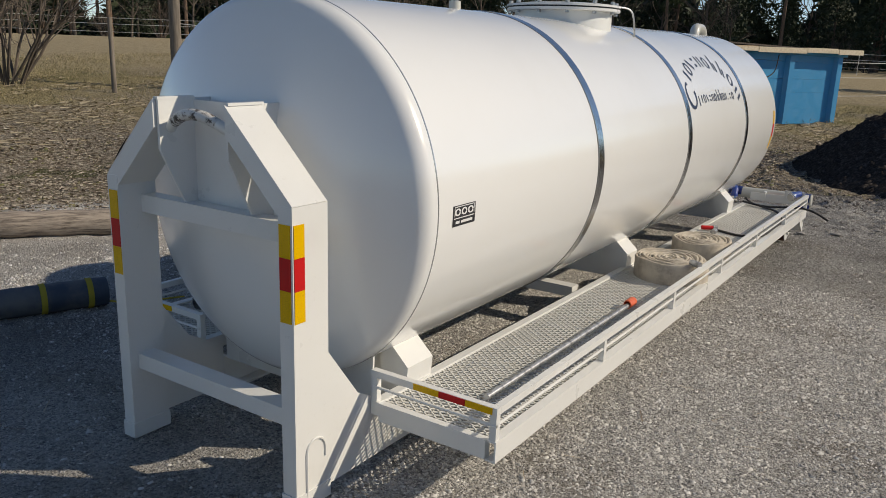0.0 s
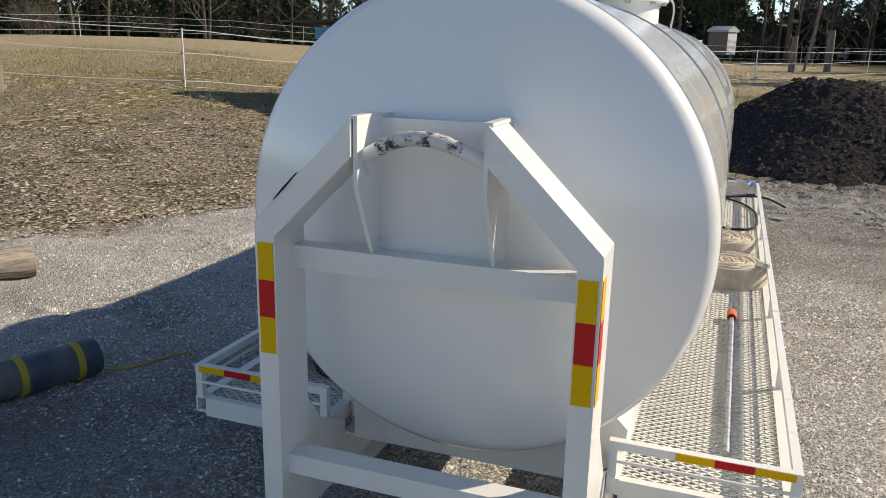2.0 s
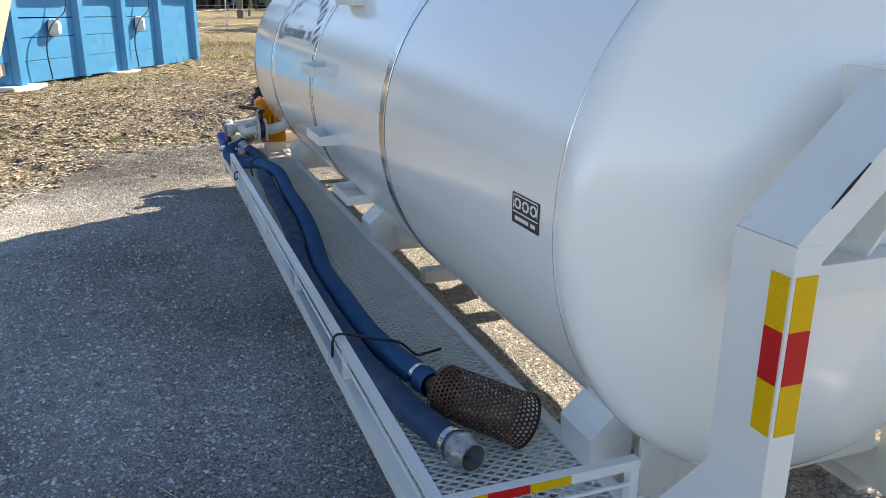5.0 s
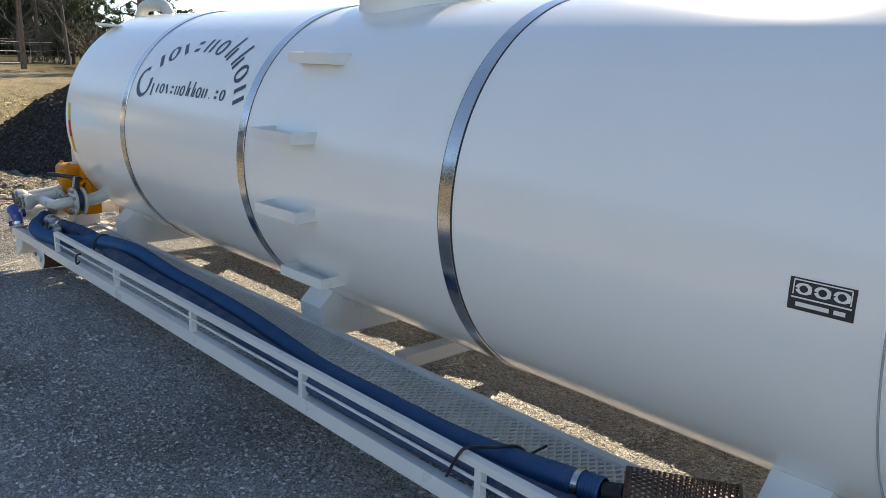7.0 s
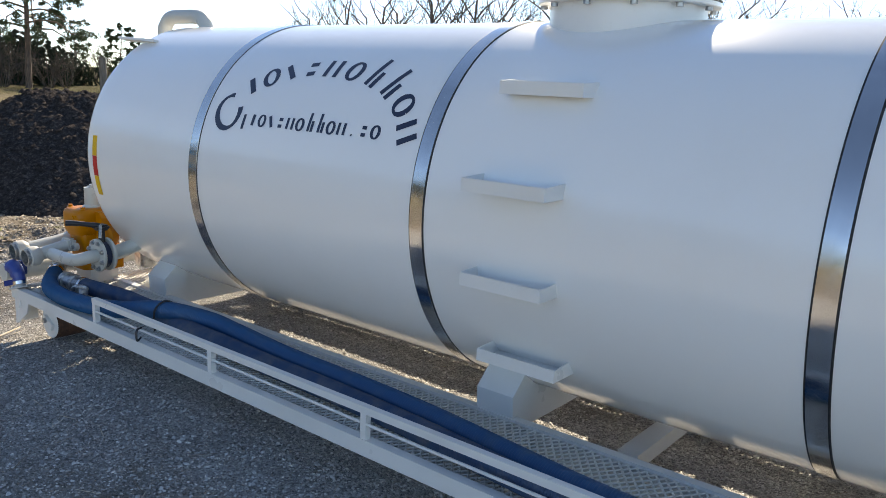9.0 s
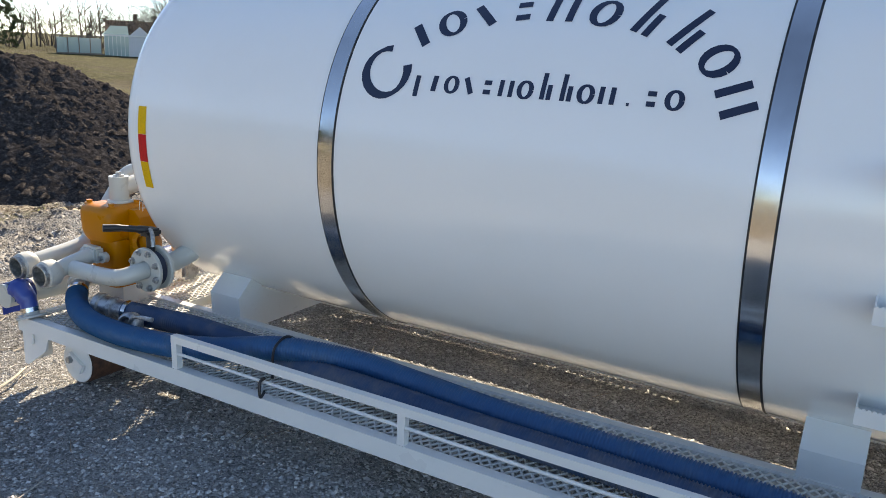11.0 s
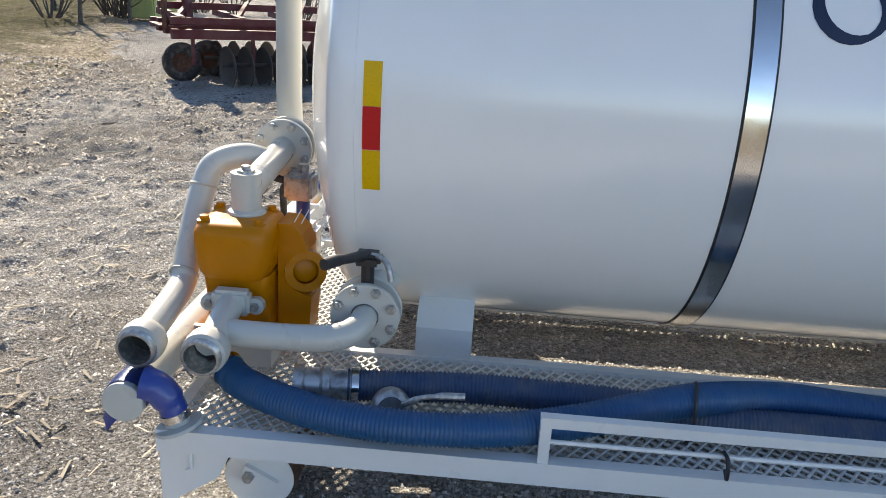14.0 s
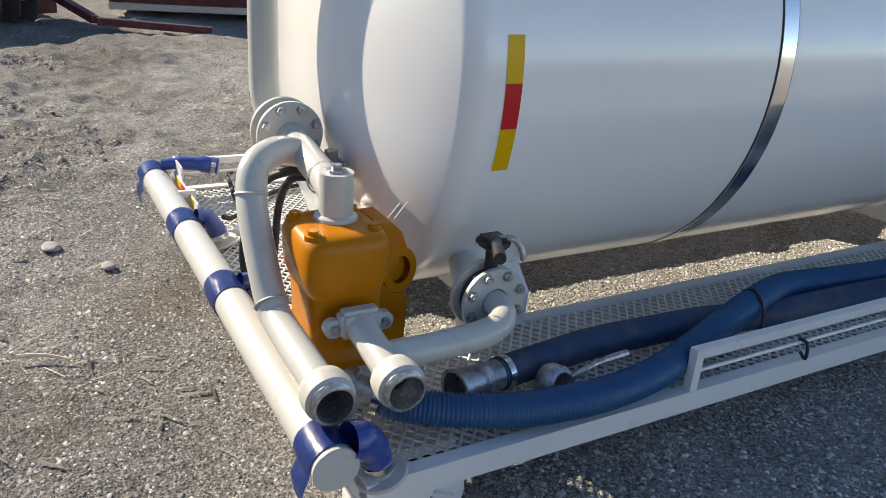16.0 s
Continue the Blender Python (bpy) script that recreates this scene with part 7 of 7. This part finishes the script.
x, y = yard(120000, -1.5, 10, 7.2, 16, lambda x, y: (edge_distance(x, y) < 6) & (patchy(x * 0.9, y * 0.9, 31) + 0.6 * patchy(x * 2.6, y * 2.6, 32) + rng.uniform(-0.35, 0.35, len(x)) + 0.55 * np.clip(edge_distance(x, y) + 1, 0, 1) > 0.48))
scatter_mesh("earth_clods", stone_v, stone_f, np.stack([x, y, relief(x, y)], -1), np.clip(rng.lognormal(np.log(0.0085), 0.6, len(x)), 0.004, 0.034), rng, CLOD, upright=True, label="clumps of trodden dark earth on the gravel", category="soil")
x, y = yard(4500, -3.5, 9, 7.0, 13, lambda x, y: (edge_distance(x, y) < 0) & (patchy(x * 1.1, y * 1.1, 12) + 0.5 * patchy(x * 3, y * 3, 13) > -0.25))
scatter_mesh("wood_chips", leaf_v, leaf_f, np.stack([x, y, relief(x, y) + 0.008], -1), rng.uniform(0.02, 0.11, len(x)), rng, CHIP, squash=np.array([1, 0.22, 0.5]), upright=True, label="pale and dark straw and wood chips trodden into the gravel", category="litter")
x, y = yard(26000, -26, 4, 2, 24, lambda x, y: (edge_distance(x, y) > rng.uniform(2.5, 7.0, len(x))) & (edge_distance(x, y) < 15) & (patchy(x * 0.7, y * 0.7, 15) + 0.6 * patchy(x * 2.1, y * 2.1, 16) > -0.1))
scatter_mesh("straw", leaf_v, leaf_f, np.stack([x, y, relief(x, y) + 0.02], -1), rng.uniform(0.08, 0.32, len(x)), rng, STRAW, squash=np.array([1, 0.07, 0.5]), upright=True, label="dry pale straw lying over the field's grass", category="straw")
blade_v = np.array([[-0.03, 0, 0], [0.03, 0, 0], [0.10, 0.05, 0.6], [0.32, 0.10, 1.0]], float)
blade_f = np.array([[0, 1, 2], [0, 2, 3]])
xs, ys = [], []
for c, b in ((130000, (-26, 6, 1, 26)), (60000, (-10, 2, 4, 16)), (30000, (4, 26, 11, 40))):
    x, y = yard(c, *b, lambda x, y: (edge_distance(x, y) > rng.uniform(6.0, 13.0, len(x))) & (np.sin(0.9 * x + 0.3) * np.sin(0.8 * y) + rng.uniform(-1, 1, len(x)) > -0.15))
    xs.append(x), ys.append(y)
x, y = np.concatenate(xs), np.concatenate(ys)
scatter_mesh("grass", blade_v, blade_f, np.stack([x, y, relief(x, y)], -1), rng.uniform(0.05, 0.17, len(x)) * np.where(x > 3, 0.35, 1.0), rng, BLADE, upright=True, label="short dry and greenish grass of the field", category="grass")
